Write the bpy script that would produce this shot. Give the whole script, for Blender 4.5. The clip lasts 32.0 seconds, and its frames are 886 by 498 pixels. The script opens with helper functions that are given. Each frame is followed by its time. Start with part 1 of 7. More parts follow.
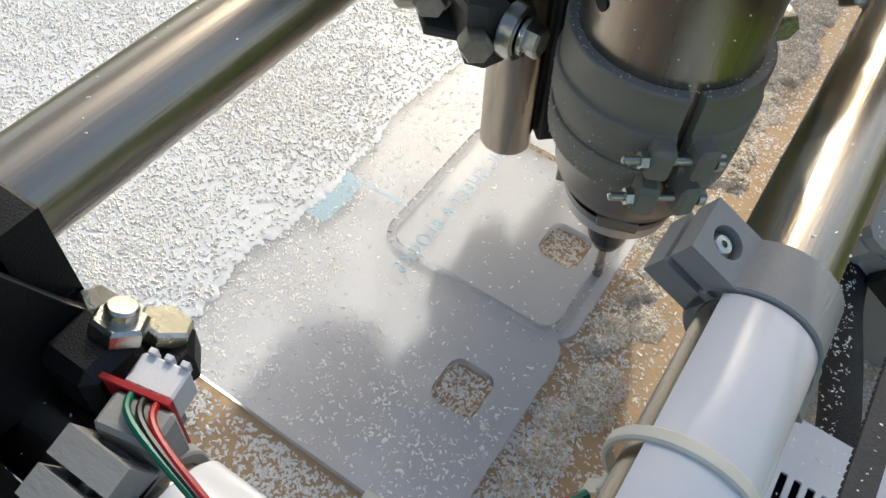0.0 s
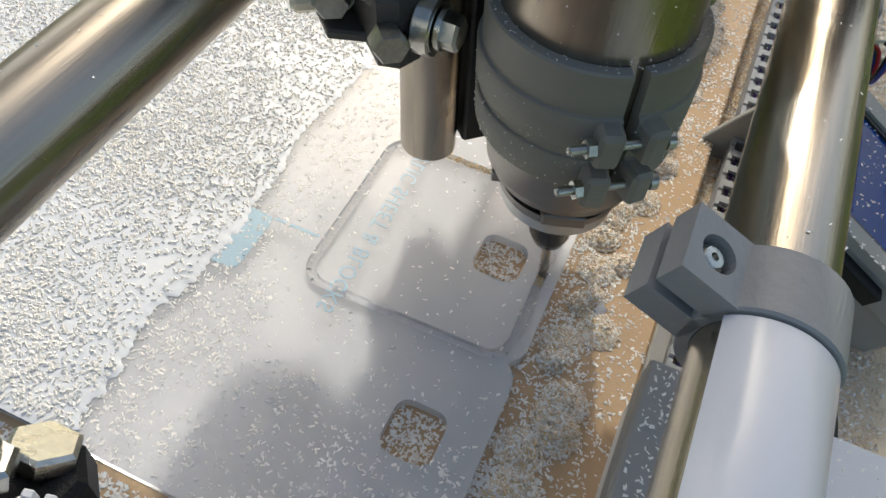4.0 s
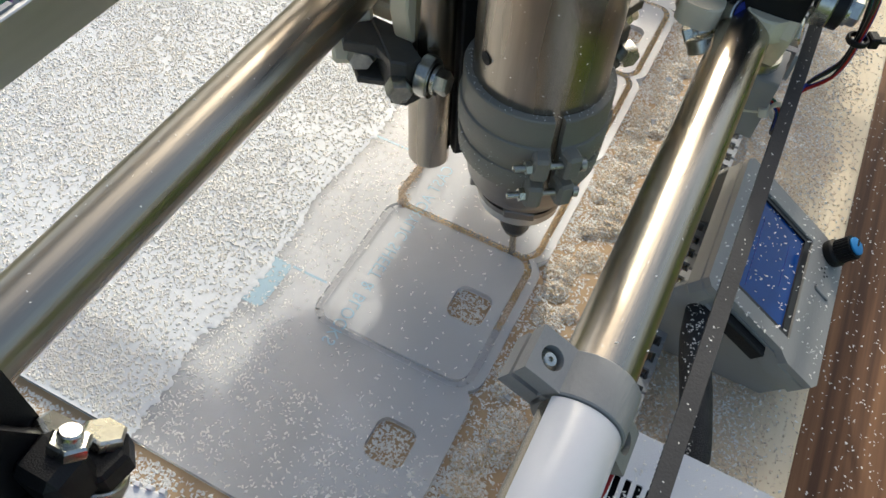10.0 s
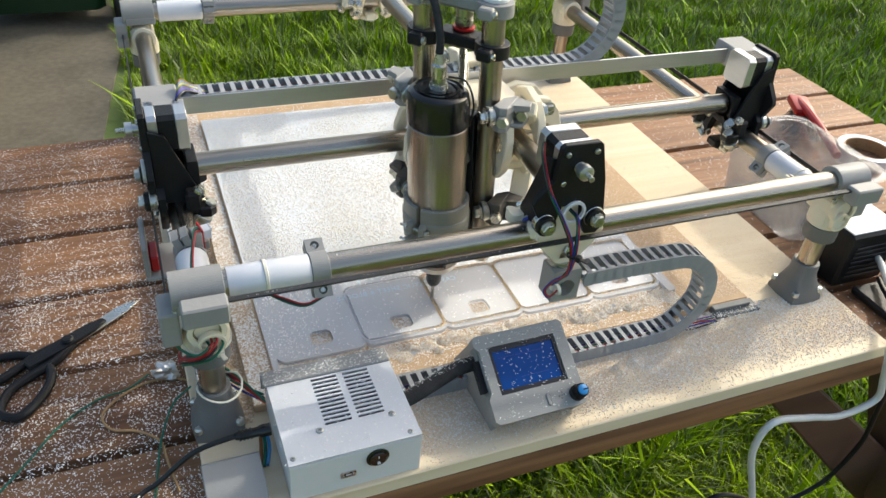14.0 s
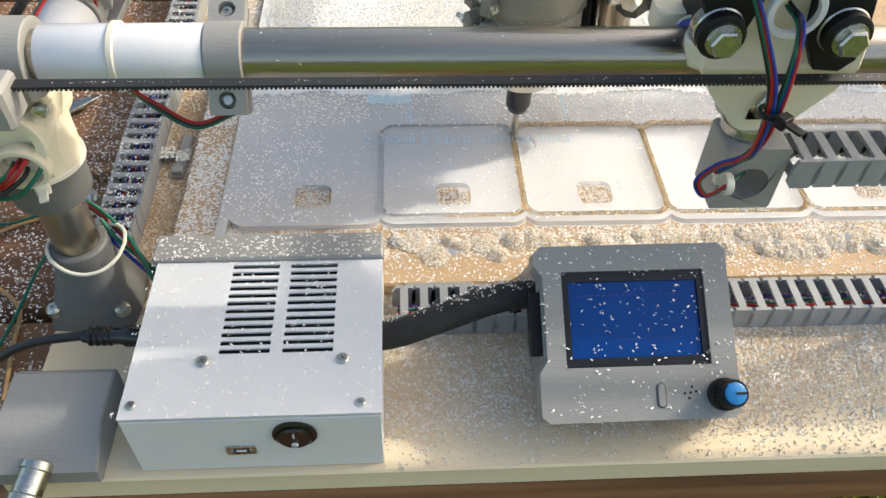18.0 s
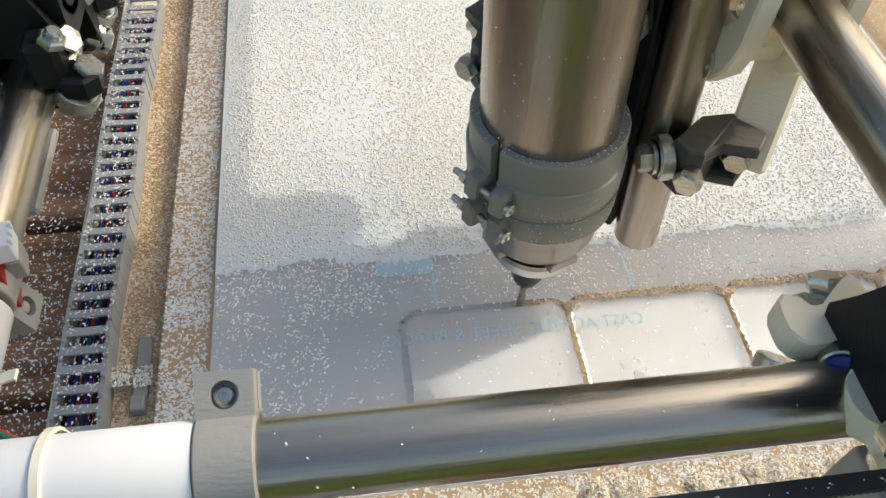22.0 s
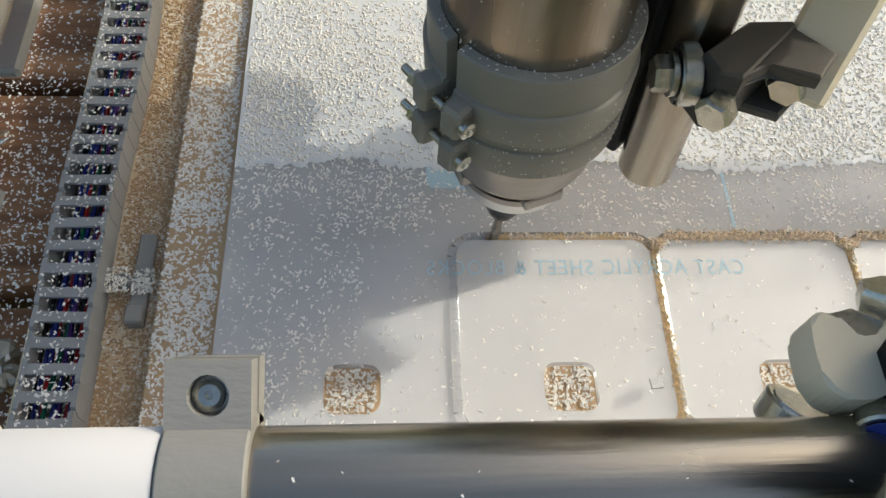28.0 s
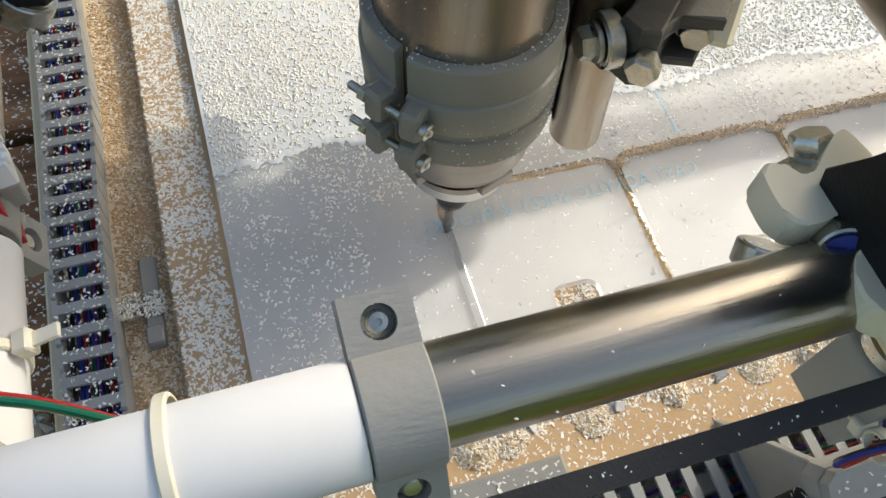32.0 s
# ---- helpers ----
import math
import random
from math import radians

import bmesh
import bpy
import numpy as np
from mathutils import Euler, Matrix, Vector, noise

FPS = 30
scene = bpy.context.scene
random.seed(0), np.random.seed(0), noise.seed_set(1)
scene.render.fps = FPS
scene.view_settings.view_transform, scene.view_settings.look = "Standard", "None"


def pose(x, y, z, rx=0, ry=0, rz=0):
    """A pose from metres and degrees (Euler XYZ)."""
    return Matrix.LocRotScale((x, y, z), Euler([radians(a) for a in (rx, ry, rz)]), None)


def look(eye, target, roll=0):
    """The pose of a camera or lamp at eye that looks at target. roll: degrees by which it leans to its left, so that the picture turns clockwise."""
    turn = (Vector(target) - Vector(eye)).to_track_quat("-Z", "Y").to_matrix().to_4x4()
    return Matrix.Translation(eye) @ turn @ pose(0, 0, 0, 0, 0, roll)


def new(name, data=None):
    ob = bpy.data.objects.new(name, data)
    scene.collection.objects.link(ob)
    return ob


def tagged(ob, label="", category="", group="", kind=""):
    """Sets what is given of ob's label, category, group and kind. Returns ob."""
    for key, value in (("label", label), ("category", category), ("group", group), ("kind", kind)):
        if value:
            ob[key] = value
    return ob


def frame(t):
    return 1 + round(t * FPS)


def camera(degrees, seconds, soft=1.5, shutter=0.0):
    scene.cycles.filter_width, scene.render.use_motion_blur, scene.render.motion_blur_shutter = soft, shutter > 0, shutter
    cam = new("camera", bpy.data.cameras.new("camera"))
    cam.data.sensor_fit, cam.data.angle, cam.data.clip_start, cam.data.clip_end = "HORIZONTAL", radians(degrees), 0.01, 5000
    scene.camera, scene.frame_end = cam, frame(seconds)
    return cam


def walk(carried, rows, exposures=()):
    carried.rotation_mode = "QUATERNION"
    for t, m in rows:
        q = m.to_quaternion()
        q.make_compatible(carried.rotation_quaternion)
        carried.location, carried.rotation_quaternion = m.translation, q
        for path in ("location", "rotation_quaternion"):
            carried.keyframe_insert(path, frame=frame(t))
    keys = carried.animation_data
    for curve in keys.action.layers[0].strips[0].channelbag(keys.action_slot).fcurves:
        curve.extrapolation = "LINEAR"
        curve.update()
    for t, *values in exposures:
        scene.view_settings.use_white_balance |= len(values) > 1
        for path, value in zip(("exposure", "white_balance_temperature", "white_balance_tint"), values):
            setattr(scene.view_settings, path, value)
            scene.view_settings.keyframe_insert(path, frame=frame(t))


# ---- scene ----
cam = camera(58.87, 32.0)
PATH = [
    (0, (-0.1323, -0.0673, 0.3107), (0.0506, 0.0257, 0.0332), 7.96),
    (0.5, (-0.1241, -0.0499, 0.2882), (0.0765, 0.0138, 0.0149), 8.20),
    (1, (-0.1217, -0.0498, 0.2832), (0.0824, 0.0108, 0.0117), 8.20),
    (1.5, (-0.1209, -0.0511, 0.2861), (0.0835, 0.0077, 0.0144), 7.79),
    (2, (-0.1157, -0.0544, 0.2873), (0.0882, 0.0044, 0.0153), 7.63),
    (2.5, (-0.1129, -0.0543, 0.2878), (0.0901, 0.0057, 0.0154), 7.39),
    (3, (-0.1138, -0.0526, 0.2885), (0.0891, 0.0086, 0.0162), 8.22),
    (3.5, (-0.1107, -0.0509, 0.2884), (0.0919, 0.0114, 0.0162), 8.29),
    (5.5, (-0.1132, -0.0543, 0.3021), (0.0875, 0.0077, 0.0284), 8.31),
    (6, (-0.1163, -0.0550, 0.3095), (0.0841, 0.0076, 0.0358), 8.14),
    (6.5, (-0.1165, -0.0552, 0.3134), (0.0833, 0.0077, 0.0393), 8.20),
    (7, (-0.1190, -0.0560, 0.3208), (0.0804, 0.0072, 0.0465), 8.15),
    (7.5, (-0.1217, -0.0578, 0.3285), (0.0771, 0.0060, 0.0538), 8.04),
    (8, (-0.1249, -0.0599, 0.3344), (0.0733, 0.0046, 0.0595), 8.00),
    (8.5, (-0.1261, -0.0613, 0.3386), (0.0725, 0.0047, 0.0643), 7.87),
    (9, (-0.1264, -0.0648, 0.3463), (0.0724, 0.0030, 0.0726), 7.69),
    (9.5, (-0.1267, -0.0668, 0.3636), (0.0708, 0.0014, 0.0891), 7.84),
    (10, (-0.1325, -0.0779, 0.3868), (0.0622, -0.0074, 0.1109), 8.42),
    (10.5, (-0.1420, -0.1155, 0.4173), (0.0387, -0.0221, 0.1387), 7.95),
    (11, (-0.1438, -0.2104, 0.4757), (0.0040, -0.0712, 0.1968), 4.75),
    (11.5, (-0.1705, -0.3351, 0.5384), (-0.0338, -0.1449, 0.2850), 1.04),
    (12, (-0.2226, -0.4897, 0.5752), (-0.0871, -0.2716, 0.3448), 2.26),
    (12.5, (-0.2096, -0.5667, 0.6105), (-0.0743, -0.3323, 0.3965), 4.54),
    (13, (-0.1762, -0.6210, 0.6237), (-0.0392, -0.3802, 0.4181), 6.85),
    (13.5, (-0.1602, -0.6564, 0.6233), (-0.0325, -0.4103, 0.4180), 6.25),
    (15.5, (-0.0586, -0.5934, 0.5473), (0.0233, -0.3257, 0.3456), 3.48),
    (16, (-0.0386, -0.5092, 0.5009), (0.0370, -0.2522, 0.2835), 2.33),
    (16.5, (0.0164, -0.4523, 0.4389), (0.0788, -0.2015, 0.2103), 2.69),
    (17, (0.0528, -0.4305, 0.4050), (0.0797, -0.1877, 0.1614), 0.65),
    (17.5, (0.0693, -0.4199, 0.3842), (0.0906, -0.1841, 0.1332), 1.61),
    (18, (0.0754, -0.4094, 0.3701), (0.0933, -0.1740, 0.1185), 2.11),
    (18.5, (0.0776, -0.3951, 0.3520), (0.0926, -0.1600, 0.0999), 2.06),
    (19, (0.0782, -0.3769, 0.3372), (0.0917, -0.1449, 0.0821), 1.71),
    (19.5, (0.0753, -0.3609, 0.3353), (0.0866, -0.1296, 0.0796), 1.75),
    (20, (0.0655, -0.3364, 0.3431), (0.0754, -0.1099, 0.0831), 1.65),
    (20.5, (0.0539, -0.2819, 0.3651), (0.0679, -0.0643, 0.0977), -0.28),
    (21, (0.0448, -0.2278, 0.3690), (0.0753, -0.0148, 0.0993), 2.30),
    (21.5, (0.0367, -0.2016, 0.3777), (0.0695, 0.0096, 0.1069), 2.80),
    (22, (0.0348, -0.1857, 0.3846), (0.0756, 0.0233, 0.1132), 4.06),
    (22.5, (0.0409, -0.1825, 0.3935), (0.0838, 0.0244, 0.1208), 4.36),
    (23, (0.0465, -0.1867, 0.3860), (0.0877, 0.0123, 0.1072), 4.36),
    (23.5, (0.0473, -0.1786, 0.3908), (0.0874, 0.0145, 0.1077), 5.06),
    (24, (0.0440, -0.1485, 0.3523), (0.0788, 0.0423, 0.0670), 5.40),
    (24.5, (0.0416, -0.1237, 0.3159), (0.0694, 0.0574, 0.0235), 4.94),
    (26.5, (0.0359, -0.1174, 0.3212), (0.0611, 0.0522, 0.0218), 6.41),
    (27, (0.0356, -0.1196, 0.3260), (0.0604, 0.0485, 0.0257), 6.57),
    (27.5, (0.0325, -0.1233, 0.3270), (0.0565, 0.0432, 0.0258), 6.81),
    (28, (0.0312, -0.1229, 0.3289), (0.0549, 0.0429, 0.0273), 7.01),
    (28.5, (0.0319, -0.1234, 0.3318), (0.0554, 0.0408, 0.0293), 7.08),
    (29, (0.0314, -0.1278, 0.3392), (0.0540, 0.0349, 0.0359), 6.85),
    (29.5, (0.0269, -0.1333, 0.3434), (0.0494, 0.0266, 0.0385), 6.91),
    (30, (0.0222, -0.1367, 0.3425), (0.0459, 0.0223, 0.0372), 7.24),
    (30.5, (0.0186, -0.1426, 0.3434), (0.0437, 0.0160, 0.0381), 6.97),
    (31, (0.0054, -0.1393, 0.3386), (0.0387, 0.0187, 0.0336), 7.25),
    (31.5, (-0.0129, -0.1345, 0.3395), (0.0302, 0.0229, 0.0355), 7.32),
    (32, (-0.0222, -0.1419, 0.3372), (0.0468, 0.0144, 0.0375), 7.76),
]

walk(cam, [(t, look(eye, target, roll)) for t, eye, target, roll in PATH], [(0, 0.51, 6550, 5), (1, 0.43, 6600, 5), (3, 0.43, 6600, 5), (6, 0.36, 6550, 5), (9.5, 0.38, 6600, 4), (12, 0.70, 6550, 4), (16, 0.84, 6650, 4), (18, 0.92, 6950, 5), (20, 0.76, 7000, 4), (22, 0.58, 6850, 3), (24.5, 0.56, 6850, 3), (26.5, 0.30, 6850, 3), (28.3, 0.30, 6850, 3), (29.5, 0.44, 6850, 3), (32, 0.54, 6850, 3)])

# ---- world, sun, exposure ----
SUN_EL, SUN_AZ = 34.5, 20.5  # degrees; azimuth counter-clockwise from +x
world = bpy.data.worlds.new("sky")
scene.world = world
world.use_nodes = True
wn = world.node_tree.nodes
sky = wn.new("ShaderNodeTexSky")
sky.sky_type = "NISHITA"
sky.sun_disc = False
sky.sun_elevation = radians(SUN_EL)
sky.sun_rotation = radians(90 - SUN_AZ)
sky.air_density, sky.dust_density, sky.ozone_density = 1.0, 4.0, 0.6
world.node_tree.links.new(sky.outputs[0], wn["Background"].inputs[0])
wn["Background"].inputs[1].default_value = 0.15
sun = new("sun", bpy.data.lights.new("sun", "SUN"))
sun.data.energy = 1.25
sun.data.angle = radians(1.2)
sun.data.color = (1.0, 0.95, 0.88)
ce, ca = math.cos(radians(SUN_EL)), radians(SUN_AZ)
sun.matrix_world = look((ce * math.cos(ca) * 5, ce * math.sin(ca) * 5, math.sin(radians(SUN_EL)) * 5), (0, 0, 0))

# ---- materials ----
def mat(name, color, rough=0.5, metal=0.0, vary=0.12, scale=60.0, bump=0.0, bump_scale=200.0, color2=None, stretch=(1, 1, 1), coat=0.0, trans=0.0, spec=0.5, sss=0.0, alpha=1.0, jitter=0.0, island=0.0, ior=1.5, ramp_lo=0.6, ramp_hi=1.4):
    """A procedural material: two scales of colour change, fine relief and gloss change."""
    m = bpy.data.materials.new(name)
    m.use_nodes = True
    nt = m.node_tree
    n, l = nt.nodes, nt.links
    b = n["Principled BSDF"]
    tc = n.new("ShaderNodeTexCoord")
    mp = n.new("ShaderNodeMapping")
    mp.inputs["Scale"].default_value = stretch
    l.new(tc.outputs["Object"], mp.inputs[0])
    fine, broad = n.new("ShaderNodeTexNoise"), n.new("ShaderNodeTexNoise")
    fine.inputs["Scale"].default_value, fine.inputs["Detail"].default_value = scale, 6
    broad.inputs["Scale"].default_value, broad.inputs["Detail"].default_value = scale / 9, 3
    l.new(mp.outputs[0], fine.inputs["Vector"])
    l.new(mp.outputs[0], broad.inputs["Vector"])
    both = n.new("ShaderNodeMath")
    both.operation = "ADD"
    l.new(fine.outputs["Fac"], both.inputs[0])
    l.new(broad.outputs["Fac"], both.inputs[1])
    ramp = n.new("ShaderNodeMapRange")
    ramp.inputs["From Min"].default_value, ramp.inputs["From Max"].default_value = ramp_lo, ramp_hi
    l.new(both.outputs[0], ramp.inputs["Value"])
    mix = n.new("ShaderNodeMix")
    mix.data_type = "RGBA"
    c2 = color2 or tuple(min(1.0, c * (1 - 2 * vary)) for c in color)
    mix.inputs["A"].default_value, mix.inputs["B"].default_value = (*color, 1), (*c2, 1)
    l.new(ramp.outputs[0], mix.inputs["Factor"])
    out = mix.outputs["Result"]
    if jitter:
        oi, hs = n.new("ShaderNodeObjectInfo"), n.new("ShaderNodeHueSaturation")
        mr = n.new("ShaderNodeMapRange")
        mr.inputs["To Min"].default_value, mr.inputs["To Max"].default_value = 1 - jitter, 1 + jitter
        l.new(oi.outputs["Random"], mr.inputs["Value"])
        l.new(mr.outputs[0], hs.inputs["Value"])
        l.new(out, hs.inputs["Color"])
        out = hs.outputs[0]
    if island:
        gi, hs = n.new("ShaderNodeNewGeometry"), n.new("ShaderNodeHueSaturation")
        mr = n.new("ShaderNodeMapRange")
        mr.inputs["To Min"].default_value, mr.inputs["To Max"].default_value = 1 - island, 1 + island
        l.new(gi.outputs["Random Per Island"], mr.inputs["Value"])
        l.new(mr.outputs[0], hs.inputs["Value"])
        l.new(mr.outputs[0], hs.inputs["Saturation"])
        l.new(out, hs.inputs["Color"])
        out = hs.outputs[0]
    b.inputs["IOR"].default_value = ior
    l.new(out, b.inputs["Base Color"])
    rr = n.new("ShaderNodeMapRange")
    rr.inputs["To Min"].default_value, rr.inputs["To Max"].default_value = max(0.02, rough - 0.08), min(1, rough + 0.1)
    l.new(broad.outputs["Fac"], rr.inputs["Value"])
    l.new(rr.outputs[0], b.inputs["Roughness"])
    b.inputs["Metallic"].default_value = metal
    b.inputs["Coat Weight"].default_value = coat
    b.inputs["Transmission Weight"].default_value = trans
    b.inputs["Specular IOR Level"].default_value = spec
    b.inputs["Alpha"].default_value = alpha
    if sss:
        b.inputs["Subsurface Weight"].default_value = sss
        b.inputs["Subsurface Radius"].default_value = (0.004, 0.004, 0.004)
        b.inputs["Subsurface Scale"].default_value = 1.0
    if bump:
        bt, bn = n.new("ShaderNodeBump"), n.new("ShaderNodeTexNoise")
        bn.inputs["Scale"].default_value, bn.inputs["Detail"].default_value = bump_scale, 4
        l.new(mp.outputs[0], bn.inputs["Vector"])
        bt.inputs["Strength"].default_value, bt.inputs["Distance"].default_value = min(1.0, bump), 0.001
        l.new(bn.outputs["Fac"], bt.inputs["Height"])
        l.new(bt.outputs[0], b.inputs["Normal"])
    return m


STEEL_X = mat("brushed_steel_along_x", (0.50, 0.445, 0.37), 0.27, 1.0, 0.14, 300, 0.10, 900, stretch=(0.05, 1, 1))
STEEL_Y = mat("brushed_steel_along_y", (0.50, 0.445, 0.37), 0.27, 1.0, 0.14, 300, 0.10, 900, stretch=(1, 0.05, 1))
STEEL_Z = mat("brushed_steel_upright", (0.50, 0.445, 0.37), 0.27, 1.0, 0.14, 300, 0.10, 900, stretch=(1, 1, 0.05))
STEEL_RING = mat("turned_steel", (0.36, 0.335, 0.305), 0.3, 1.0, 0.1, 300, 0.1, 900, stretch=(0.1, 0.1, 1))
ZINC = mat("zinc_plated_bolt", (0.66, 0.66, 0.60), 0.27, 1.0, 0.2, 500, 0.1, 1500)
ALU = mat("bare_aluminium", (0.70, 0.70, 0.69), 0.38, 1.0, 0.08, 200, 0.05, 700, stretch=(0.1, 1, 1))
GREY = mat("grey_printed_plastic", (0.325, 0.318, 0.30), 0.5, 0, 0.06, 90, 0.3, 1600, stretch=(0.15, 0.15, 1))
DGREY = mat("dark_grey_printed_plastic", (0.16, 0.16, 0.155), 0.5, 0, 0.08, 90, 0.25, 1600, stretch=(0.15, 0.15, 1))
COLLAR = mat("grey_printed_collar", (0.29, 0.275, 0.235), 0.48, 0, 0.06, 90, 0.35, 1600, stretch=(0.1, 0.1, 1))
CHAR = mat("charcoal_printed_plastic", (0.085, 0.078, 0.070), 0.5, 0, 0.12, 90, 0.4, 1400, stretch=(0.15, 0.15, 1))
CREAM = mat("cream_printed_plastic", (0.86, 0.77, 0.58), 0.5, 0, 0.05, 80, 0.2, 1400, stretch=(0.15, 0.15, 1), sss=0.1)
WHITE = mat("white_printed_plastic", (0.74, 0.74, 0.75), 0.42, 0, 0.03, 80, 0.12, 1400)
PVC = mat("white_glossy_pvc", (0.74, 0.74, 0.76), 0.22, 0, 0.03, 60, 0.03, 300)
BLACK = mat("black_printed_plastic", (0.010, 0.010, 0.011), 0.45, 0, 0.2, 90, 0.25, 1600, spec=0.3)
BLACKGLOSS = mat("black_glossy_plastic", (0.01, 0.01, 0.01), 0.22, 0, 0.2, 90, 0.02, 300, coat=0.2)
RUBBER = mat("black_rubber_belt", (0.022, 0.023, 0.026), 0.6, 0, 0.25, 150, 0.2, 900)
NYLON = mat("cream_nylon_tie", (0.78, 0.74, 0.62), 0.45, 0, 0.05, 100, 0.05, 400)
CHAIN = mat("light_grey_printed_link", (0.34, 0.35, 0.36), 0.5, 0, 0.08, 90, 0.25, 1500, jitter=0.06)
PLY = mat("pale_softwood_board", (0.80, 0.69, 0.50), 0.62, 0, 0.1, 40, 0.3, 160, color2=(0.70, 0.54, 0.33), stretch=(0.06, 1.6, 1.6), ramp_lo=0.7, ramp_hi=1.35)
MDF = mat("tan_fibreboard", (0.60, 0.42, 0.25), 0.75, 0, 0.1, 90, 0.15, 700, color2=(0.52, 0.35, 0.20))
DECK = mat("brown_stained_plank", (0.36, 0.180, 0.085), 0.62, 0, 0.2, 70, 1.0, 220, color2=(0.085, 0.038, 0.020), stretch=(0.045, 1.4, 1), jitter=0.18, spec=0.28, ramp_lo=0.72, ramp_hi=1.28)
# darker copy of the plank brown; the shade under the table is in its colour
SHADEWOOD = mat("shaded_underside_timber", (0.13, 0.062, 0.036), 0.65, 0, 0.2, 26, 0.5, 160, stretch=(0.1, 1.2, 1), jitter=0.1)
ACRYL = mat("clear_acrylic", (0.86, 0.86, 0.87), 0.10, 0, 0.02, 18, 0.0, 60, trans=0.5, ior=1.49)
BACKING = mat("milky_backing_film", (0.74, 0.74, 0.755), 0.5, 0, 0.04, 22, 0.05, 80, color2=(0.68, 0.685, 0.70))
GROOVE = mat("milled_acrylic", (0.60, 0.60, 0.61), 0.5, 0, 0.05, 200, 0.5, 900, sss=0.1)
FILM = mat("white_masking_film", (0.84, 0.86, 0.88), 0.45, 0, 0.03, 60, 0.1, 300)
CHIP = mat("white_acrylic_chip", (0.92, 0.91, 0.88), 0.55, 0, 0.05, 150, 0.0, 200, color2=(0.87, 0.83, 0.75), island=0.06)
DUST = mat("tan_wood_and_acrylic_swarf", (0.84, 0.71, 0.56), 0.75, 0, 0.1, 150, 0.0, 900, color2=(0.74, 0.59, 0.43), island=0.14)
SWARF = mat("brown_wood_swarf", (0.58, 0.42, 0.22), 0.75, 0, 0.1, 250, 0.0, 1200, color2=(0.74, 0.60, 0.38), island=0.2)
BLUEINK = mat("pale_blue_ink", (0.46, 0.64, 0.73), 0.3, 0, 0.06, 100)
LCDBLUE = mat("blue_display", (0.0, 0.055, 0.27), 0.10, 0, 0.1, 60, spec=0.3)
DISPLAYFACE = mat("black_display_bezel", (0.008, 0.008, 0.009), 0.3, 0, 0.1, 60)
KNOBBLUE = mat("blue_knob_cap", (0.01, 0.22, 0.55), 0.4, 0, 0.05, 60)
RED = mat("red_plastic", (0.45, 0.012, 0.014), 0.4, 0, 0.1, 60)
WIRE = {
    "red": mat("red_wire", (0.42, 0.012, 0.014), 0.4, 0, 0.1, 100),
    "black": mat("black_wire", (0.012, 0.012, 0.013), 0.4, 0, 0.1, 100),
    "green": mat("green_wire", (0.0, 0.13, 0.075), 0.4, 0, 0.1, 100),
    "blue": mat("blue_wire", (0.015, 0.035, 0.28), 0.4, 0, 0.1, 100),
    "purple": mat("purple_wire", (0.10, 0.03, 0.24), 0.4, 0, 0.1, 100),
    "yellow": mat("yellow_wire", (0.55, 0.38, 0.02), 0.4, 0, 0.1, 100),
    "lblue": mat("light_blue_wire", (0.05, 0.25, 0.5), 0.4, 0, 0.1, 100),
    "brown": mat("brown_wire", (0.25, 0.09, 0.02), 0.4, 0, 0.1, 100),
    "white": mat("white_cable", (0.75, 0.75, 0.71), 0.4, 0, 0.05, 100),
}
SLEEVE = mat("braided_black_sleeve", (0.02, 0.02, 0.022), 0.6, 0, 0.3, 900, 0.9, 1400)
GRASS = mat("grass_blade", (0.13, 0.235, 0.018), 0.6, 0, 0.2, 8, color2=(0.25, 0.33, 0.035), island=0.5, spec=0.12)
SOIL = mat("lawn_soil", (0.09, 0.15, 0.03), 0.9, 0, 0.3, 12, 0.6, 90, color2=(0.12, 0.16, 0.05))
PATHMAT = mat("mossy_concrete", (0.15, 0.13, 0.10), 0.85, 0, 0.15, 40, 0.8, 120, color2=(0.075, 0.07, 0.05))
BINGREEN = mat("dark_green_bin", (0.012, 0.05, 0.02), 0.45, 0, 0.1, 20)
GREYPLANK = mat("weathered_grey_board", (0.16, 0.16, 0.165), 0.6, 0, 0.15, 20, 0.3, 120, stretch=(1, 1, 0.1))
CLEARBOX = mat("clear_polypropylene", (0.50, 0.51, 0.53), 0.2, 0, 0.02, 40, trans=0.5, alpha=0.42)
JUTE = mat("jute_string", (0.45, 0.28, 0.13), 0.85, 0, 0.2, 300, 0.6, 900)
BRISTLE = mat("grey_bristle", (0.06, 0.06, 0.065), 0.7, 0, 0.3, 300)

# ---- building helpers ----
def frame_to(p0, p1):
    d = Vector(p1) - Vector(p0)
    return Matrix.Translation(p0) @ d.to_track_quat("Z", "Y").to_matrix().to_4x4(), d.length


def box(bm, lo, hi, bevel=0.0, m=None, seg=1):
    """A box between two corners, with its edges rounded."""
    r = bmesh.ops.create_cube(bm, size=1.0)
    vs = r["verts"]
    size = [hi[i] - lo[i] for i in range(3)]
    mid = [(hi[i] + lo[i]) / 2 for i in range(3)]
    bmesh.ops.transform(bm, matrix=Matrix.Translation(mid) @ Matrix.Diagonal((*size, 1)), verts=vs)
    if bevel:
        es = list({e for v in vs for e in v.link_edges})
        res = bmesh.ops.bevel(bm, geom=es, offset=bevel, segments=seg, profile=0.5, affect="EDGES", clamp_overlap=True)
        vs = list({v for f in res["faces"] for v in f.verts} | {v for v in vs if v.is_valid})
    if m is not None:
        bmesh.ops.transform(bm, matrix=m, verts=vs)
    return bm


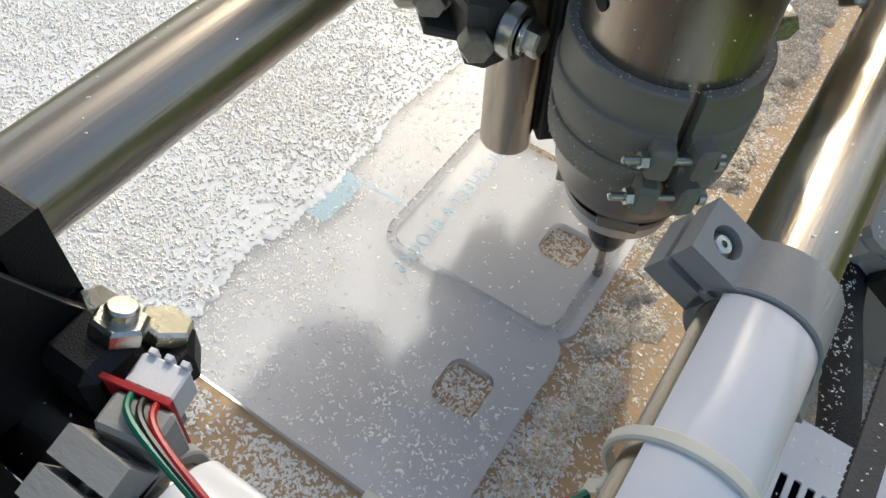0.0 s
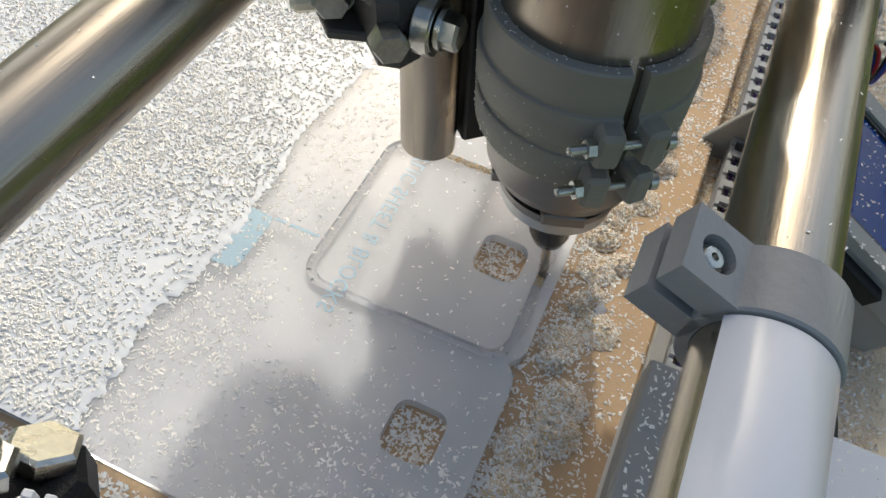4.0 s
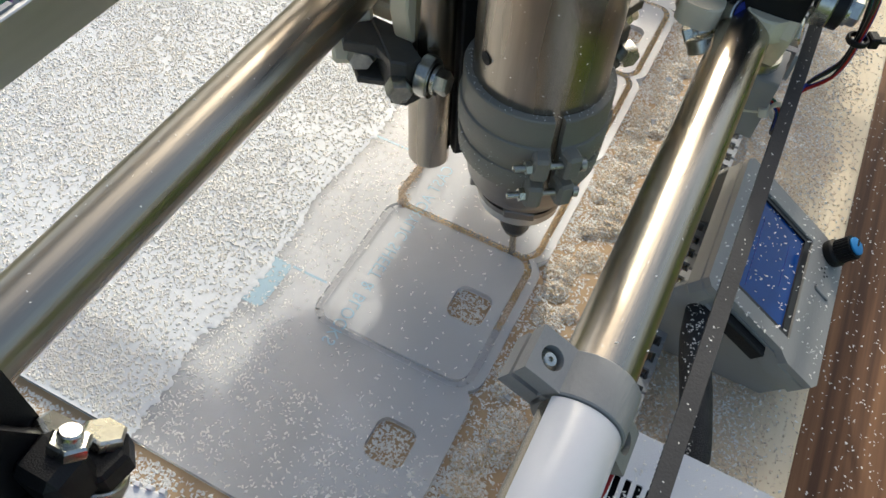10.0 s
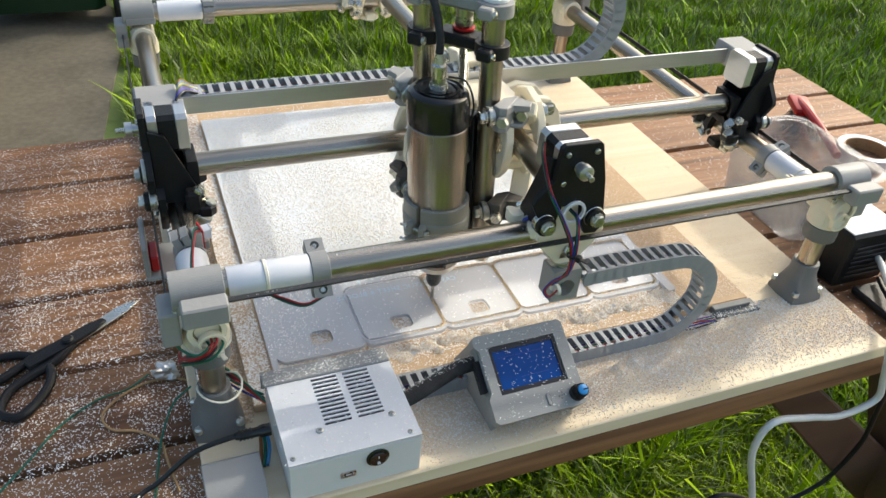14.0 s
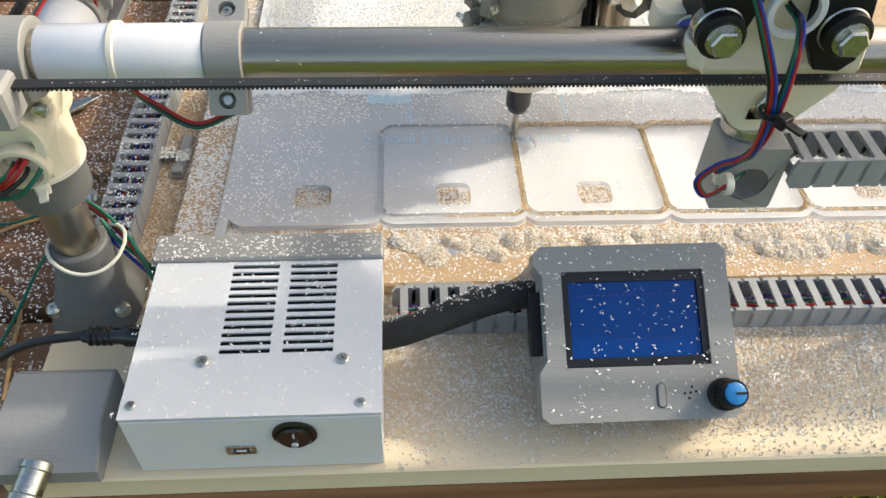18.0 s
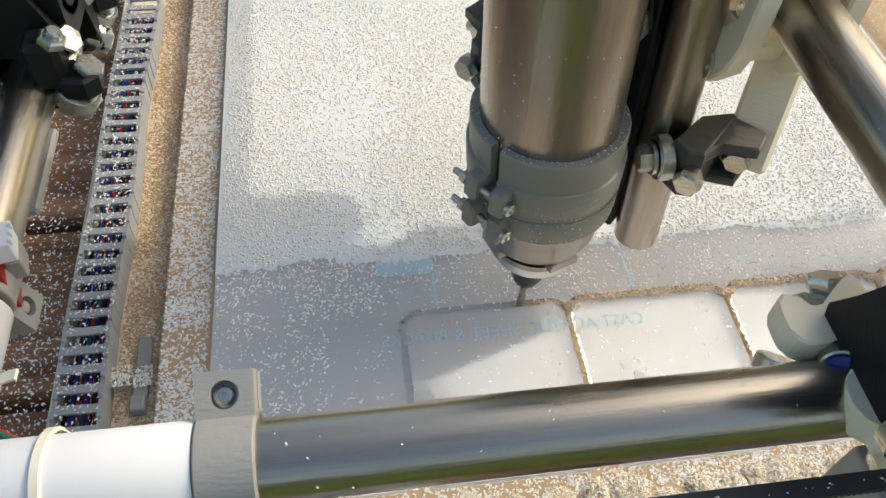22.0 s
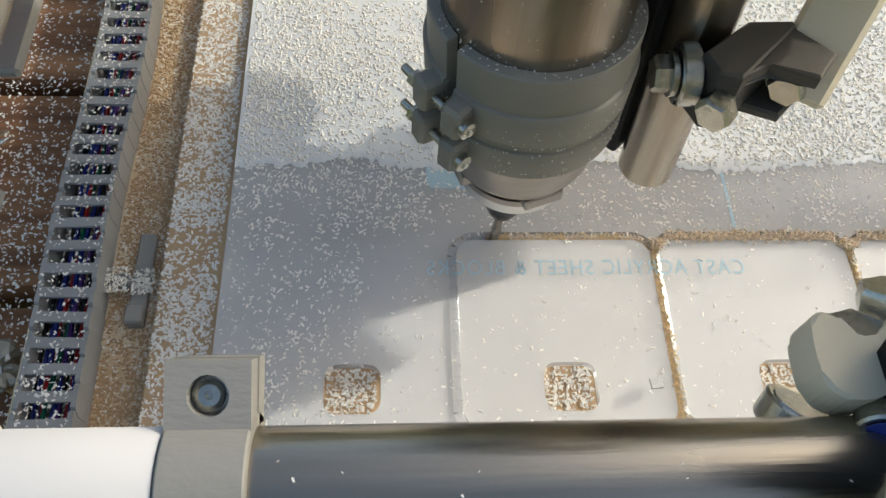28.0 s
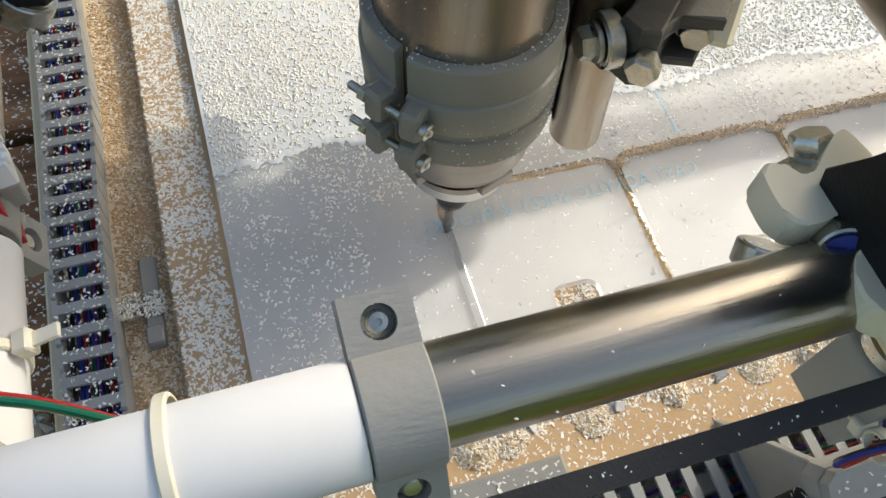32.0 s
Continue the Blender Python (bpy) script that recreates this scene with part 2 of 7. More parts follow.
def lathe(bm, prof, p0=(0, 0, 0), p1=(0, 0, 1), seg=24):
    """A turned body: (radius, distance) pairs along the line from p0 towards p1."""
    m, _ = frame_to(p0, p1)
    rings = []
    for r, z in prof:
        if r < 1e-6:
            rings.append([bm.verts.new(m @ Vector((0, 0, z)))])
        else:
            rings.append([bm.verts.new(m @ Vector((r * math.cos(2 * math.pi * k / seg), r * math.sin(2 * math.pi * k / seg), z))) for k in range(seg)])
    for a, b in zip(rings, rings[1:]):
        for k in range(seg):
            j = (k + 1) % seg
            if len(a) == 1 and len(b) == 1:
                continue
            if len(a) == 1:
                bm.faces.new((a[0], b[j], b[k]))
            elif len(b) == 1:
                bm.faces.new((a[k], a[j], b[0]))
            else:
                bm.faces.new((a[k], a[j], b[j], b[k]))
    return bm


def rod(bm, p0, p1, r, seg=20, c=0.0006):
    h = (Vector(p1) - Vector(p0)).length
    c = min(c, r * 0.4, h * 0.4)
    return lathe(bm, [(0, 0), (r - c, 0), (r, c), (r, h - c), (r - c, h), (0, h)], p0, p1, seg)


def pipe(bm, p0, p1, ro, ri, seg=28):
    h = (Vector(p1) - Vector(p0)).length
    return lathe(bm, [(ri, 0.0), (ro - 0.0005, 0), (ro, 0.0005), (ro, h - 0.0005), (ro - 0.0005, h), (ri, h), (ri, 0.0)], p0, p1, seg)


def hexhead(bm, p0, p1, r, washer=0.0):
    """A six-sided bolt head with rounded top, from its seat p0 to its top p1."""
    h = (Vector(p1) - Vector(p0)).length
    m, _ = frame_to(p0, p1)
    if washer:
        lathe(bm, [(0, 0), (washer, 0), (washer, h * 0.25), (0, h * 0.25)], p0, p1, 16)
    lathe(bm, [(0, h * 0.2), (r * 0.97, h * 0.2), (r, h * 0.3), (r, h * 0.85), (r * 0.86, h), (0, h)], p0, p1, 6)
    return bm


def prism(bm, pts, z0, z1, m=None, bevel=0.0):
    """A plate with the given outline (x, y), from z0 to z1."""
    lo = [bm.verts.new((x, y, z0)) for x, y in pts]
    hi = [bm.verts.new((x, y, z1)) for x, y in pts]
    faces = [bm.faces.new(lo[::-1]), bm.faces.new(hi)]
    n = len(pts)
    for k in range(n):
        faces.append(bm.faces.new((lo[k], lo[(k + 1) % n], hi[(k + 1) % n], hi[k])))
    vs = lo + hi
    if bevel:
        es = list({e for f in faces[:2] for e in f.edges})
        res = bmesh.ops.bevel(bm, geom=es, offset=bevel, segments=1, affect="EDGES", clamp_overlap=True)
        vs = list({v for f in res["faces"] for v in f.verts} | {v for v in vs if v.is_valid})
    if m is not None:
        bmesh.ops.transform(bm, matrix=m, verts=vs)
    return bm


def ring_plate(bm, outer, inner, z0, z1):
    """A plate with a hole; outer and inner outlines have the same number of points, in step."""
    n = len(outer)
    rows = [[bm.verts.new((x, y, z)) for x, y in pts] for pts, z in ((outer, z0), (outer, z1), (inner, z1), (inner, z0))]
    for a, b in zip(rows, rows[1:] + rows[:1]):
        for k in range(n):
            bm.faces.new((a[k], a[(k + 1) % n], b[(k + 1) % n], b[k]))
    return bm


def rrect(x0, y0, x1, y1, r, seg=5):
    pts = []
    for cx, cy, a0 in ((x1 - r, y0 + r, -90), (x1 - r, y1 - r, 0), (x0 + r, y1 - r, 90), (x0 + r, y0 + r, 180)):
        for k in range(seg + 1):
            a = radians(a0 + 90 * k / seg)
            pts.append((cx + r * math.cos(a), cy + r * math.sin(a)))
    return pts


def smooth_line(pts, n=8):
    """Points on a smooth curve through the given ones."""
    P = [Vector(p) for p in pts]
    P = [P[0] * 2 - P[1]] + P + [P[-1] * 2 - P[-2]]
    out = []
    for k in range(1, len(P) - 2):
        a, b, c, d = P[k - 1 : k + 3]
        for j in range(n):
            t = j / n
            out.append(0.5 * (2 * b + (c - a) * t + (2 * a - 5 * b + 4 * c - d) * t * t + (3 * b - a - 3 * c + d) * t**3))
    out.append(P[-2])
    return out


def cord(bm, pts, r, seg=8, n=8):
    """A round cable along a smooth curve."""
    line = smooth_line(pts, n)
    up = Vector((0.13, 0.31, 0.94))
    rings = []
    for k, p in enumerate(line):
        d = (line[min(k + 1, len(line) - 1)] - line[max(k - 1, 0)]).normalized()
        a = d.cross(up)
        if a.length < 0.05:
            a = d.cross(Vector((1, 0, 0)))
        a.normalize()
        up = a.cross(d).normalized()
        rings.append([bm.verts.new(p + r * (math.cos(2 * math.pi * j / seg) * a + math.sin(2 * math.pi * j / seg) * up)) for j in range(seg)])
    for a, b in zip(rings, rings[1:]):
        for j in range(seg):
            bm.faces.new((a[j], a[(j + 1) % seg], b[(j + 1) % seg], b[j]))
    bm.faces.new(rings[0][::-1])
    bm.faces.new(rings[-1])
    return bm


def mesh_of(name, bm, material, smooth=True):
    bmesh.ops.recalc_face_normals(bm, faces=bm.faces[:])
    me = bpy.data.meshes.new(name)
    bm.to_mesh(me)
    bm.free()
    me.materials.append(material)
    if smooth and len(me.polygons):
        me.polygons.foreach_set("use_smooth", [True] * len(me.polygons))
        me.set_sharp_from_angle(angle=radians(35))
    return me


def part(name, bm, material, parent, label="", smooth=True):
    ob = new(name, mesh_of(name, bm, material, smooth))
    ob.parent = parent
    if label:
        ob["label"] = label
    return ob


def thing(name, label, category, at=(0, 0, 0), group="", kind=""):
    ob = new(name)
    ob.location = at
    ob.empty_display_size = 0.02
    return tagged(ob, label, category, group, kind)


def solid(name, bm, material, label, category="", group="", kind="", smooth=True):
    return tagged(new(name, mesh_of(name, bm, material, smooth)), label, category, group, kind)


def B():
    return bmesh.new()


def mesh_np(name, verts, faces, material):
    me = bpy.data.meshes.new(name)
    me.from_pydata(verts, [], faces)
    me.materials.append(material)
    me.update()
    return me

# ---- the plan (metres; z = 0 is the top of the acrylic sheet) ----
PITCH, TX0, TY0, TY1, TR, CUT = 0.099, 0.061, -0.032, 0.065, 0.011, 0.0022
SHEET_L, SHEET_R, SHEET_B = -0.0465, 0.472, 0.54
BOARD = (-0.1345, -0.2100, 0.690, 0.650)
Z_SPOIL, Z_BOARD, Z_TABLE, Z_GROUND = -0.005, -0.0148, -0.033, -0.76
RAIL = 0.0127


SPANS = ((3.3, 7.85), (7.85, 9.6), (9.6, 18.0), (18.0, 20.0), (20.0, 29.2), (29.2, 31.0), (31.0, 33.0))


def cutter(t):
    """Where the cutter stands at t seconds: round a square with rounded corners."""
    x0, x1, y0, y1, r, h = TX0, TX0 + PITCH, TY0, TY1, TR, math.pi / 2
    t = max(t, 3.3)
    k = next((i for i, (a, b) in enumerate(SPANS) if t <= b), 6)
    u = (t - SPANS[k][0]) / (SPANS[k][1] - SPANS[k][0])
    return (
        (0.1075 + (x1 - r - 0.1075) * u, y0),
        (x1 - r + r * math.sin(h * u), y0 + r - r * math.cos(h * u)),
        (x1, y0 + r + (y1 - y0 - 2 * r) * u),
        (x1 - r + r * math.cos(h * u), y1 - r + r * math.sin(h * u)),
        (x1 - r - (x1 - x0 - 2 * r) * u, y1),
        (x0 + r - r * math.sin(h * u), y1 - r + r * math.cos(h * u)),
        (x0, y1 - r - 0.0085 * (t - 31.0)),
    )[k]


TIMES = [0, 3.2, 3.6] + [4 + 0.5 * k for k in range(57)]

# ---- ground ----
bm = B()
bmesh.ops.create_grid(bm, x_segments=60, y_segments=60, size=40)
for v in bm.verts:
    v.co.z = Z_GROUND + 0.015 * noise.noise(v.co * 1.3)
solid("ground", bm, SOIL, "green lawn running to the horizon", "lawn", kind="structure")

# ---- picnic table ----
table = thing("picnic_table", "brown stained wooden picnic table sprinkled with chips", "table", (0, 0, Z_TABLE))
TABLE_X, PLANK, GAP = (-0.415, 1.225), 0.124, 0.009
for k in range(6):
    bm = B()
    y1 = 0.578 - k * (PLANK + GAP)
    box(bm, (TABLE_X[0] + 0.004 * (k % 3), y1 - PLANK, -0.036), (TABLE_X[1] - 0.005 * (k % 2), y1, 0), 0.006, seg=2)
    part("plank", bm, DECK, table)

# ---- base board and spoil board ----
bm = B()
box(bm, (BOARD[0], BOARD[1], Z_TABLE), (BOARD[2], BOARD[3], Z_BOARD), 0.0012)
base = solid("base_board", bm, PLY, "pale softwood base board under the machine, dusty", "board")
bm = B()
box(bm, (-0.0755, -0.088, Z_BOARD), (0.56, 0.575, Z_SPOIL), 0.0012)
spoil = solid("spoil_board", bm, MDF, "tan fibreboard spoil board under the acrylic sheet", "board")


# ---- acrylic sheet ----
def fill(bm, outer, holes, z0, z1):
    """A plate with any outline and holes."""
    edges = []
    for loop in [outer] + holes:
        vs = [bm.verts.new((x, y, z1)) for x, y in loop]
        edges += [bm.edges.new((vs[k], vs[(k + 1) % len(vs)])) for k in range(len(vs))]
    res = bmesh.ops.triangle_fill(bm, edges=edges, use_beauty=True, use_dissolve=False)
    faces = [g for g in res["geom"] if isinstance(g, bmesh.types.BMFace)]
    ext = bmesh.ops.extrude_face_region(bm, geom=faces)
    vs = [g for g in ext["geom"] if isinstance(g, bmesh.types.BMVert)]
    for v in vs:
        v.co.z = z0
    return bm


def slot_edge(x, off, n0, n1):
    """Height above the tiles' straight back edge that the cut's outer side has at x."""
    best = -1.0
    for k in range(n0, n1):
        a, b = TX0 + PITCH * k, TX0 + PITCH * (k + 1)
        r = TR + off
        if a - off <= x <= b + off:
            d = 0.0
            if x < a + TR:
                d = TR + off - math.sqrt(max(0, r * r - (a + TR - x) ** 2))
            elif x > b - TR:
                d = TR + off - math.sqrt(max(0, r * r - (x - b + TR) ** 2))
            best = max(best, off - d)
    return best


sheet = thing("acrylic_sheet", "frosted clear acrylic sheet being cut into rounded squares", "sheet")
N_TILE = 4
xs = np.arange(SHEET_L, SHEET_R + 1e-6, 0.0012)
FRONT_Y = TY0 - 0.0075
front = []
for x in xs:
    e = slot_edge(x, CUT, -1, 4)
    front.append((float(x), (FRONT_Y - e * 1.0 + CUT) if e > -0.02 else FRONT_Y - 0.013))
front = [(x, max(y, -0.0525)) for x, y in front]
outer = [(SHEET_L, -0.050)] + [(x, y) for x, y in front[2:-2]] + [(SHEET_R, -0.050), (SHEET_R + 0.001, SHEET_B), (SHEET_L + 0.004, SHEET_B)]
sx0, sx1 = TX0 - CUT, TX0 + PITCH * N_TILE + CUT
xi = np.arange(sx0 + 0.0001, sx1, 0.0012)
slot = [(float(x), TY0 - slot_edge(x, CUT, 0, N_TILE)) for x in xi] + [(float(x), TY1 + slot_edge(x, CUT, 0, N_TILE)) for x in xi[::-1]]
hole0 = rrect(0.0028, -0.0225, 0.0275, 0.0, 0.006)
bm = B()
fill(bm, outer, [slot, [(x, y) for x, y in hole0]], -0.0042, 0)
margin = part("sheet_margin", bm, ACRYL, sheet, "uncut margin of the clear sheet", smooth=False)
margin.visible_shadow = False
bm = B()
fill(bm, outer, [slot, [(x, y) for x, y in hole0]], Z_SPOIL, -0.0047)
part("backing", bm, BACKING, margin, "milky backing film under the sheet", smooth=False)
for k in range(N_TILE):
    x0 = TX0 + PITCH * k
    bm = B()
    tile = rrect(x0 + CUT, TY0 + CUT, x0 + PITCH - CUT, TY1 - CUT, TR - CUT, 8)
    hole = rrect(x0 + 0.0385, -0.0225, x0 + 0.0385 + 0.0240, 0.0, 0.006)
    fill(bm, tile, [hole], -0.0042, 0)
    sq = part("rounded_square", bm, ACRYL, sheet, smooth=False)
    sq.visible_shadow = False
    bm = B()
    fill(bm, tile, [hole], Z_SPOIL, -0.0047)
    part("backing", bm, BACKING, sq, "milky backing film under the sheet", smooth=False)

# white masking film with a torn front edge, heaped with chips
def film_edge(x):
    return 0.1085 + 0.003 * math.sin(x * 47 + 1.2) + 0.004 * noise.noise(Vector((x * 40, 0, 0))) + 0.0022 * noise.noise(Vector((x * 190, 3, 0)))


bm = B()
nx, ny = 200, 170
rows = []
for j in range(ny + 1):
    row = []
    for i in range(nx + 1):
        x = SHEET_L + 0.001 + (SHEET_R - SHEET_L - 0.002) * i / nx
        y0 = film_edge(x)
        y = y0 + (SHEET_B - 0.002 - y0) * (j / ny)
        lift = 0.0005 + 0.0005 * max(0, noise.noise(Vector((x * 60, y * 60, 1))))
        if j < 2:
            lift = 0.0004 + 0.0005 * max(0, noise.noise(Vector((x * 45, 7, 1))))
        row.append(bm.verts.new((x, y, max(0.0004, lift))))
    rows.append(row)
for a, b in zip(rows, rows[1:]):
    for i in range(nx):
        bm.faces.new((a[i], a[i + 1], b[i + 1], b[i]))
film = thing("masking_film", "white masking film on the sheet, torn along one edge", "film", (0, 0, 0))
part("film_sheet", bm, FILM, film)
bm = B()
last = None
for i in range(521):
    x = SHEET_L + 0.001 + 0.001 * i
    y = film_edge(x)
    rag = 0.0016 * noise.noise(Vector((x * 420, 9, 0))) + 0.0010 * noise.noise(Vector((x * 1300, 4, 0)))
    lift = 0.0006 * max(0, noise.noise(Vector((x * 60, 7, 1))))
    row = [bm.verts.new((x, y + 0.0012, 0.0007)), bm.verts.new((x, y - 0.0008, 0.0006 + lift * 0.3)), bm.verts.new((x, y - 0.0026 + rag * 1.6, 0.0003 + lift * 0.4))]
    if last:
        bm.faces.new((last[0], last[1], row[1], row[0]))
        bm.faces.new((last[1], last[2], row[2], row[1]))
    last = row
part("torn_edge", bm, FILM, film, "ragged lifted edge of the film")

# ---- machine frame ----
RX0, RX1, RY0, RY1 = -0.1115, 0.640, -0.087, 0.600
Z_FRONT, Z_SIDE, Z_XB, Z_YB = 0.161, 0.126, 0.167, 0.200
OFFX, OFFY = 0.092, 0.0990
RIGHT_ANGLE = {"front": 0, "left": -90, "back": 180, "right": 90}


def bolt(bm, p0, p1, r=0.0065, washer=0.0):
    return hexhead(bm, p0, p1, r, washer)


def bearing(bm, p0, p1, ro=0.011, ri=0.004):
    h = (Vector(p1) - Vector(p0)).length
    return lathe(bm, [(ri, 0), (ro - 0.002, 0), (ro - 0.0018, 0.0004), (ro - 0.0006, 0), (ro, 0.0006), (ro, h - 0.0006), (ro - 0.0006, h), (ro - 0.0018, h - 0.0004), (ri, h), (ri, 0)], p0, p1, 28)


def tube_thing(p0, p1, material):
    rail = thing("outer_rail", "polished stainless steel tube rail with dust specks", "rail", (0, 0, 0), "outer rails of the machine")
    bm = B()
    pipe(bm, p0, p1, RAIL, RAIL - 0.0015, 48)
    part("tube", bm, material, rail)
    return rail


rail_front = tube_thing((RX0 - 0.02, RY0, Z_FRONT), (RX1 + 0.02, RY0, Z_FRONT), STEEL_X)
rail_back = tube_thing((RX0 - 0.02, RY1, Z_FRONT), (RX1 + 0.02, RY1, Z_FRONT), STEEL_X)
rail_left = tube_thing((RX0, RY0 - 0.02, Z_SIDE), (RX0, RY1 + 0.02, Z_SIDE), STEEL_Y)
rail_right = tube_thing((RX1, RY0 - 0.02, Z_SIDE), (RX1, RY1 + 0.02, Z_SIDE), STEEL_Y)


def ring_tie(bm, axis, at, c, r, width=0.0034, tail=True):
    """A cable tie round a tube, with its lock and cut tail."""
    d = Vector((1, 0, 0)) if axis == "x" else Vector((0, 1, 0)) if axis == "y" else Vector((0, 0, 1))
    p0 = Vector(c) - d * width / 2
    p1 = Vector(c) + d * width / 2
    pipe(bm, p0, p1, r + 0.0012, r, 32)
    if tail:
        a = radians(at)
        side = Vector((0, math.cos(a), math.sin(a))) if axis == "x" else Vector((math.cos(a), 0, math.sin(a))) if axis == "y" else Vector((math.cos(a), math.sin(a), 0))
        q = Vector(c) + side * (r + 0.002)
        m = Matrix.Translation(q) @ side.to_track_quat("Z", "Y").to_matrix().to_4x4()
        box(bm, (-0.0035, -0.003, -0.001), (0.0035, 0.003, 0.004), 0.0006, m)
        box(bm, (-0.0022, -0.0007, 0.003), (0.0022, 0.0007, 0.012), 0.0002, m)
    return bm


# white sleeves with ties, and the grey split clamps that hold the end switches
bm = B()
rows = []
for k in range(41):
    a = radians(47 + (292 - 47) * k / 40)
    rows.append([bm.verts.new((x, RY0 + r * math.cos(a), Z_FRONT + r * math.sin(a))) for x, r in ((-0.088, RAIL + 0.0002), (-0.088, 0.0147), (-0.0875, 0.0150), (-0.0140, 0.0150), (-0.0135, 0.0147), (-0.0135, RAIL + 0.0002))])
for a, b in zip(rows, rows[1:]):
    for k in range(6):
        bm.faces.new((a[k], a[(k + 1) % 6], b[(k + 1) % 6], b[k]))
bm.faces.new(rows[0][::-1])
bm.faces.new(rows[-1])
slv = part("sleeve", bm, PVC, rail_front, "white plastic sleeve")
bm = B()
ring_tie(bm, "x", -60, (-0.054, RY0, Z_FRONT), 0.0151)
part("cable_tie", bm, NYLON, rail_front, "cream cable tie")
bm = B()
pipe(bm, (RX0, -0.066, Z_SIDE), (RX0, 0.002, Z_SIDE), 0.0160, RAIL + 0.0001, 48)
part("sleeve", bm, PVC, rail_left, "white plastic sleeve")
bm = B()
ring_tie(bm, "y", 20, (RX0, -0.034, Z_SIDE), 0.0161)
part("cable_tie", bm, NYLON, rail_left, "cream cable tie")
bm = B()
pipe(bm, (RX1, -0.060, Z_SIDE), (RX1, 0.02, Z_SIDE), 0.0155, RAIL + 0.0001, 48)
part("sleeve", bm, PVC, rail_right, "white plastic sleeve")
bm = B()
ring_tie(bm, "y", 160, (RX1, -0.03, Z_SIDE), 0.0156)
part("cable_tie", bm, NYLON, rail_right, "cream cable tie")
bm = B()
pipe(bm, (-0.085, RY1, Z_FRONT), (-0.02, RY1, Z_FRONT), 0.0155, RAIL + 0.0001, 48)
part("sleeve", bm, PVC, rail_back, "white plastic sleeve")


def rail_clamp(rail, m, label="grey printed split clamp with two screws", turns=(25, 238)):
    """Local x runs along the tube; one pair of jaws stands to the back, one hangs below."""
    bm = B()
    pipe(bm, (-0.0085, 0, 0), (0.0085, 0, 0), 0.0158, RAIL + 0.0001, 40)
    bmesh.ops.transform(bm, matrix=m, verts=bm.verts[:])
    body = part("split_clamp", bm, GREY, rail, label)
    for ang in turns:
        r = m @ Matrix.Rotation(radians(ang), 4, "X")
        for s in (-1, 1):
            bm = B()
            lo, hi = s * 0.0047 - 0.0035, s * 0.0047 + 0.0035
            circle = [(0.0042 * math.cos(a), 0.0200 + 0.0042 * math.sin(a)) for a in np.linspace(0, 2 * math.pi, 20, endpoint=False)]
            fill(bm, [(-0.0085, 0.0128), (0.0085, 0.0128), (0.0085, 0.0270), (-0.0085, 0.0270)], [circle], lo, hi)
            bmesh.ops.transform(bm, matrix=r, verts=bm.verts[:])
            part("jaw", bm, GREY, body, "", False)
        bm = B()
        rod(bm, r @ Vector((0, 0.0200, -0.0070)), r @ Vector((0, 0.0200, 0.0052)), 0.0016, 10)
        for s in (-1, 1):
            p0, p1 = r @ Vector((0, 0.0200, s * 0.0040)), r @ Vector((0, 0.0200, s * 0.02))
            lathe(bm, [(0, 0), (0.0040, 0), (0.0040, 0.0006), (0.0031, 0.0008), (0.0030, 0.0022), (0.0022, 0.0030), (0.0009, 0.0031), (0.0007, 0.0018), (0, 0.0018)], p0, p1, 20)
        part("clamp_screw", bm, ZINC, body, "zinc cross-head screw sunk in the jaw")
    return body


rail_clamp(rail_front, pose(-0.0045, RY0, Z_FRONT))
clamp_left = rail_clamp(rail_left, pose(RX0, 0.014, Z_SIDE, 0, 0, 90), turns=(72, 250))
rail_clamp(rail_right, pose(RX1, 0.03, Z_SIDE, 0, 0, -90))
rail_clamp(rail_back, pose(-0.010, RY1, Z_FRONT, 0, 0, 180))


# end switch boards on the clamps
def end_switch(at, turn, wires):
    sw = thing("end_switch", "red end switch board with white plug and wires", "switch", at, "end switches")
    sw.rotation_euler = (0, 0, radians(turn))
    bm = B()
    box(bm, (-0.0008, -0.004, -0.022), (0.0008, 0.014, 0.016), 0.0002)
    part("board", bm, RED, sw, "red circuit board")
    bm = B()
    box(bm, (0.001, -0.003, 0.004), (0.009, 0.009, 0.0145), 0.0006)
    for k in range(3):
        box(bm, (0.0085, -0.0025 + 0.004 * k, 0.0125), (0.010, -0.0005 + 0.004 * k, 0.0158), 0.0002)
    part("plug", bm, WHITE, sw, "white wire plug")
    bm = B()
    box(bm, (-0.0100, -0.006, -0.004), (-0.0010, 0.009, 0.0150), 0.001)
    part("mount", bm, GREY, sw, "grey printed mount")
    bm = B()
    box(bm, (0.001, 0.002, -0.012), (0.0075, 0.0135, -0.002), 0.0006)
    part("micro_switch", bm, GREY, sw)
    bm = B()
    box(bm, (0.0005, 0.0135, -0.014), (0.0065, 0.0143, 0.001), 0.0002)
    part("lever", bm, ZINC, sw)
    for k, (c, pts) in enumerate(wires):
        bm = B()
        cord(bm, pts, 0.0009, 8, 8)
        part("wire", bm, WIRE[c], sw, c + " wire")
    return sw


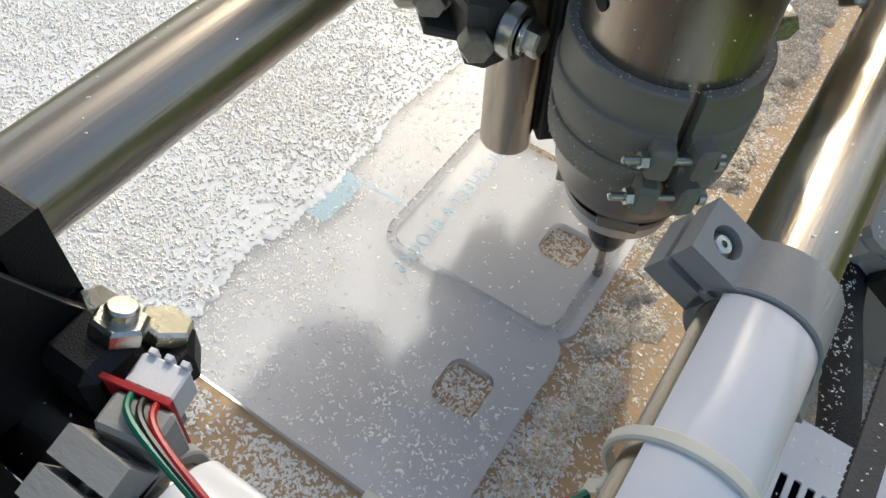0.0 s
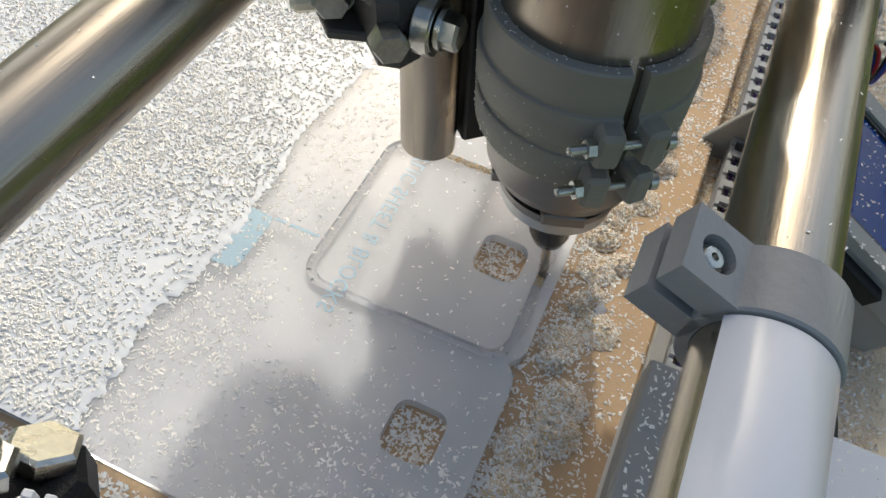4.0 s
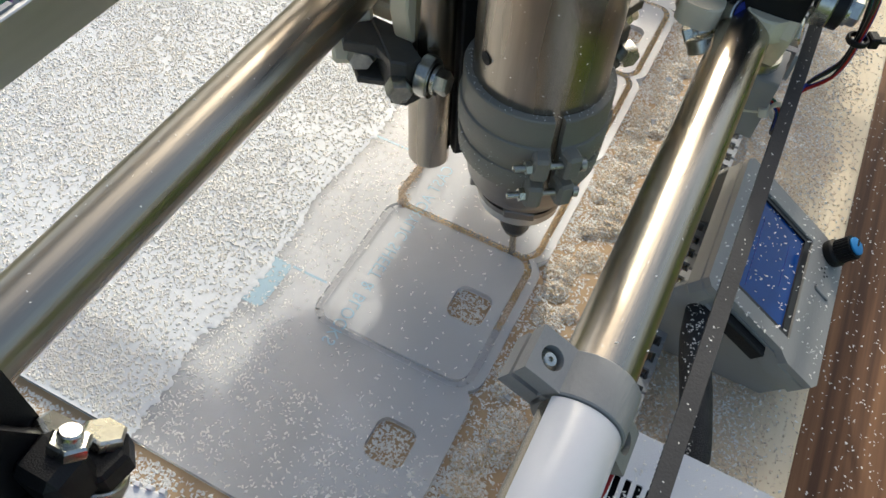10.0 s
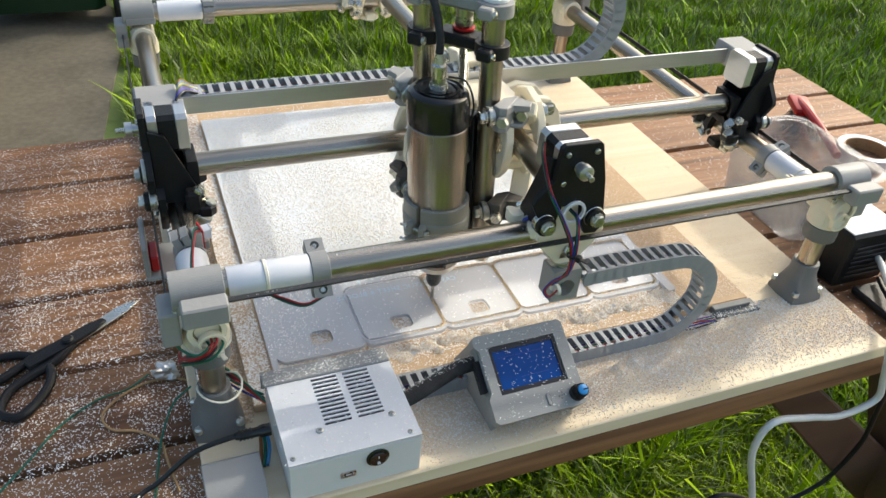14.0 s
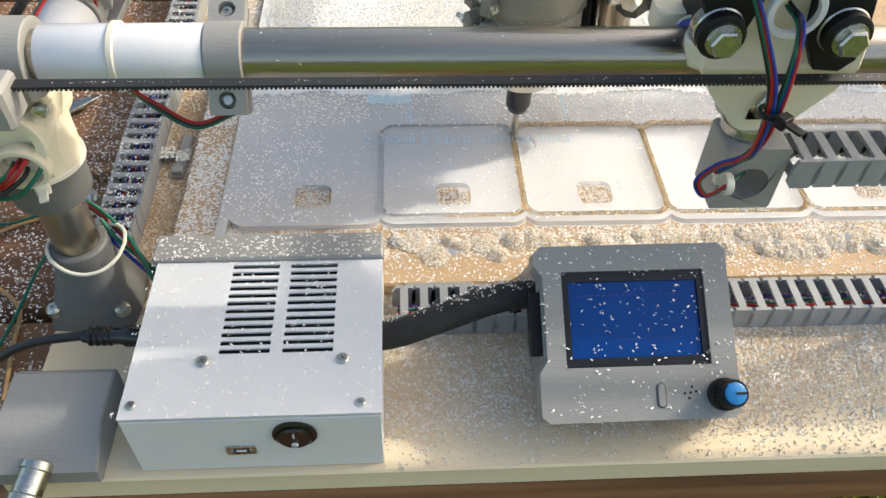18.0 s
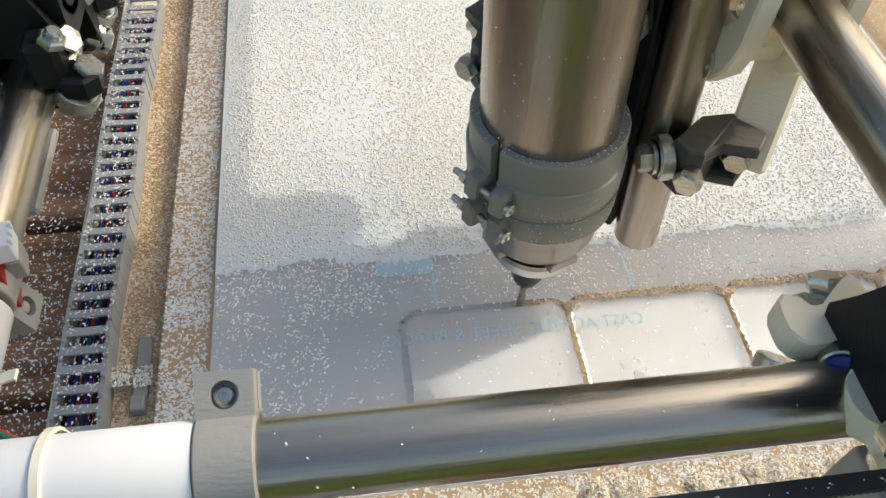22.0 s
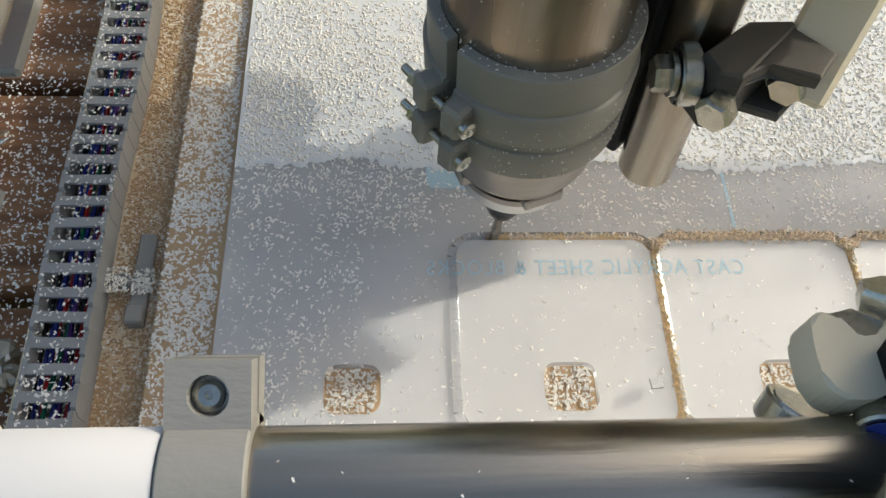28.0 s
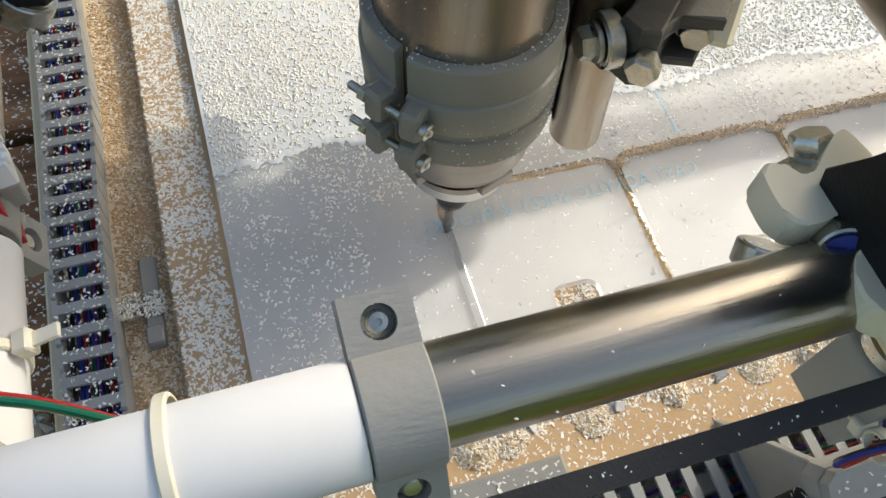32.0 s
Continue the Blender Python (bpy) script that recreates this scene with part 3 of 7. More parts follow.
end_switch((RX0 + 0.0135, 0.013, Z_SIDE + 0.012), 12, [(c, [(0.004, 0.000 + 0.003 * k, 0.012), (-0.006, -0.004 + 0.003 * k, 0.017), (-0.016, -0.024 + 0.002 * k, 0.016), (-0.026 - 0.001 * k, -0.05, 0.010), (-0.030, -0.070, -0.002 + 0.002 * k)]) for k, c in enumerate(("red", "black", "green"))])
sw_front = thing("switch_wires", "red and green wires tucked under the front clamp", "wires", (0, 0, 0))
for k, c in enumerate(("red", "black", "green")):
    bm = B()
    cord(bm, [(-0.060, RY0 + 0.004, Z_FRONT - 0.017), (-0.040, RY0 - 0.008, Z_FRONT - 0.022 - 0.002 * k), (-0.022, RY0 - 0.017, Z_FRONT - 0.026 - 0.0015 * k), (-0.006 + 0.002 * k, RY0 - 0.018, Z_FRONT - 0.020)], 0.0009, 8, 8)
    part("wire", bm, WIRE[c], sw_front, c + " wire")


# corner posts
def corner_post(cx, cy, fx, fy):
    """fx, fy: which way the middle of the machine lies."""
    post = thing("corner_post", "steel tube leg in a dark grey foot, cream corner block above", "leg", (cx, cy, Z_BOARD), "four legs of the machine")
    z0 = -Z_BOARD
    bm = B()
    pipe(bm, (0, 0, 0.004), (0, 0, 0.099), RAIL, RAIL - 0.0015, 36)
    part("tube", bm, STEEL_Z, post, "steel tube")
    bm = B()
    n = 36
    levels = [(0, 0.0275, 0.3), (0.004, 0.0275, 0.3), (0.012, 0.0258, 0.45), (0.024, 0.0215, 0.75), (0.036, 0.0175, 0.95), (0.052, 0.0165, 1), (0.053, 0.0155, 1), (0.053, 0.0128, 1)]
    rings = []
    for z, r, roundness in levels:
        ring = []
        for k in range(n):
            a = 2 * math.pi * k / n + math.pi / 4
            sq = 1 / max(abs(math.cos(a)), abs(math.sin(a)))
            rr = r * (roundness + (1 - roundness) * sq * 0.92)
            ring.append(bm.verts.new((rr * math.cos(a), rr * math.sin(a), z)))
        rings.append(ring)
    for a, b in zip(rings, rings[1:]):
        for k in range(n):
            bm.faces.new((a[k], a[(k + 1) % n], b[(k + 1) % n], b[k]))
    bm.faces.new(rings[0][::-1])
    foot = part("foot", bm, DGREY, post, "dark grey printed foot")
    for a in (45, 135, 225, 315):
        bm = B()
        x, y = 0.0280 * math.cos(radians(a)), 0.0280 * math.sin(radians(a))
        lathe(bm, [(0, 0.012), (0.0045, 0.012), (0.0045, 0.0162), (0.003, 0.0182), (0.0012, 0.0182), (0.001, 0.017), (0, 0.017)], (x, y, 0), (x, y, 1), 16)
        part("screw", bm, ZINC, foot)
    bm = B()
    lathe(bm, [(0.0128, 0.092), (0.0195, 0.092), (0.0205, 0.094), (0.0205, 0.112), (0.0128, 0.112)], (0, 0, 0), (0, 0, 1), 36)
    part("collar", bm, DGREY, post, "dark grey collar")
    # cream block with a round opening where the wires come out
    bm = B()
    lathe(bm, [(0.019, 0.1122), (0.0215, 0.114), (0.0215, 0.126), (0.018, z0 + 0.126)], (0, 0, 0), (0, 0, 1), 36)
    box(bm, (-0.0175, -0.0175, 0.1124), (0.0175, 0.0175, z0 + 0.140), 0.004)
    blk = part("corner_block", bm, CREAM, post, "cream printed corner block")
    bm = B()
    y = -fy * 0.0178
    pipe(bm, (fx * 0.003, y, 0.128), (fx * 0.003, y - fy * 0.007, 0.1275), 0.0128, 0.0100, 32)
    part("cable_port", bm, CREAM, blk)
    # grey clamp halves over both rail ends
    bm = B()
    pipe(bm, (-fx * 0.026, 0, z0 + Z_FRONT), (fx * 0.020, 0, z0 + Z_FRONT), 0.0185, RAIL + 0.0001, 40)
    box(bm, (-0.023, -0.0188, z0 + Z_FRONT - 0.014), (0.021, 0.0188, z0 + Z_FRONT - 0.002), 0.002)
    part("rail_clamp", bm, GREY, post, "grey printed rail clamp")
    bm = B()
    pipe(bm, (0, -fy * 0.022, z0 + Z_SIDE), (0, fy * 0.024, z0 + Z_SIDE), 0.0178, RAIL + 0.0001, 40)
    part("rail_clamp", bm, CREAM, post)
    # belt tensioner caps
    bm = B()
    box(bm, (-0.020, -fy * 0.033 - 0.0095, z0 + 0.150), (0.020, -fy * 0.033 + 0.0095, z0 + 0.171), 0.0018)
    part("belt_cap", bm, GREY, post, "grey belt anchor cap")
    bm = B()
    box(bm, (-fx * 0.030 - 0.0085, -0.018, z0 + 0.112), (-fx * 0.030 + 0.0085, 0.016, z0 + 0.150), 0.002)
    part("belt_cap", bm, GREY, post, "grey belt anchor cap")
    for q in ((-fx * 0.0235, -fy * 0.012, z0 + 0.148), (fx * 0.019, -fy * 0.014, z0 + 0.142)):
        bm = B()
        lathe(bm, [(0, 0), (0.0038, 0), (0.0038, 0.003), (0.002, 0.0042), (0, 0.0042)], q, (q[0], q[1] - fy * 1.0, q[2]), 14)
        part("screw", bm, ZINC, post)
    return post


posts = [corner_post(RX0, RY0, 1, 1), corner_post(RX1, RY0, -1, 1), corner_post(RX0, RY1, 1, -1), corner_post(RX1, RY1, -1, -1)]


# toothed belts along the rails
def belt(p0, p1, across, label):
    """A flat belt from p0 to p1; across: its width's direction."""
    d = (Vector(p1) - Vector(p0))
    L = d.length
    d.normalize()
    w = Vector(across)
    n = d.cross(w)
    m = Matrix((( *d, 0), (*w, 0), (*n, 0), (0, 0, 0, 1))).transposed()
    m.translation = Vector(p0)
    bm = B()
    box(bm, (0, -0.003, 0.0002), (L, 0.003, 0.0014), 0.0, m)
    root = thing("toothed_belt", label, "belt", (0, 0, 0), "drive belts")
    part("band", bm, RUBBER, root, "", False)
    bm = B()
    for k in range(int(L / 0.002)):
        box(bm, (0.002 * k + 0.0003, -0.003, -0.0008), (0.002 * k + 0.0014, 0.003, 0.0002), 0.0, m)
    teeth = part("teeth", bm, RUBBER, root, "fine rubber teeth", False)
    teeth["kind"] = "stuff"
    return root


BELT_Y, BELT_Z = -0.1165, 0.1655
belt((RX0 + 0.018, BELT_Y, BELT_Z), (RX1 - 0.018, BELT_Y, BELT_Z), (0, 1, 0), "black toothed rubber belt stretched along the rail")
belt((RX0 + 0.018, RY1 + 0.029, BELT_Z), (RX1 - 0.018, RY1 + 0.029, BELT_Z), (0, 1, 0), "black toothed rubber belt stretched along the rail")
belt((RX0 - 0.0295, RY0 + 0.016, 0.131), (RX0 - 0.0295, RY1 - 0.016, 0.131), (0, 0, 1), "black toothed rubber belt stretched along the rail")
belt((RX1 + 0.0295, RY0 + 0.016, 0.131), (RX1 + 0.0295, RY1 - 0.016, 0.131), (0, 0, 1), "black toothed rubber belt stretched along the rail")


# ---- moving trucks ----
def stepper(parent, m, depth=0.040, shaft=0.018):
    """A square stepper motor; its shaft looks to local -y from the face at y = 0."""
    motor = new("stepper_motor")
    motor.parent = parent
    motor.matrix_local = m
    motor["label"] = "square stepper motor with a black middle"
    oct_ = [(-0.021, -0.0165), (-0.0165, -0.021), (0.0165, -0.021), (0.021, -0.0165), (0.021, 0.0165), (0.0165, 0.021), (-0.0165, 0.021), (-0.021, 0.0165)]
    tip = Matrix.Rotation(radians(-90), 4, "X")
    for name, a, b, k, mt in (("end_plate", 0, 0.010, 1.0, ALU), ("stack", 0.0102, depth - 0.0122, 0.985, BLACK), ("end_plate", depth - 0.012, depth, 1.0, ALU)):
        bm = B()
        prism(bm, [(x * k, y * k) for x, y in oct_], a, b, tip, 0.0006)
        part(name, bm, mt, motor)
    bm = B()
    rod(bm, (0, 0.001, 0), (0, -shaft, 0), 0.0025, 14)
    part("shaft", bm, ZINC, motor)
    bm = B()
    lathe(bm, [(0.0026, 0.006), (0.0065, 0.006), (0.0065, 0.0075), (0.0052, 0.008), (0.0052, 0.0135), (0.0078, 0.0137), (0.0078, 0.0205), (0.007, 0.021), (0.0026, 0.021)], (0, 0, 0), (0, -1, 0), 24)
    part("pulley", bm, ALU, motor, "aluminium belt pulley")
    return motor


def truck(parent, m, body_mat, body_label, plate_mirror=1, px=0.0, iz=0.019):
    """Rolls on an outer rail along local x at (y, z) = 0; outside is local -y; the beam comes in from +y at z = 0.038.
    px: how far the motor plate stands aside of the beam; iz: the height of the idlers."""
    root = new("truck")
    root.parent = parent
    root.matrix_local = m
    root["label"] = body_label
    up = Matrix.Rotation(radians(90), 4, "X")  # a plate's outline is (x, z), its thickness along -y
    # body behind the motor plate
    bm = B()
    outline = [(-0.038, 0.004), (-0.030, -0.008), (-0.014, -0.028), (-0.006, -0.033), (0.006, -0.033), (0.014, -0.028), (0.030, -0.008), (0.038, 0.004), (0.036, 0.024), (0.024, 0.034), (0.022, 0.062), (-0.022, 0.062), (-0.024, 0.034), (-0.036, 0.024)]
    prism(bm, outline, 0.0135, 0.0215, up, 0.001)
    inner = [(-0.034, 0.006), (-0.030, -0.014), (-0.021, -0.020), (-0.015, -0.006), (-0.012, 0.0145), (0.012, 0.0145), (0.015, -0.006), (0.021, -0.020), (0.030, -0.014), (0.034, 0.006), (0.0205, 0.0145), (0.020, 0.056), (-0.020, 0.056), (-0.0205, 0.0145)]
    prism(bm, inner, -0.024, -0.0125, up, 0.001)
    box(bm, (-0.020, -0.0124, 0.0155), (0.020, 0.0124, 0.0245), 0.002)
    pipe(bm, (0, 0.012, 0.038), (0, 0.024, 0.038), 0.0175, RAIL + 0.0001, 32)
    for s in (-1, 1):
        box(bm, (s * 0.0145 - 0.006, -0.0124, 0.018), (s * 0.0145 + 0.006, 0.0240, 0.030), 0.002)
    lathe(bm, [(0.0, 0.0), (0.016, 0.0), (0.017, 0.002), (0.017, 0.006), (0, 0.006)], (0, 0.004, -0.0215), (0, 0.004, -1), 28)
    box(bm, (-0.010, -0.0215, -0.026), (0.010, 0.0235, -0.0155), 0.002)
    body = part("body", bm, body_mat, root)
    bm = B()
    bolt(bm, (0, -0.0217, -0.0140), (0, -0.0272, -0.0125), 0.0072, 0.0)
    part("bolt", bm, ZINC, body, "zinc hex nut")
    # motor plate
    bm = B()
    plate = [(-0.022, 0.112), (-0.018, 0.115), (0.018, 0.115), (0.022, 0.112), (0.032, 0.072), (0.039, 0.030), (0.040, 0.014), (0.034, 0.008), (0.022, 0.009), (0.014, 0.024), (0.012, 0.048), (-0.012, 0.048), (-0.016, 0.026), (-0.030, 0.026), (-0.043, 0.052), (-0.040, 0.060), (-0.024, 0.076)]
    plate = [(x * plate_mirror + px, z + (iz - iz) * (z < 0.025)) for x, z in plate]
    prism(bm, plate if plate_mirror > 0 else plate[::-1], 0.0217, 0.0287, up, 0.0008)
    for s_ in (-1, 1):
        g = [(-0.0214, 0.098), (-0.0214, 0.014), (0.022, 0.008), (0.025, 0.018), (0.0175, 0.033), (-0.006, 0.092)]
        prism(bm, g, -0.0022, 0.0022, Matrix.Translation((s_ * 0.0240 + px, 0, 0)) @ Matrix(((0, 0, 1, 0), (1, 0, 0, 0), (0, 1, 0, 0), (0, 0, 0, 1))), 0.0005)
    mp = part("motor_plate", bm, BLACK, root, "black printed motor plate")
    bm = B()
    pipe(bm, (px * 0.8, -0.0290, 0.0400), (px * 0.8, -0.0325, 0.0400), 0.0128, 0.0098, 28)
    part("tube_liner", bm, WHITE, root, "white ring at the tube's end")
    for dx, dz in ((-0.0155, 0.0155), (0.0155, 0.0155), (-0.0155, -0.0155), (0.0155, -0.0155)):
        bm = B()
        lathe(bm, [(0, 0), (0.0029, 0), (0.0029, 0.0016), (0.0018, 0.0024), (0.0008, 0.0024), (0.0006, 0.0016), (0, 0.0016)], (dx + px, -0.0288, 0.090 + dz), (dx + px, -1, 0.090 + dz), 14)
        part("screw", bm, ZINC, mp)
    stepper(root, pose(px, -0.0215 + 0.0005, 0.090), 0.040, 0.030)
    # idlers in front, with flange rings and hex bolts
    for s in (-1, 1):
        bm = B()
        bearing(bm, (px + s * 0.0278, -0.0225, iz), (px + s * 0.0278, -0.0295, iz), 0.0112)
        idl = part("idler", bm, ZINC, root, "steel idler bearing")
        bm = B()
        lathe(bm, [(0.003, 0), (0.0105, 0), (0.0105, 0.0045), (0.0085, 0.0055), (0.003, 0.0055)], (px + s * 0.0278, -0.0297, iz), (px + s * 0.0278, -1, iz), 24)
        part("spacer", bm, BLACK, idl)
        bm = B()
        bolt(bm, (px + s * 0.0278, -0.0352, iz), (px + s * 0.0278, -0.0412, iz), 0.0068, 0.0078)
        part("bolt", bm, ZINC, idl)
        # rollers that hug the rail, and their bolts
        for q, d in (((s * 0.0225, 0.0170, 0.0165), (s * 0.35, 0.75, 0.6)), ((s * 0.0255, 0.0160, -0.0130), (s * 0.2, 0.8, -0.6)))[int(body_mat is CREAM):]:
            bm = B()
            qv, dv = Vector(q), Vector(d).normalized()
            bearing(bm, qv - dv * 0.0035, qv + dv * 0.0035, 0.0105)
            rl = part("roller", bm, ZINC, root, "steel roller bearing")
            bm = B()
            bolt(bm, qv + dv * 0.0037, qv + dv * 0.0115, 0.0072, 0.0088)
            part("bolt", bm, ZINC, rl)
    if body_mat is CREAM:
        for s in (-1, 1):
            wing = [(0.017, 0.0385), (0.0235, 0.0375), (0.0310, 0.0315), (0.0385, 0.0248), (0.0410, 0.0290), (0.0440, 0.0328), (0.0480, 0.0334), (0.0505, 0.0295), (0.0508, 0.0170), (0.0470, 0.0128), (0.0400, 0.0125), (0.0345, 0.0155), (0.0310, 0.0080), (0.0350, 0.0045), (0.0405, 0.0010), (0.0445, -0.0090), (0.0385, -0.0160), (0.030, -0.0212), (0.017, -0.0214)]
            for _ in range(2):  # round the printed outline
                wing = [(p[0] * (1 - f) + q[0] * f, p[1] * (1 - f) + q[1] * f) for p, q in zip(wing, wing[1:] + wing[:1]) for f in (0.25, 0.75)]
            bm = B()
            prism(bm, [(s * x, y) for x, y in (wing[::-1] if s > 0 else wing)], 0.0015, 0.0135, None, 0.0009)
            wg = part("wing", bm, CREAM, root, "cream printed roller wing", False)
            bm = B()
            qv, dv = Vector((s * 0.0355, 0.0062, 0.0075)), Vector((s * 0.55, -0.72, 0.42)).normalized()
            bearing(bm, qv - dv * 0.0040, qv + dv * 0.0040, 0.0082, 0.0002)
            rl = part("roller", bm, ZINC, wg, "steel roller bearing")
            bm = B()
            lathe(bm, [(0.0024, 0), (0.0066, 0), (0.0066, 0.0005), (0.0024, 0.0005)], qv + dv * 0.00405, qv + dv * 0.05, 24)
            part("seal", bm, WIRE["blue"], rl, "blue bearing seal")
            for q, d, r in (((s * 0.0375, 0.0265, 0.0030), (s * 0.10, 0.42, 0.90), 0.0080), ((s * 0.0270, 0.0355, 0.0040), (s * 0.1, 0.60, 0.80), 0.0062)):
                bm = B()
                a, d = Vector(q), Vector(d).normalized()
                bolt(bm, a, a + d * 0.0085, r, 0.0)
                part("bolt", bm, ZINC, wg, "zinc hex bolt")
            bm = B()
            qv, dv = Vector((s * 0.0500, 0.0150, -0.0050)), Vector((s * 0.35, -0.55, -0.75)).normalized()
            bearing(bm, qv - dv * 0.0035, qv + dv * 0.0035, 0.0078, 0.0002)
            part("roller", bm, ZINC, wg, "steel roller bearing below the horn")
    if body_mat is BLACK:
        for s in (-1, 1):
            bm = B()
            prism(bm, [(s * 0.022, 0.012), (s * 0.034, 0.010), (s * 0.0440, 0.020), (s * 0.0455, 0.030), (s * 0.040, 0.0360), (s * 0.030, 0.0350), (s * 0.024, 0.026)][::s], -0.006, 0.006, pose(0, 0, 0.006, 0, 0, 0), 0.0015)
            box(bm, (s * 0.0335 - 0.0085, 0.006, 0.004), (s * 0.0335 + 0.0085, 0.0225, 0.0300), 0.003)
            ft = part("foot", bm, BLACK, root, "black printed roller foot", False)
            bm = B()
            a, d = Vector((s * 0.0365, 0.0195, 0.0270)), Vector((0, 0.45, 0.89))
            bolt(bm, a, a + d * 0.0055, 0.0066, 0.0)
            rod(bm, a + d * 0.005, a + d * 0.0090, 0.0038, 14)
            part("nut", bm, ZINC, ft, "zinc nut on a threaded end")
            bm = B()
            a, d = Vector((s * 0.0345, 0.0300, 0.0100)), Vector((0, 0.55, 0.83))
            bolt(bm, a, a + d * 0.0052, 0.0074, 0.0)
            part("bolt", bm, ZINC, ft, "zinc hex bolt, dusty")
            bm = B()
            bearing(bm, (s * 0.0345, 0.0230, -0.0005), (s * 0.0345, 0.0190, -0.0070), 0.0108)
            part("roller", bm, ZINC, ft)
    bm = B()
    bearing(bm, (-0.0035, 0.0, -0.0265), (-0.0035, 0.0, -0.0335), 0.0105)
    part("roller", bm, ZINC, root)
    return root


xbeam = thing("cross_beam", "steel tube beam carried between black motor trucks", "machine axis", (0, 0, 0))
bm = B()
pipe(bm, (RX0 + 0.012, OFFY, Z_XB), (RX1 - 0.012, OFFY, Z_XB), RAIL, RAIL - 0.0015, 48)
part("tube", bm, STEEL_X, xbeam, "polished steel tube")
ybeam = thing("long_beam", "steel tube beam carried between cream trucks with motors", "machine axis", (0, 0, 0))
bm = B()
pipe(bm, (OFFX, RY0 + 0.012, Z_YB), (OFFX, RY1 - 0.012, Z_YB), RAIL, RAIL - 0.0015, 48)
part("tube", bm, STEEL_Y, ybeam, "polished steel tube")
truck_left = truck(xbeam, pose(RX0, OFFY, Z_SIDE, 0, 0, -90), BLACK, "black printed truck on the side rail", -1)
truck_right = truck(xbeam, pose(RX1, OFFY, Z_SIDE, 0, 0, 90), BLACK, "black printed truck on the side rail")
truck_front = truck(ybeam, pose(OFFX, RY0, Z_FRONT), CREAM, "cream printed truck with black motor plate", 1, -0.0110, 0.0295)
truck_back = truck(ybeam, pose(OFFX, RY1, Z_FRONT, 0, 0, 180), CREAM, "cream printed truck with black motor plate")

# flat bar and cable tray between the side trucks, behind the beam
BAR_Y, BAR_Z = 0.128, 0.222
bm = B()
box(bm, (RX0 + 0.01, BAR_Y, BAR_Z - 0.010), (RX1 - 0.01, BAR_Y + 0.0025, BAR_Z + 0.010), 0.0004)
box(bm, (RX0 + 0.01, BAR_Y + 0.0027, BAR_Z - 0.010), (RX1 - 0.01, BAR_Y + 0.026, BAR_Z - 0.0075), 0.0004)
part("angle_bar", bm, ALU, xbeam, "bare aluminium angle bar")
for x in (RX0 - 0.006, RX1 + 0.006):
    bm = B()
    box(bm, (x - 0.022, BAR_Y - 0.024, BAR_Z - 0.014), (x + 0.022, BAR_Y + 0.027, BAR_Z + 0.015), 0.002)
    part("bar_bracket", bm, GREY, xbeam, "grey printed bracket")
# cable holder under the side truck with a red switch
bm = B()
box(bm, (RX0 - 0.046, OFFY - 0.058, 0.068), (RX0 - 0.040, OFFY + 0.004, 0.106), 0.0015)
box(bm, (RX0 - 0.046, OFFY - 0.058, 0.062), (RX0 - 0.012, OFFY + 0.004, 0.0678), 0.0015)
part("cable_holder", bm, GREY, xbeam, "grey printed cable holder")
bm = B()
box(bm, (RX0 - 0.0398, OFFY - 0.05, 0.0682), (RX0 - 0.030, OFFY - 0.018, 0.088), 0.002)
part("red_plug", bm, RED, xbeam, "red plug housing")
# chain holder under the front truck
bm = B()
ring_plate(bm, rrect(-0.0165, -0.0200, 0.0165, 0.0200, 0.0020, 5), [(0.0105 * math.cos(a), -0.003 + 0.0105 * math.sin(a)) for a in np.linspace(-math.pi * 0.75, math.pi * 1.25, 24, endpoint=False)], -0.013, 0.013)
bmesh.ops.transform(bm, matrix=pose(OFFX + 0.002, RY0 - 0.016, 0.1042, 90, 0, 0), verts=bm.verts[:])
part("chain_holder", bm, GREY, ybeam, "grey printed chain holder block")
bm = B()
lathe(bm, [(0.0, 0), (0.0120, 0), (0.0130, 0.001), (0.0130, 0.006), (0.0, 0.006)], (OFFX - 0.001, RY0 - 0.012, 0.1244), (OFFX - 0.001, RY0 - 0.012, 1), 28)
part("holder_neck", bm, ZINC, ybeam, "steel roller above the block")

# ---- spindle ----
DX, DY = -0.0003, 0.0085
LEAN_X, LEAN_Y = -0.0432, 0.0393  # the Z unit stands out of plumb by this much a metre
spindle = thing("spindle_motor", "steel air-cooled spindle with black cap and cutter", "spindle", (0, 0, 0))
SP = pose(DX, DY, 0)
SEG = 72


def spin(name, prof, material, label="", seg=SEG):
    bm = B()
    lathe(bm, prof, (DX, DY, 0), (DX, DY, 1), seg)
    return part(name, bm, material, spindle, label)


spin("body", [(0.0, 0.0885), (0.0310, 0.0885), (0.0325, 0.090), (0.0325, 0.2332), (0.0320, 0.2338), (0.0, 0.2338)], STEEL_Z, "brushed steel cylinder")
spin("end_cap", [(0.0318, 0.2342), (0.0332, 0.2355), (0.0334, 0.2600), (0.0315, 0.2685), (0.0275, 0.2720), (0.026, 0.2722), (0.026, 0.2705), (0.0225, 0.2705), (0.0225, 0.2722), (0.019, 0.2722), (0.019, 0.2705), (0.0155, 0.2705), (0.0155, 0.2722), (0.0, 0.2722)], BLACKGLOSS, "glossy black end cap with ring vents")
spin("plug", [(0.0, 0.2724), (0.0095, 0.2724), (0.0095, 0.2770), (0.0075, 0.2775), (0.0075, 0.2870), (0.0082, 0.2875), (0.0082, 0.2970), (0.006, 0.2990), (0.0045, 0.3090), (0.0, 0.3090)], ZINC, "silver threaded cable plug", 24)
bm = B()
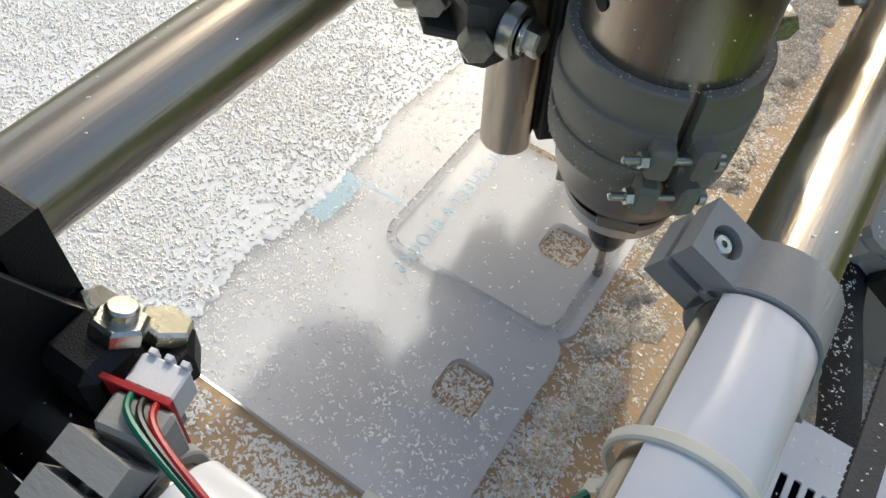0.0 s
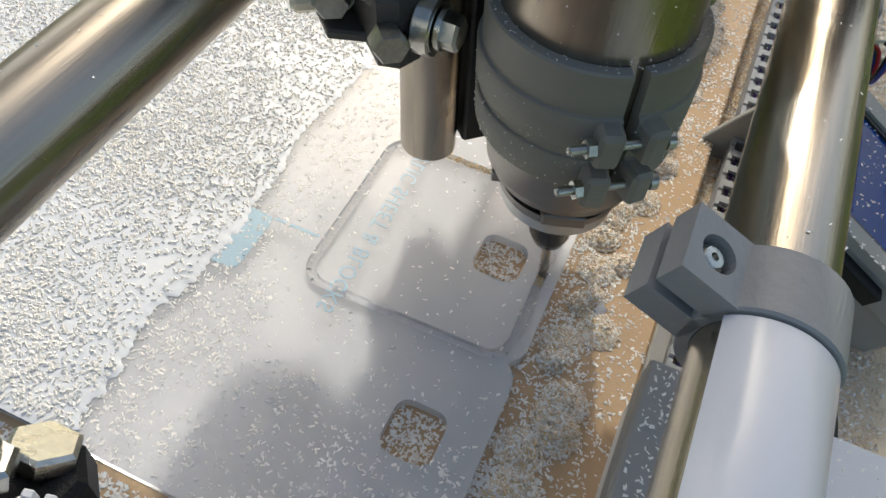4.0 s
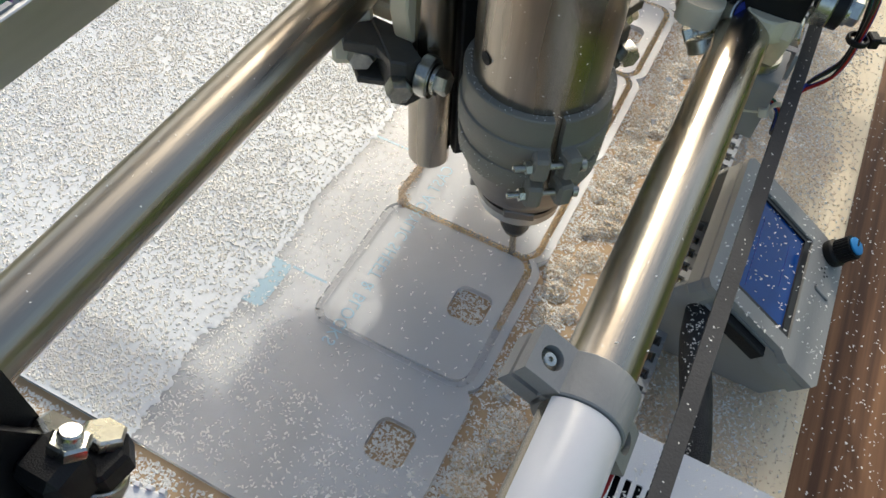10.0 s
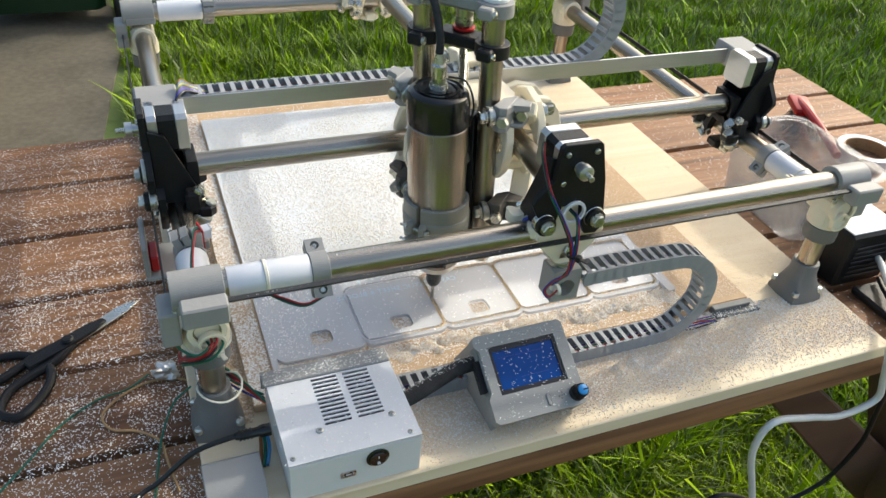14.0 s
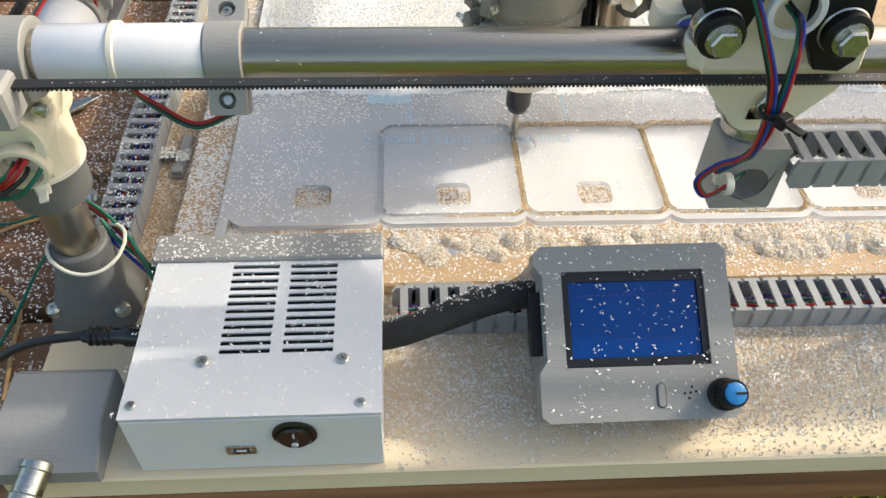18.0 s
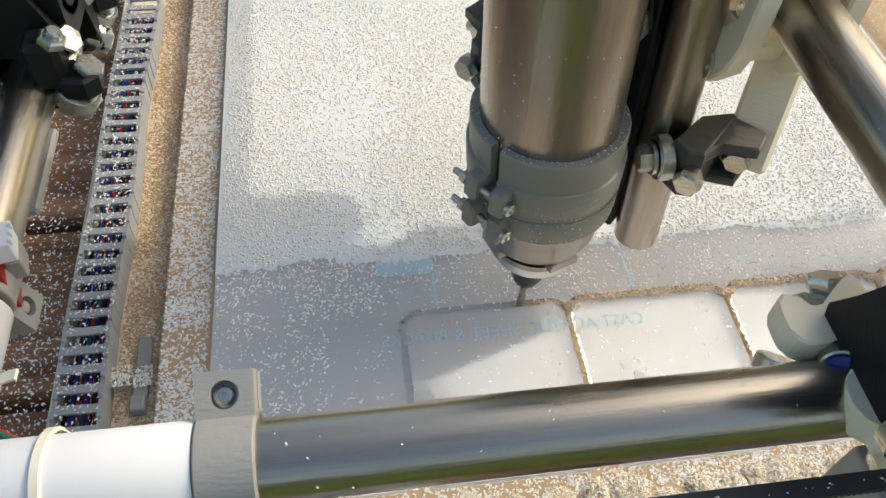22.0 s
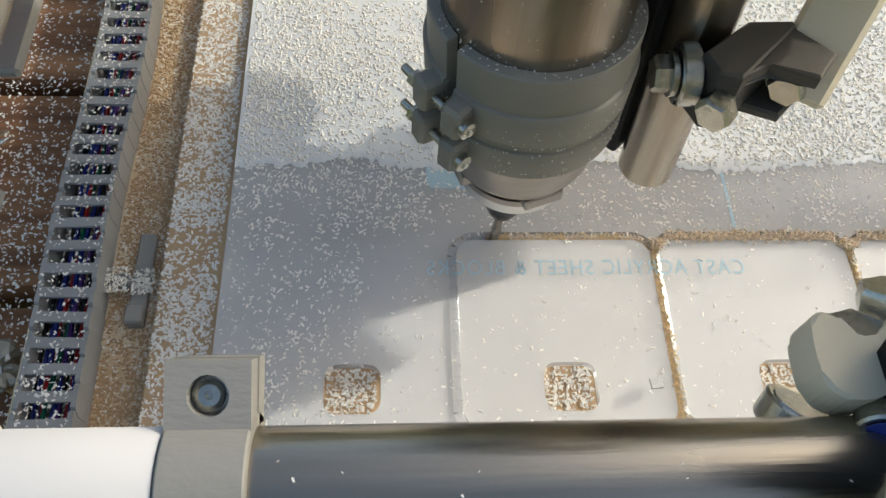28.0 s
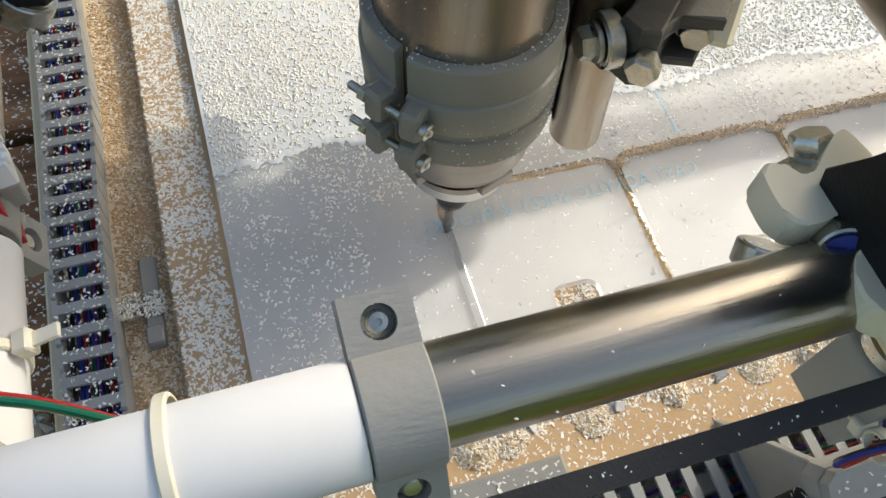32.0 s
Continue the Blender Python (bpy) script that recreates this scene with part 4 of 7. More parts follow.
for k in range(4):
    lathe(bm, [(0.0091, 0), (0.0097, 0.0005), (0.0091, 0.001)], (DX, DY, 0.2726 + 0.001 * k), (DX, DY, 1), 20)
part("plug_thread", bm, ZINC, spindle)
spin("bearing_nose", [(0.0, 0.0665), (0.0275, 0.0665), (0.0285, 0.0675), (0.0285, 0.0715), (0.0305, 0.0725), (0.0312, 0.0740), (0.0318, 0.0882), (0.0, 0.0882)], STEEL_RING, "dusty steel bearing nose")
for k in range(4):
    bm = B()
    box(bm, (0.0195, -0.0085, 0.0605), (0.0282, 0.0085, 0.0663), 0.0006, SP @ Matrix.Rotation(radians(20 + 90 * k), 4, "Z"))
    part("spanner_lug", bm, STEEL_RING, spindle)
spin("lug_ring", [(0.0, 0.0560), (0.0240, 0.0560), (0.0248, 0.0570), (0.0248, 0.0604), (0.0, 0.0604)], STEEL_RING)
spin("cover_ring", [(0.0, 0.0490), (0.0222, 0.0490), (0.0236, 0.0498), (0.0236, 0.0550), (0.0222, 0.0558), (0, 0.0558)], ALU, "bright dusty cover ring")
spin("collet_nut", [(0.0, 0.0200), (0.0052, 0.0200), (0.0070, 0.0212), (0.0092, 0.0265), (0.0092, 0.0488), (0, 0.0488)], BLACKGLOSS, "black collet nut", 32)
bm = B()
lathe(bm, [(0.0, -0.0045), (0.0021, -0.0045), (0.0021, 0.0199), (0, 0.0199)], (DX, DY, 0), (DX, DY, 1), 20)
bit = part("cutter_bit", bm, STEEL_Z, spindle, "slender steel cutter")
bm = B()
for k in range(2):
    pts = [(DX + 0.0020 * math.cos(k * math.pi + j * 0.7), DY + 0.0020 * math.sin(k * math.pi + j * 0.7), -0.004 + 0.0011 * j) for j in range(12)]
    cord(bm, pts, 0.00055, 6, 3)
part("flute", bm, STEEL_RING, bit)
# black disc on the steel, painted shade of a small hole
bm = B()
lathe(bm, [(0.0, 0), (0.0032, 0), (0.0032, 0.0006), (0, 0.0006)], (DX - 0.0325 * 0.84, DY + 0.0325 * 0.54, 0.161), (DX - 0.84, DY + 0.54, 0.161), 16)
part("set_hole", bm, BLACK, spindle, "small black disc for the shade in a hole of the steel")

# the spindle leans: its cutter stands over the cut, its cap beside it
def lean(v, bend):
    """Shift a point of the Z unit with its height; below the nose the cutter bends back to the cut."""
    h = max(v.z, 0.045) - 0.120 if bend else v.z - 0.120
    v.x += LEAN_X * h
    v.y += LEAN_Y * h
    if bend and v.z < 0.045:
        f = min(1.0, (0.045 - v.z) / 0.0495)
        v.x -= (DX + LEAN_X * -0.075) * f
        v.y -= (DY + LEAN_Y * -0.075) * f


for ob in spindle.children_recursive:
    for v in ob.data.vertices:
        lean(v.co, True)

# ---- carriage ----
gantry = thing("router_carriage", "cream and grey printed carriage with two steel Z tubes", "carriage", (0, 0, 0))
D = pose(DX, DY, 0, 0, 0, -45)  # x across the two tubes, y away from the spindle
TUBE_X, TUBE_Y = 0.0387, 0.0482


def gpart(name, bm, material, label="", parent=None, diag=True):
    if diag:
        bmesh.ops.transform(bm, matrix=D, verts=bm.verts[:])
    for v in bm.verts:
        lean(v.co, False)
    return part(name, bm, material, parent or gantry, label, name not in ("tube_bracket", "leg"))


# split clamp in three bands, with a gap to the front and screw lugs
GAP_A = -143  # degrees in the world, where the clamp is split
bm = B()
prof = [(0.0327, 0.0915), (0.0346, 0.0915), (0.0354, 0.0926), (0.0366, 0.0930), (0.0370, 0.0936), (0.0378, 0.1066), (0.0374, 0.1073), (0.0365, 0.1076), (0.0367, 0.1116), (0.0376, 0.1119), (0.0380, 0.1125), (0.0384, 0.1256), (0.0380, 0.1263), (0.0369, 0.1267), (0.0370, 0.1428), (0.0364, 0.1435), (0.0327, 0.1435)]
n = 72
rings = []
for k in range(n + 1):
    a = radians(GAP_A) + radians(4) + (2 * math.pi - radians(8)) * k / n
    rings.append([bm.verts.new((r * math.cos(a), r * math.sin(a), z)) for r, z in prof])
for a, b in zip(rings, rings[1:]):
    for j in range(len(prof)):
        jj = (j + 1) % len(prof)
        bm.faces.new((a[j], b[j], b[jj], a[jj]))
bm.faces.new(rings[0])
bm.faces.new(rings[-1][::-1])
bmesh.ops.transform(bm, matrix=pose(DX, DY, 0), verts=bm.verts[:])
collar = gpart("clamp_collar", bm, COLLAR, "grey printed split clamp", diag=False)
for z in (0.1000, 0.1190):
    for s in (-1, 1):
        a = radians(GAP_A + s * 10.5)
        bm = B()
        box(bm, (0.0345, -0.0042, z - 0.0072), (0.0458, 0.0042, z + 0.0072), 0.0016, pose(DX, DY, 0) @ Matrix.Rotation(a, 4, "Z"))
        part("lug", bm, COLLAR, collar)
    bm = B()
    r = pose(DX, DY, 0) @ Matrix.Rotation(radians(GAP_A), 4, "Z")
    p = lambda y: r @ Vector((0.0410, y, z))
    rod(bm, p(-0.021), p(0.016), 0.0017, 12)
    lathe(bm, [(0, 0), (0.0034, 0), (0.0034, 0.0028), (0, 0.0028)], p(-0.0122), p(-0.03), 6)
    lathe(bm, [(0, 0), (0.0032, 0), (0.0034, 0.0025), (0.002, 0.0030), (0, 0.003)], p(0.0122), p(0.03), 16)
    part("clamp_bolt", bm, ZINC, collar, "small zinc clamp bolt and nut")
# block between clamp and plate, and the black Z plate
bm = B()
box(bm, (-0.0185, 0.0285, 0.0930), (0.0185, 0.0385, 0.1880), 0.0015)
blk = gpart("clamp_back", bm, COLLAR)
for s in (-1, 1):
    for z in (0.100, 0.180):
        bm = B()
        box(bm, (s * 0.0195 - 0.004, 0.0310, z - 0.006), (s * 0.0195 + 0.004, 0.0385, z + 0.006), 0.0012)
        lathe(bm, [(0, 0), (0.003, 0), (0.003, 0.002), (0.0015, 0.003), (0, 0.003)], (s * 0.0195, 0.0310, z), (s * 0.0195, -1, z), 14)
        gpart("ear", bm, COLLAR, "", blk)
bm = B()
box(bm, (-0.0262, 0.0388, 0.0480), (0.0262, 0.0560, 0.2300), 0.0012)
gpart("z_plate", bm, BLACK, "black printed Z plate")
for s in (-1, 1):
    bm = B()
    pipe(bm, (s * TUBE_X, TUBE_Y, 0.0430), (s * TUBE_X, TUBE_Y, 0.3600), RAIL - 0.0005, RAIL - 0.002, 40)
    gpart("z_tube", bm, STEEL_Z, "upright steel tube")
bm = B()
rod(bm, (0, 0.064, 0.20), (0, 0.064, 0.352), 0.004, 16)
for k in range(70):
    lathe(bm, [(0.0039, 0), (0.0045, 0.0005), (0.0039, 0.001)], (0, 0.064, 0.205 + 0.002 * k), (0, 0.064, 1), 12)
gpart("lead_screw", bm, ZINC, "steel lead screw")
# black clamp bar and grey top plate across the tubes, Z motor above
for name, z0, z1, rr, w, mt, lab in (("tube_bar", 0.300, 0.314, 0.0185, 0.012, BLACK, "black printed bar across the tubes"), ("top_plate", 0.343, 0.357, 0.0200, 0.017, GREY, "grey printed top plate")):
    bm = B()
    for s in (-1, 1):
        pipe(bm, (s * TUBE_X, TUBE_Y, z0), (s * TUBE_X, TUBE_Y, z1), rr, RAIL - 0.0004, 36)
        box(bm, (s * TUBE_X - 0.008 if s > 0 else s * TUBE_X - 0.008, TUBE_Y - rr - 0.010, z0 + 0.001), (s * TUBE_X + 0.008, TUBE_Y - rr + 0.004, z1 - 0.001), 0.002)
    box(bm, (-TUBE_X + 0.0135, TUBE_Y - w + 0.006, z0), (TUBE_X - 0.0135, TUBE_Y + w + 0.010, z1), 0.003)
    tb = gpart(name, bm, mt, lab)
    for s in (-1, 1):
        bm = B()
        lathe(bm, [(0, 0), (0.004, 0), (0.004, 0.003), (0.002, 0.004), (0, 0.004)], (s * TUBE_X + 0.008, TUBE_Y - rr - 0.004, (z0 + z1) / 2), (s * TUBE_X + 1, TUBE_Y - rr - 0.004, (z0 + z1) / 2), 14)
        gpart("screw", bm, ZINC, "", tb)
for s in (-1, 1):
    bm = B()
    pipe(bm, (s * TUBE_X, TUBE_Y, 0.3572), (s * TUBE_X, TUBE_Y, 0.3612), 0.0140, 0.0105, 32)
    gpart("tube_liner", bm, WHITE, "white ring in the tube's end")
bm = B()
lathe(bm, [(0.0046, 0), (0.011, 0), (0.012, 0.001), (0.012, 0.003), (0.0046, 0.003)], (0, 0.064, 0.3142), (0, 0.064, 1), 24)
gpart("shaft_bearing", bm, RED, "red shaft bearing ring")
bm = B()
lathe(bm, [(0.0046, 0), (0.0088, 0), (0.0095, 0.001), (0.0095, 0.007), (0.0085, 0.0075), (0.0095, 0.008), (0.0095, 0.010), (0.0085, 0.0105), (0.0095, 0.011), (0.0095, 0.022), (0.0046, 0.022)], (0, 0.064, 0.3180), (0, 0.064, 1), 24)
gpart("shaft_coupler", bm, ZINC, "silver shaft coupler")
stepper(gantry, D @ pose(0, 0.064, 0.3575, 90, 0, 0), 0.040, 0.012)


# cream core arms round both beams, grey corner brackets with rollers on the Z tubes
def core_arm(m, name="core_arm"):
    """An arm that hugs a beam lying along local x (centre y = 0, z = 0); the tube bracket end is at local -x."""
    up = Matrix.Rotation(radians(90), 4, "X")
    for s in (-1, 1):
        bm = B()
        out = [(-0.036, 0.012), (-0.030, 0.030), (-0.016, 0.046), (0.010, 0.052), (0.030, 0.044), (0.034, 0.026), (0.026, 0.018), (0.010, 0.0185), (-0.008, 0.0185), (-0.020, 0.014), (-0.028, 0.004), (-0.028, -0.004), (-0.020, -0.014), (-0.008, -0.0185), (0.010, -0.0185), (0.026, -0.018), (0.034, -0.026), (0.030, -0.044), (0.010, -0.052), (-0.016, -0.046), (-0.030, -0.030), (-0.036, -0.012)]
        prism(bm, out, -0.005, 0.005, pose(0, s * 0.0195, 0) @ up, 0.0012)
        bmesh.ops.transform(bm, matrix=m, verts=bm.verts[:])
        arm = part(name, bm, CREAM, gantry, "cream printed core arm")
        for q in ((0.020, 0.034), (0.020, -0.034), (-0.014, 0.034), (-0.014, -0.034)):
            bm = B()
            bolt(bm, (q[0], s * 0.0247, q[1]), (q[0], s * 0.0315, q[1]), 0.0072, 0.009)
            bmesh.ops.transform(bm, matrix=m, verts=bm.verts[:])
            part("bolt", bm, ZINC, arm, "zinc hex bolt")
    for z in (0.024, -0.024):
        bm = B()
        bearing(bm, (0.006, -0.004, z), (0.006, 0.004, z), 0.0112)
        bmesh.ops.transform(bm, matrix=m, verts=bm.verts[:])
        part("roller", bm, ZINC, gantry, "steel roller bearing")
    for z0, z1 in ((0.030, 0.040), (-0.040, -0.030)):
        bm = B()
        box(bm, (-0.012, -0.0143, z0), (0.016, 0.0143, z1), 0.0015, m)
        part("spreader", bm, CREAM, gantry)


CX, CY = OFFX, OFFY
core_arm(pose(CX - 0.072, CY, Z_XB, 0, 0, 0))
core_arm(pose(CX + 0.058, CY, Z_XB, 0, 0, 180))
core_arm(pose(CX, CY - 0.072, Z_YB, 0, 0, 90))
core_arm(pose(CX, CY + 0.058, Z_YB, 0, 0, -90))
for z0, z1 in ((0.1450, 0.1520), (0.2130, 0.2230)):
    bm = B()
    box(bm, (CX - 0.030, CY - 0.030, z0), (CX + 0.030, CY + 0.030, z1), 0.003)
    part("core_plate", bm, CREAM, gantry, "cream printed core plate")
for sx_ in (-1, 1):
    for sy_ in (-1, 1):
        bm = B()
        box(bm, (CX + sx_ * 0.024 - 0.006, CY + sy_ * 0.024 - 0.006, 0.1522), (CX + sx_ * 0.024 + 0.006, CY + sy_ * 0.024 + 0.006, 0.2128), 0.001)
        part("core_post", bm, CREAM, gantry, "cream printed core post")

for s in (-1, 1):
    for z in (0.121, 0.240):
        bm = B()
        block = [(0.0500, 0.0300), (0.0590, 0.0262), (0.0660, 0.0300), (0.0665, 0.0640), (0.0640, 0.0660), (0.0530, 0.0540)]
        roof = [(0.0655, 0.0315), (0.0690, 0.0440), (0.0845, 0.0500), (0.0830, 0.0640), (0.0655, 0.0640)]
        lip = [(0.0655, 0.0420), (0.0790, 0.0480), (0.0790, 0.0640), (0.0655, 0.0640)]
        for o, z0, z1 in ((block, -0.0150, 0.0135), (roof, 0.0062, 0.0130), (lip, -0.0140, -0.0095)):
            o = [(s * x, y) for x, y in o]
            prism(bm, o if s > 0 else o[::-1], z + z0, z + z1, None, 0.0010)
        br = gpart("tube_bracket", bm, CHAR if z < 0.2 else GREY, "grey printed roller bracket")
        bm = B()
        qv = Vector((s * 0.0465, 0.0300, z))
        dv = Vector((s * 0.71, 0.71, 0)).normalized()
        bearing(bm, qv - dv * 0.0035, qv + dv * 0.0035, 0.0112, 0.0004)
        rl = gpart("roller", bm, ZINC, "steel roller bearing", br)
        bm = B()
        bolt(bm, qv - dv * 0.0042, qv - dv * 0.0120, 0.0068, 0.0080)
        gpart("bolt", bm, ZINC, "", br)
        bm = B()
        bolt(bm, (s * 0.0630, 0.0300, z), (s * 0.0640, 0.0195, z), 0.0068, 0.0)
        gpart("bolt", bm, ZINC, "", br)
        bm = B()
        bolt(bm, (s * 0.0740, 0.0600, z - 0.0015), (s * 0.0760, 0.0500, z - 0.0015), 0.0070, 0.0082)
        gpart("bolt", bm, ZINC, "", br)
        # cream leg from the core to this bracket
        bm = B()
        a = Vector((s * 0.0770, 0.0610, z - 0.006 if z < 0.2 else z + 0.004))
        b = Vector((s * 0.070, 0.100, 0.162 if z < 0.2 else 0.208))
        m, L = frame_to(a, b)
        box(bm, (-0.0115, -0.008, -0.004), (0.0115, 0.008, L), 0.002, m)
        gpart("leg", bm, CREAM, "cream printed leg")

# ---- control box ----
cbox = thing("control_box", "white printed control box with vents, screws and switch", "electronics box", (0.0006, -0.2055, Z_BOARD))
BW, BD, BH = 0.0628, 0.1200, 0.0515
bm = B()
box(bm, (-BW, 0.0022, 0.0), (-BW + 0.0025, BD, BH - 0.003), 0.0008)
box(bm, (BW - 0.0025, 0.0022, 0.0), (BW, BD, BH - 0.003), 0.0008)
box(bm, (-BW + 0.0026, BD - 0.003, 0.0), (BW - 0.0026, BD, BH - 0.003), 0.0006)
box(bm, (-BW + 0.0026, 0.003, 0.0), (BW - 0.0026, BD - 0.0032, 0.0025), 0.0006)
part("case", bm, WHITE, cbox, "white printed case")
bm = B()
outer = [(-BW - 0.0006, 0), (BW + 0.0006, 0), (BW + 0.0006, BD - 0.0190), (-BW - 0.0006, BD - 0.0190)]
slots = []
for col in (0, 1):
    for k in range(12):
        x0 = -0.0206 + 0.0325 * col
        y0 = 0.0372 + 0.0053 * k
        slots.append(rrect(x0, y0, x0 + 0.0262, y0 + 0.0030, 0.0006, 2))
fill(bm, outer, slots, BH - 0.0013, BH)
lid = part("lid", bm, WHITE, cbox, "white lid with two columns of vent slots", smooth=False)
# added black sheet: gives the slots the shade of the box's inside
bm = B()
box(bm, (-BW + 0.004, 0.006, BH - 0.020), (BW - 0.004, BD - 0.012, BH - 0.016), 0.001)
part("inner_deck", bm, BLACK, cbox, "black sheet put in for the shade under the slots")
bm = B()
box(bm, (-BW - 0.0006, 0.0, 0.0006), (BW + 0.0006, 0.0021, BH - 0.003), 0.0006)
fp = part("front_panel", bm, WHITE, cbox)
bm = B()
box(bm, (-BW - 0.0038, BD - 0.0188, BH - 0.0035), (BW + 0.0010, BD + 0.0012, BH + 0.0026), 0.0012)
box(bm, (-BW - 0.0038, BD - 0.0020, BH - 0.0200), (BW + 0.0010, BD + 0.0012, BH - 0.0036), 0.0008)
part("top_rail", bm, GREY, cbox, "grey printed strip along the back edge")
for x, y in ((-0.0277, 0.0325), (0.0431, 0.0322), (-0.0582, 0.0076), (0.0530, 0.0060)):
    r = 0.0035 if y > 0.02 else 0.0026
    bm = B()
    lathe(bm, [(0, 0), (r, 0), (r, 0.0008), (r * 0.8, 0.0014), (r * 0.25, 0.0014), (r * 0.2, 0.0006), (0, 0.0006)], (x, y, BH), (x, y, 1), 18)
    s = part("screw", bm, ZINC, lid, "zinc cross-head screw")
    bm = B()
    for a in (30, 120):
        box(bm, (-r * 0.5, -r * 0.09, 0.0014), (r * 0.5, r * 0.09, 0.0015), 0, pose(x, y, BH, 0, 0, a))
    part("screw_slot", bm, DGREY, s)
bm = B()
lathe(bm, [(0, 0), (0.0112, 0), (0.0112, 0.0012), (0.0100, 0.0020), (0.0092, 0.0020), (0.009, 0.0012), (0, 0.0012)], (0.0196, -0.0001, 0.0345), (0.0196, -1, 0.0345), 32)
sw = part("rocker_switch", bm, BLACKGLOSS, fp, "round black rocker switch")
bm = B()
lathe(bm, [(0, 0.0013), (0.0088, 0.0013), (0.0088, 0.0030), (0.0078, 0.0038), (0, 0.0036)], (0.0196, -0.0001, 0.0345), (0.0196, -1, 0.0345), 32)
part("rocker", bm, BLACKGLOSS, sw)
bm = B()
pipe(bm, (0.0196, -0.0038, 0.0307), (0.0196, -0.0052, 0.0307), 0.0018, 0.0011, 20)
box(bm, (0.0192, -0.0045, 0.0367), (0.0200, -0.0037, 0.0400))
part("switch_mark", bm, WHITE, sw, "white on and off marks")
bm = B()
ring_plate(bm, rrect(-0.0075, -0.0035, 0.0075, 0.0035, 0.0008, 2), rrect(-0.0055, -0.0024, 0.0055, 0.0024, 0.0005, 2), 0, 0.0012)
bmesh.ops.transform(bm, matrix=pose(-0.0088, -0.0001, 0.0206, 90, 0, 0), verts=bm.verts[:])
usb = part("usb_port", bm, ZINC, fp, "square data port")
# black block stands in for the shaded inside of the port
bm = B()
box(bm, (-0.0128, -0.0010, 0.0191), (-0.0048, -0.0002, 0.0224), 0.0002)
part("port_metal", bm, BLACK, usb)
bm = B()
box(bm, (-0.0115, -0.0016, 0.0198), (-0.0061, -0.0010, 0.0216), 0.0002)
part("port_tongue", bm, WHITE, usb)

# ---- display ----
lcd = thing("display_unit", "grey printed display housing with a blue screen and knob", "display", (0, 0, 0))
LC = pose(0.1985, -0.1563, 0.0432, 31.5, 0, 0.5)  # centre of the screen's bezel, z out of the face


def lpart(name, bm, material, label="", parent=None, smooth=True):
    bmesh.ops.transform(bm, matrix=LC, verts=bm.verts[:])
    return part(name, bm, material, parent or lcd, label, smooth)


bm = B()
out = [(-0.0530, -0.0500), (-0.0490, -0.0535), (0.0480, -0.0535), (0.0520, -0.0500), (0.0520, 0.0360), (0.0480, 0.0396), (-0.0490, 0.0396), (-0.0530, 0.0360), (-0.0530, 0.0290), (-0.0486, 0.0230), (-0.0486, -0.0210), (-0.0530, -0.0280)]
win = rrect(-0.0386, -0.0255, 0.0386, 0.0255, 0.0004, 1)
fill(bm, out, [win, rrect(0.0075, -0.0475, 0.0125, -0.0345, 0.0024, 4)], -0.0035, 0.0010)
face = lpart("face_plate", bm, GREY, "grey printed face", smooth=False)
bm = B()
prism(bm, out, -0.0150, -0.0037, None, 0.0012)
lpart("housing", bm, GREY)
for sx_ in (-0.0480, 0.0470):
    bm = B()
    prism(bm, [(-0.0530, -0.0152), (0.0390, -0.0152), (0.0390, -0.0922), (-0.0530, -0.0354)], 0, 0.004, Matrix.Translation((sx_, 0, 0)) @ Matrix(((0, 0, 1, 0), (1, 0, 0, 0), (0, 1, 0, 0), (0, 0, 0, 1))), 0.0006)
    lpart("side_stand", bm, GREY, "grey wedge foot")
bm = B()
ring_plate(bm, rrect(-0.0382, -0.0252, 0.0382, 0.0252, 0.0003, 1), rrect(-0.0350, -0.0206, 0.0350, 0.0200, 0.0003, 1), -0.0030, -0.0004)
bez = lpart("screen_bezel", bm, DISPLAYFACE, "black screen bezel", smooth=False)
bm = B()
box(bm, (-0.0352, -0.0208, -0.0032), (0.0352, 0.0202, -0.0018), 0)
scr = lpart("screen", bm, LCDBLUE, "deep blue screen with chips on it", smooth=False)
bm = B()
box(bm, (-0.0100, -0.0110, -0.0018), (0.0220, -0.0106, -0.0016), 0)
lpart("screen_mark", bm, WIRE["blue"], "faint bar on the screen", scr, smooth=False)
for k in range(16):
    bm = B()
    box(bm, (-0.030 + 0.0034 * k, 0.0125, -0.0018), (-0.0278 + 0.0034 * k, 0.0131, -0.0016), 0)
    lpart("screen_mark", bm, WIRE["blue"], "", scr, smooth=False)
bm = B()
prism(bm, rrect(0.0081, -0.0470, 0.0119, -0.0350, 0.0018, 4), -0.003, 0.0022, None, 0.0005)
lpart("push_button", bm, GREY)
# sound holes are flat black discs, their shade given as colour
bm = B()
for dx, dy in ((0, 0), (0.003, 0.0005), (-0.003, -0.0003), (0.001, 0.003), (-0.0008, -0.0028)):
    lathe(bm, [(0, 0), (0.0007, 0), (0.0007, 0.0002), (0, 0.0002)], (0.0255 + dx, -0.0400 + dy, 0.0010), (0.0255 + dx, -0.0400 + dy, 1), 8)
lpart("sound_holes", bm, BLACK, "small black discs for the shade in the sound holes", face)
bm = B()
lathe(bm, [(0.0, 0.001), (0.0082, 0.001), (0.0085, 0.002), (0.0085, 0.0055), (0.0072, 0.007), (0.0, 0.007)], (0.0425, -0.0415, 0), (0.0425, -0.0415, 1), 28)
ribs = [(0.0425 + (0.0066 + 0.0007 * (k % 4 < 2)) * math.cos(math.pi * k / 44), -0.0415 + (0.0066 + 0.0007 * (k % 4 < 2)) * math.sin(math.pi * k / 44)) for k in range(88)]
prism(bm, ribs, 0.0068, 0.0168, None, 0.0003)
knob = lpart("knob", bm, BLACK, "black ribbed knob")
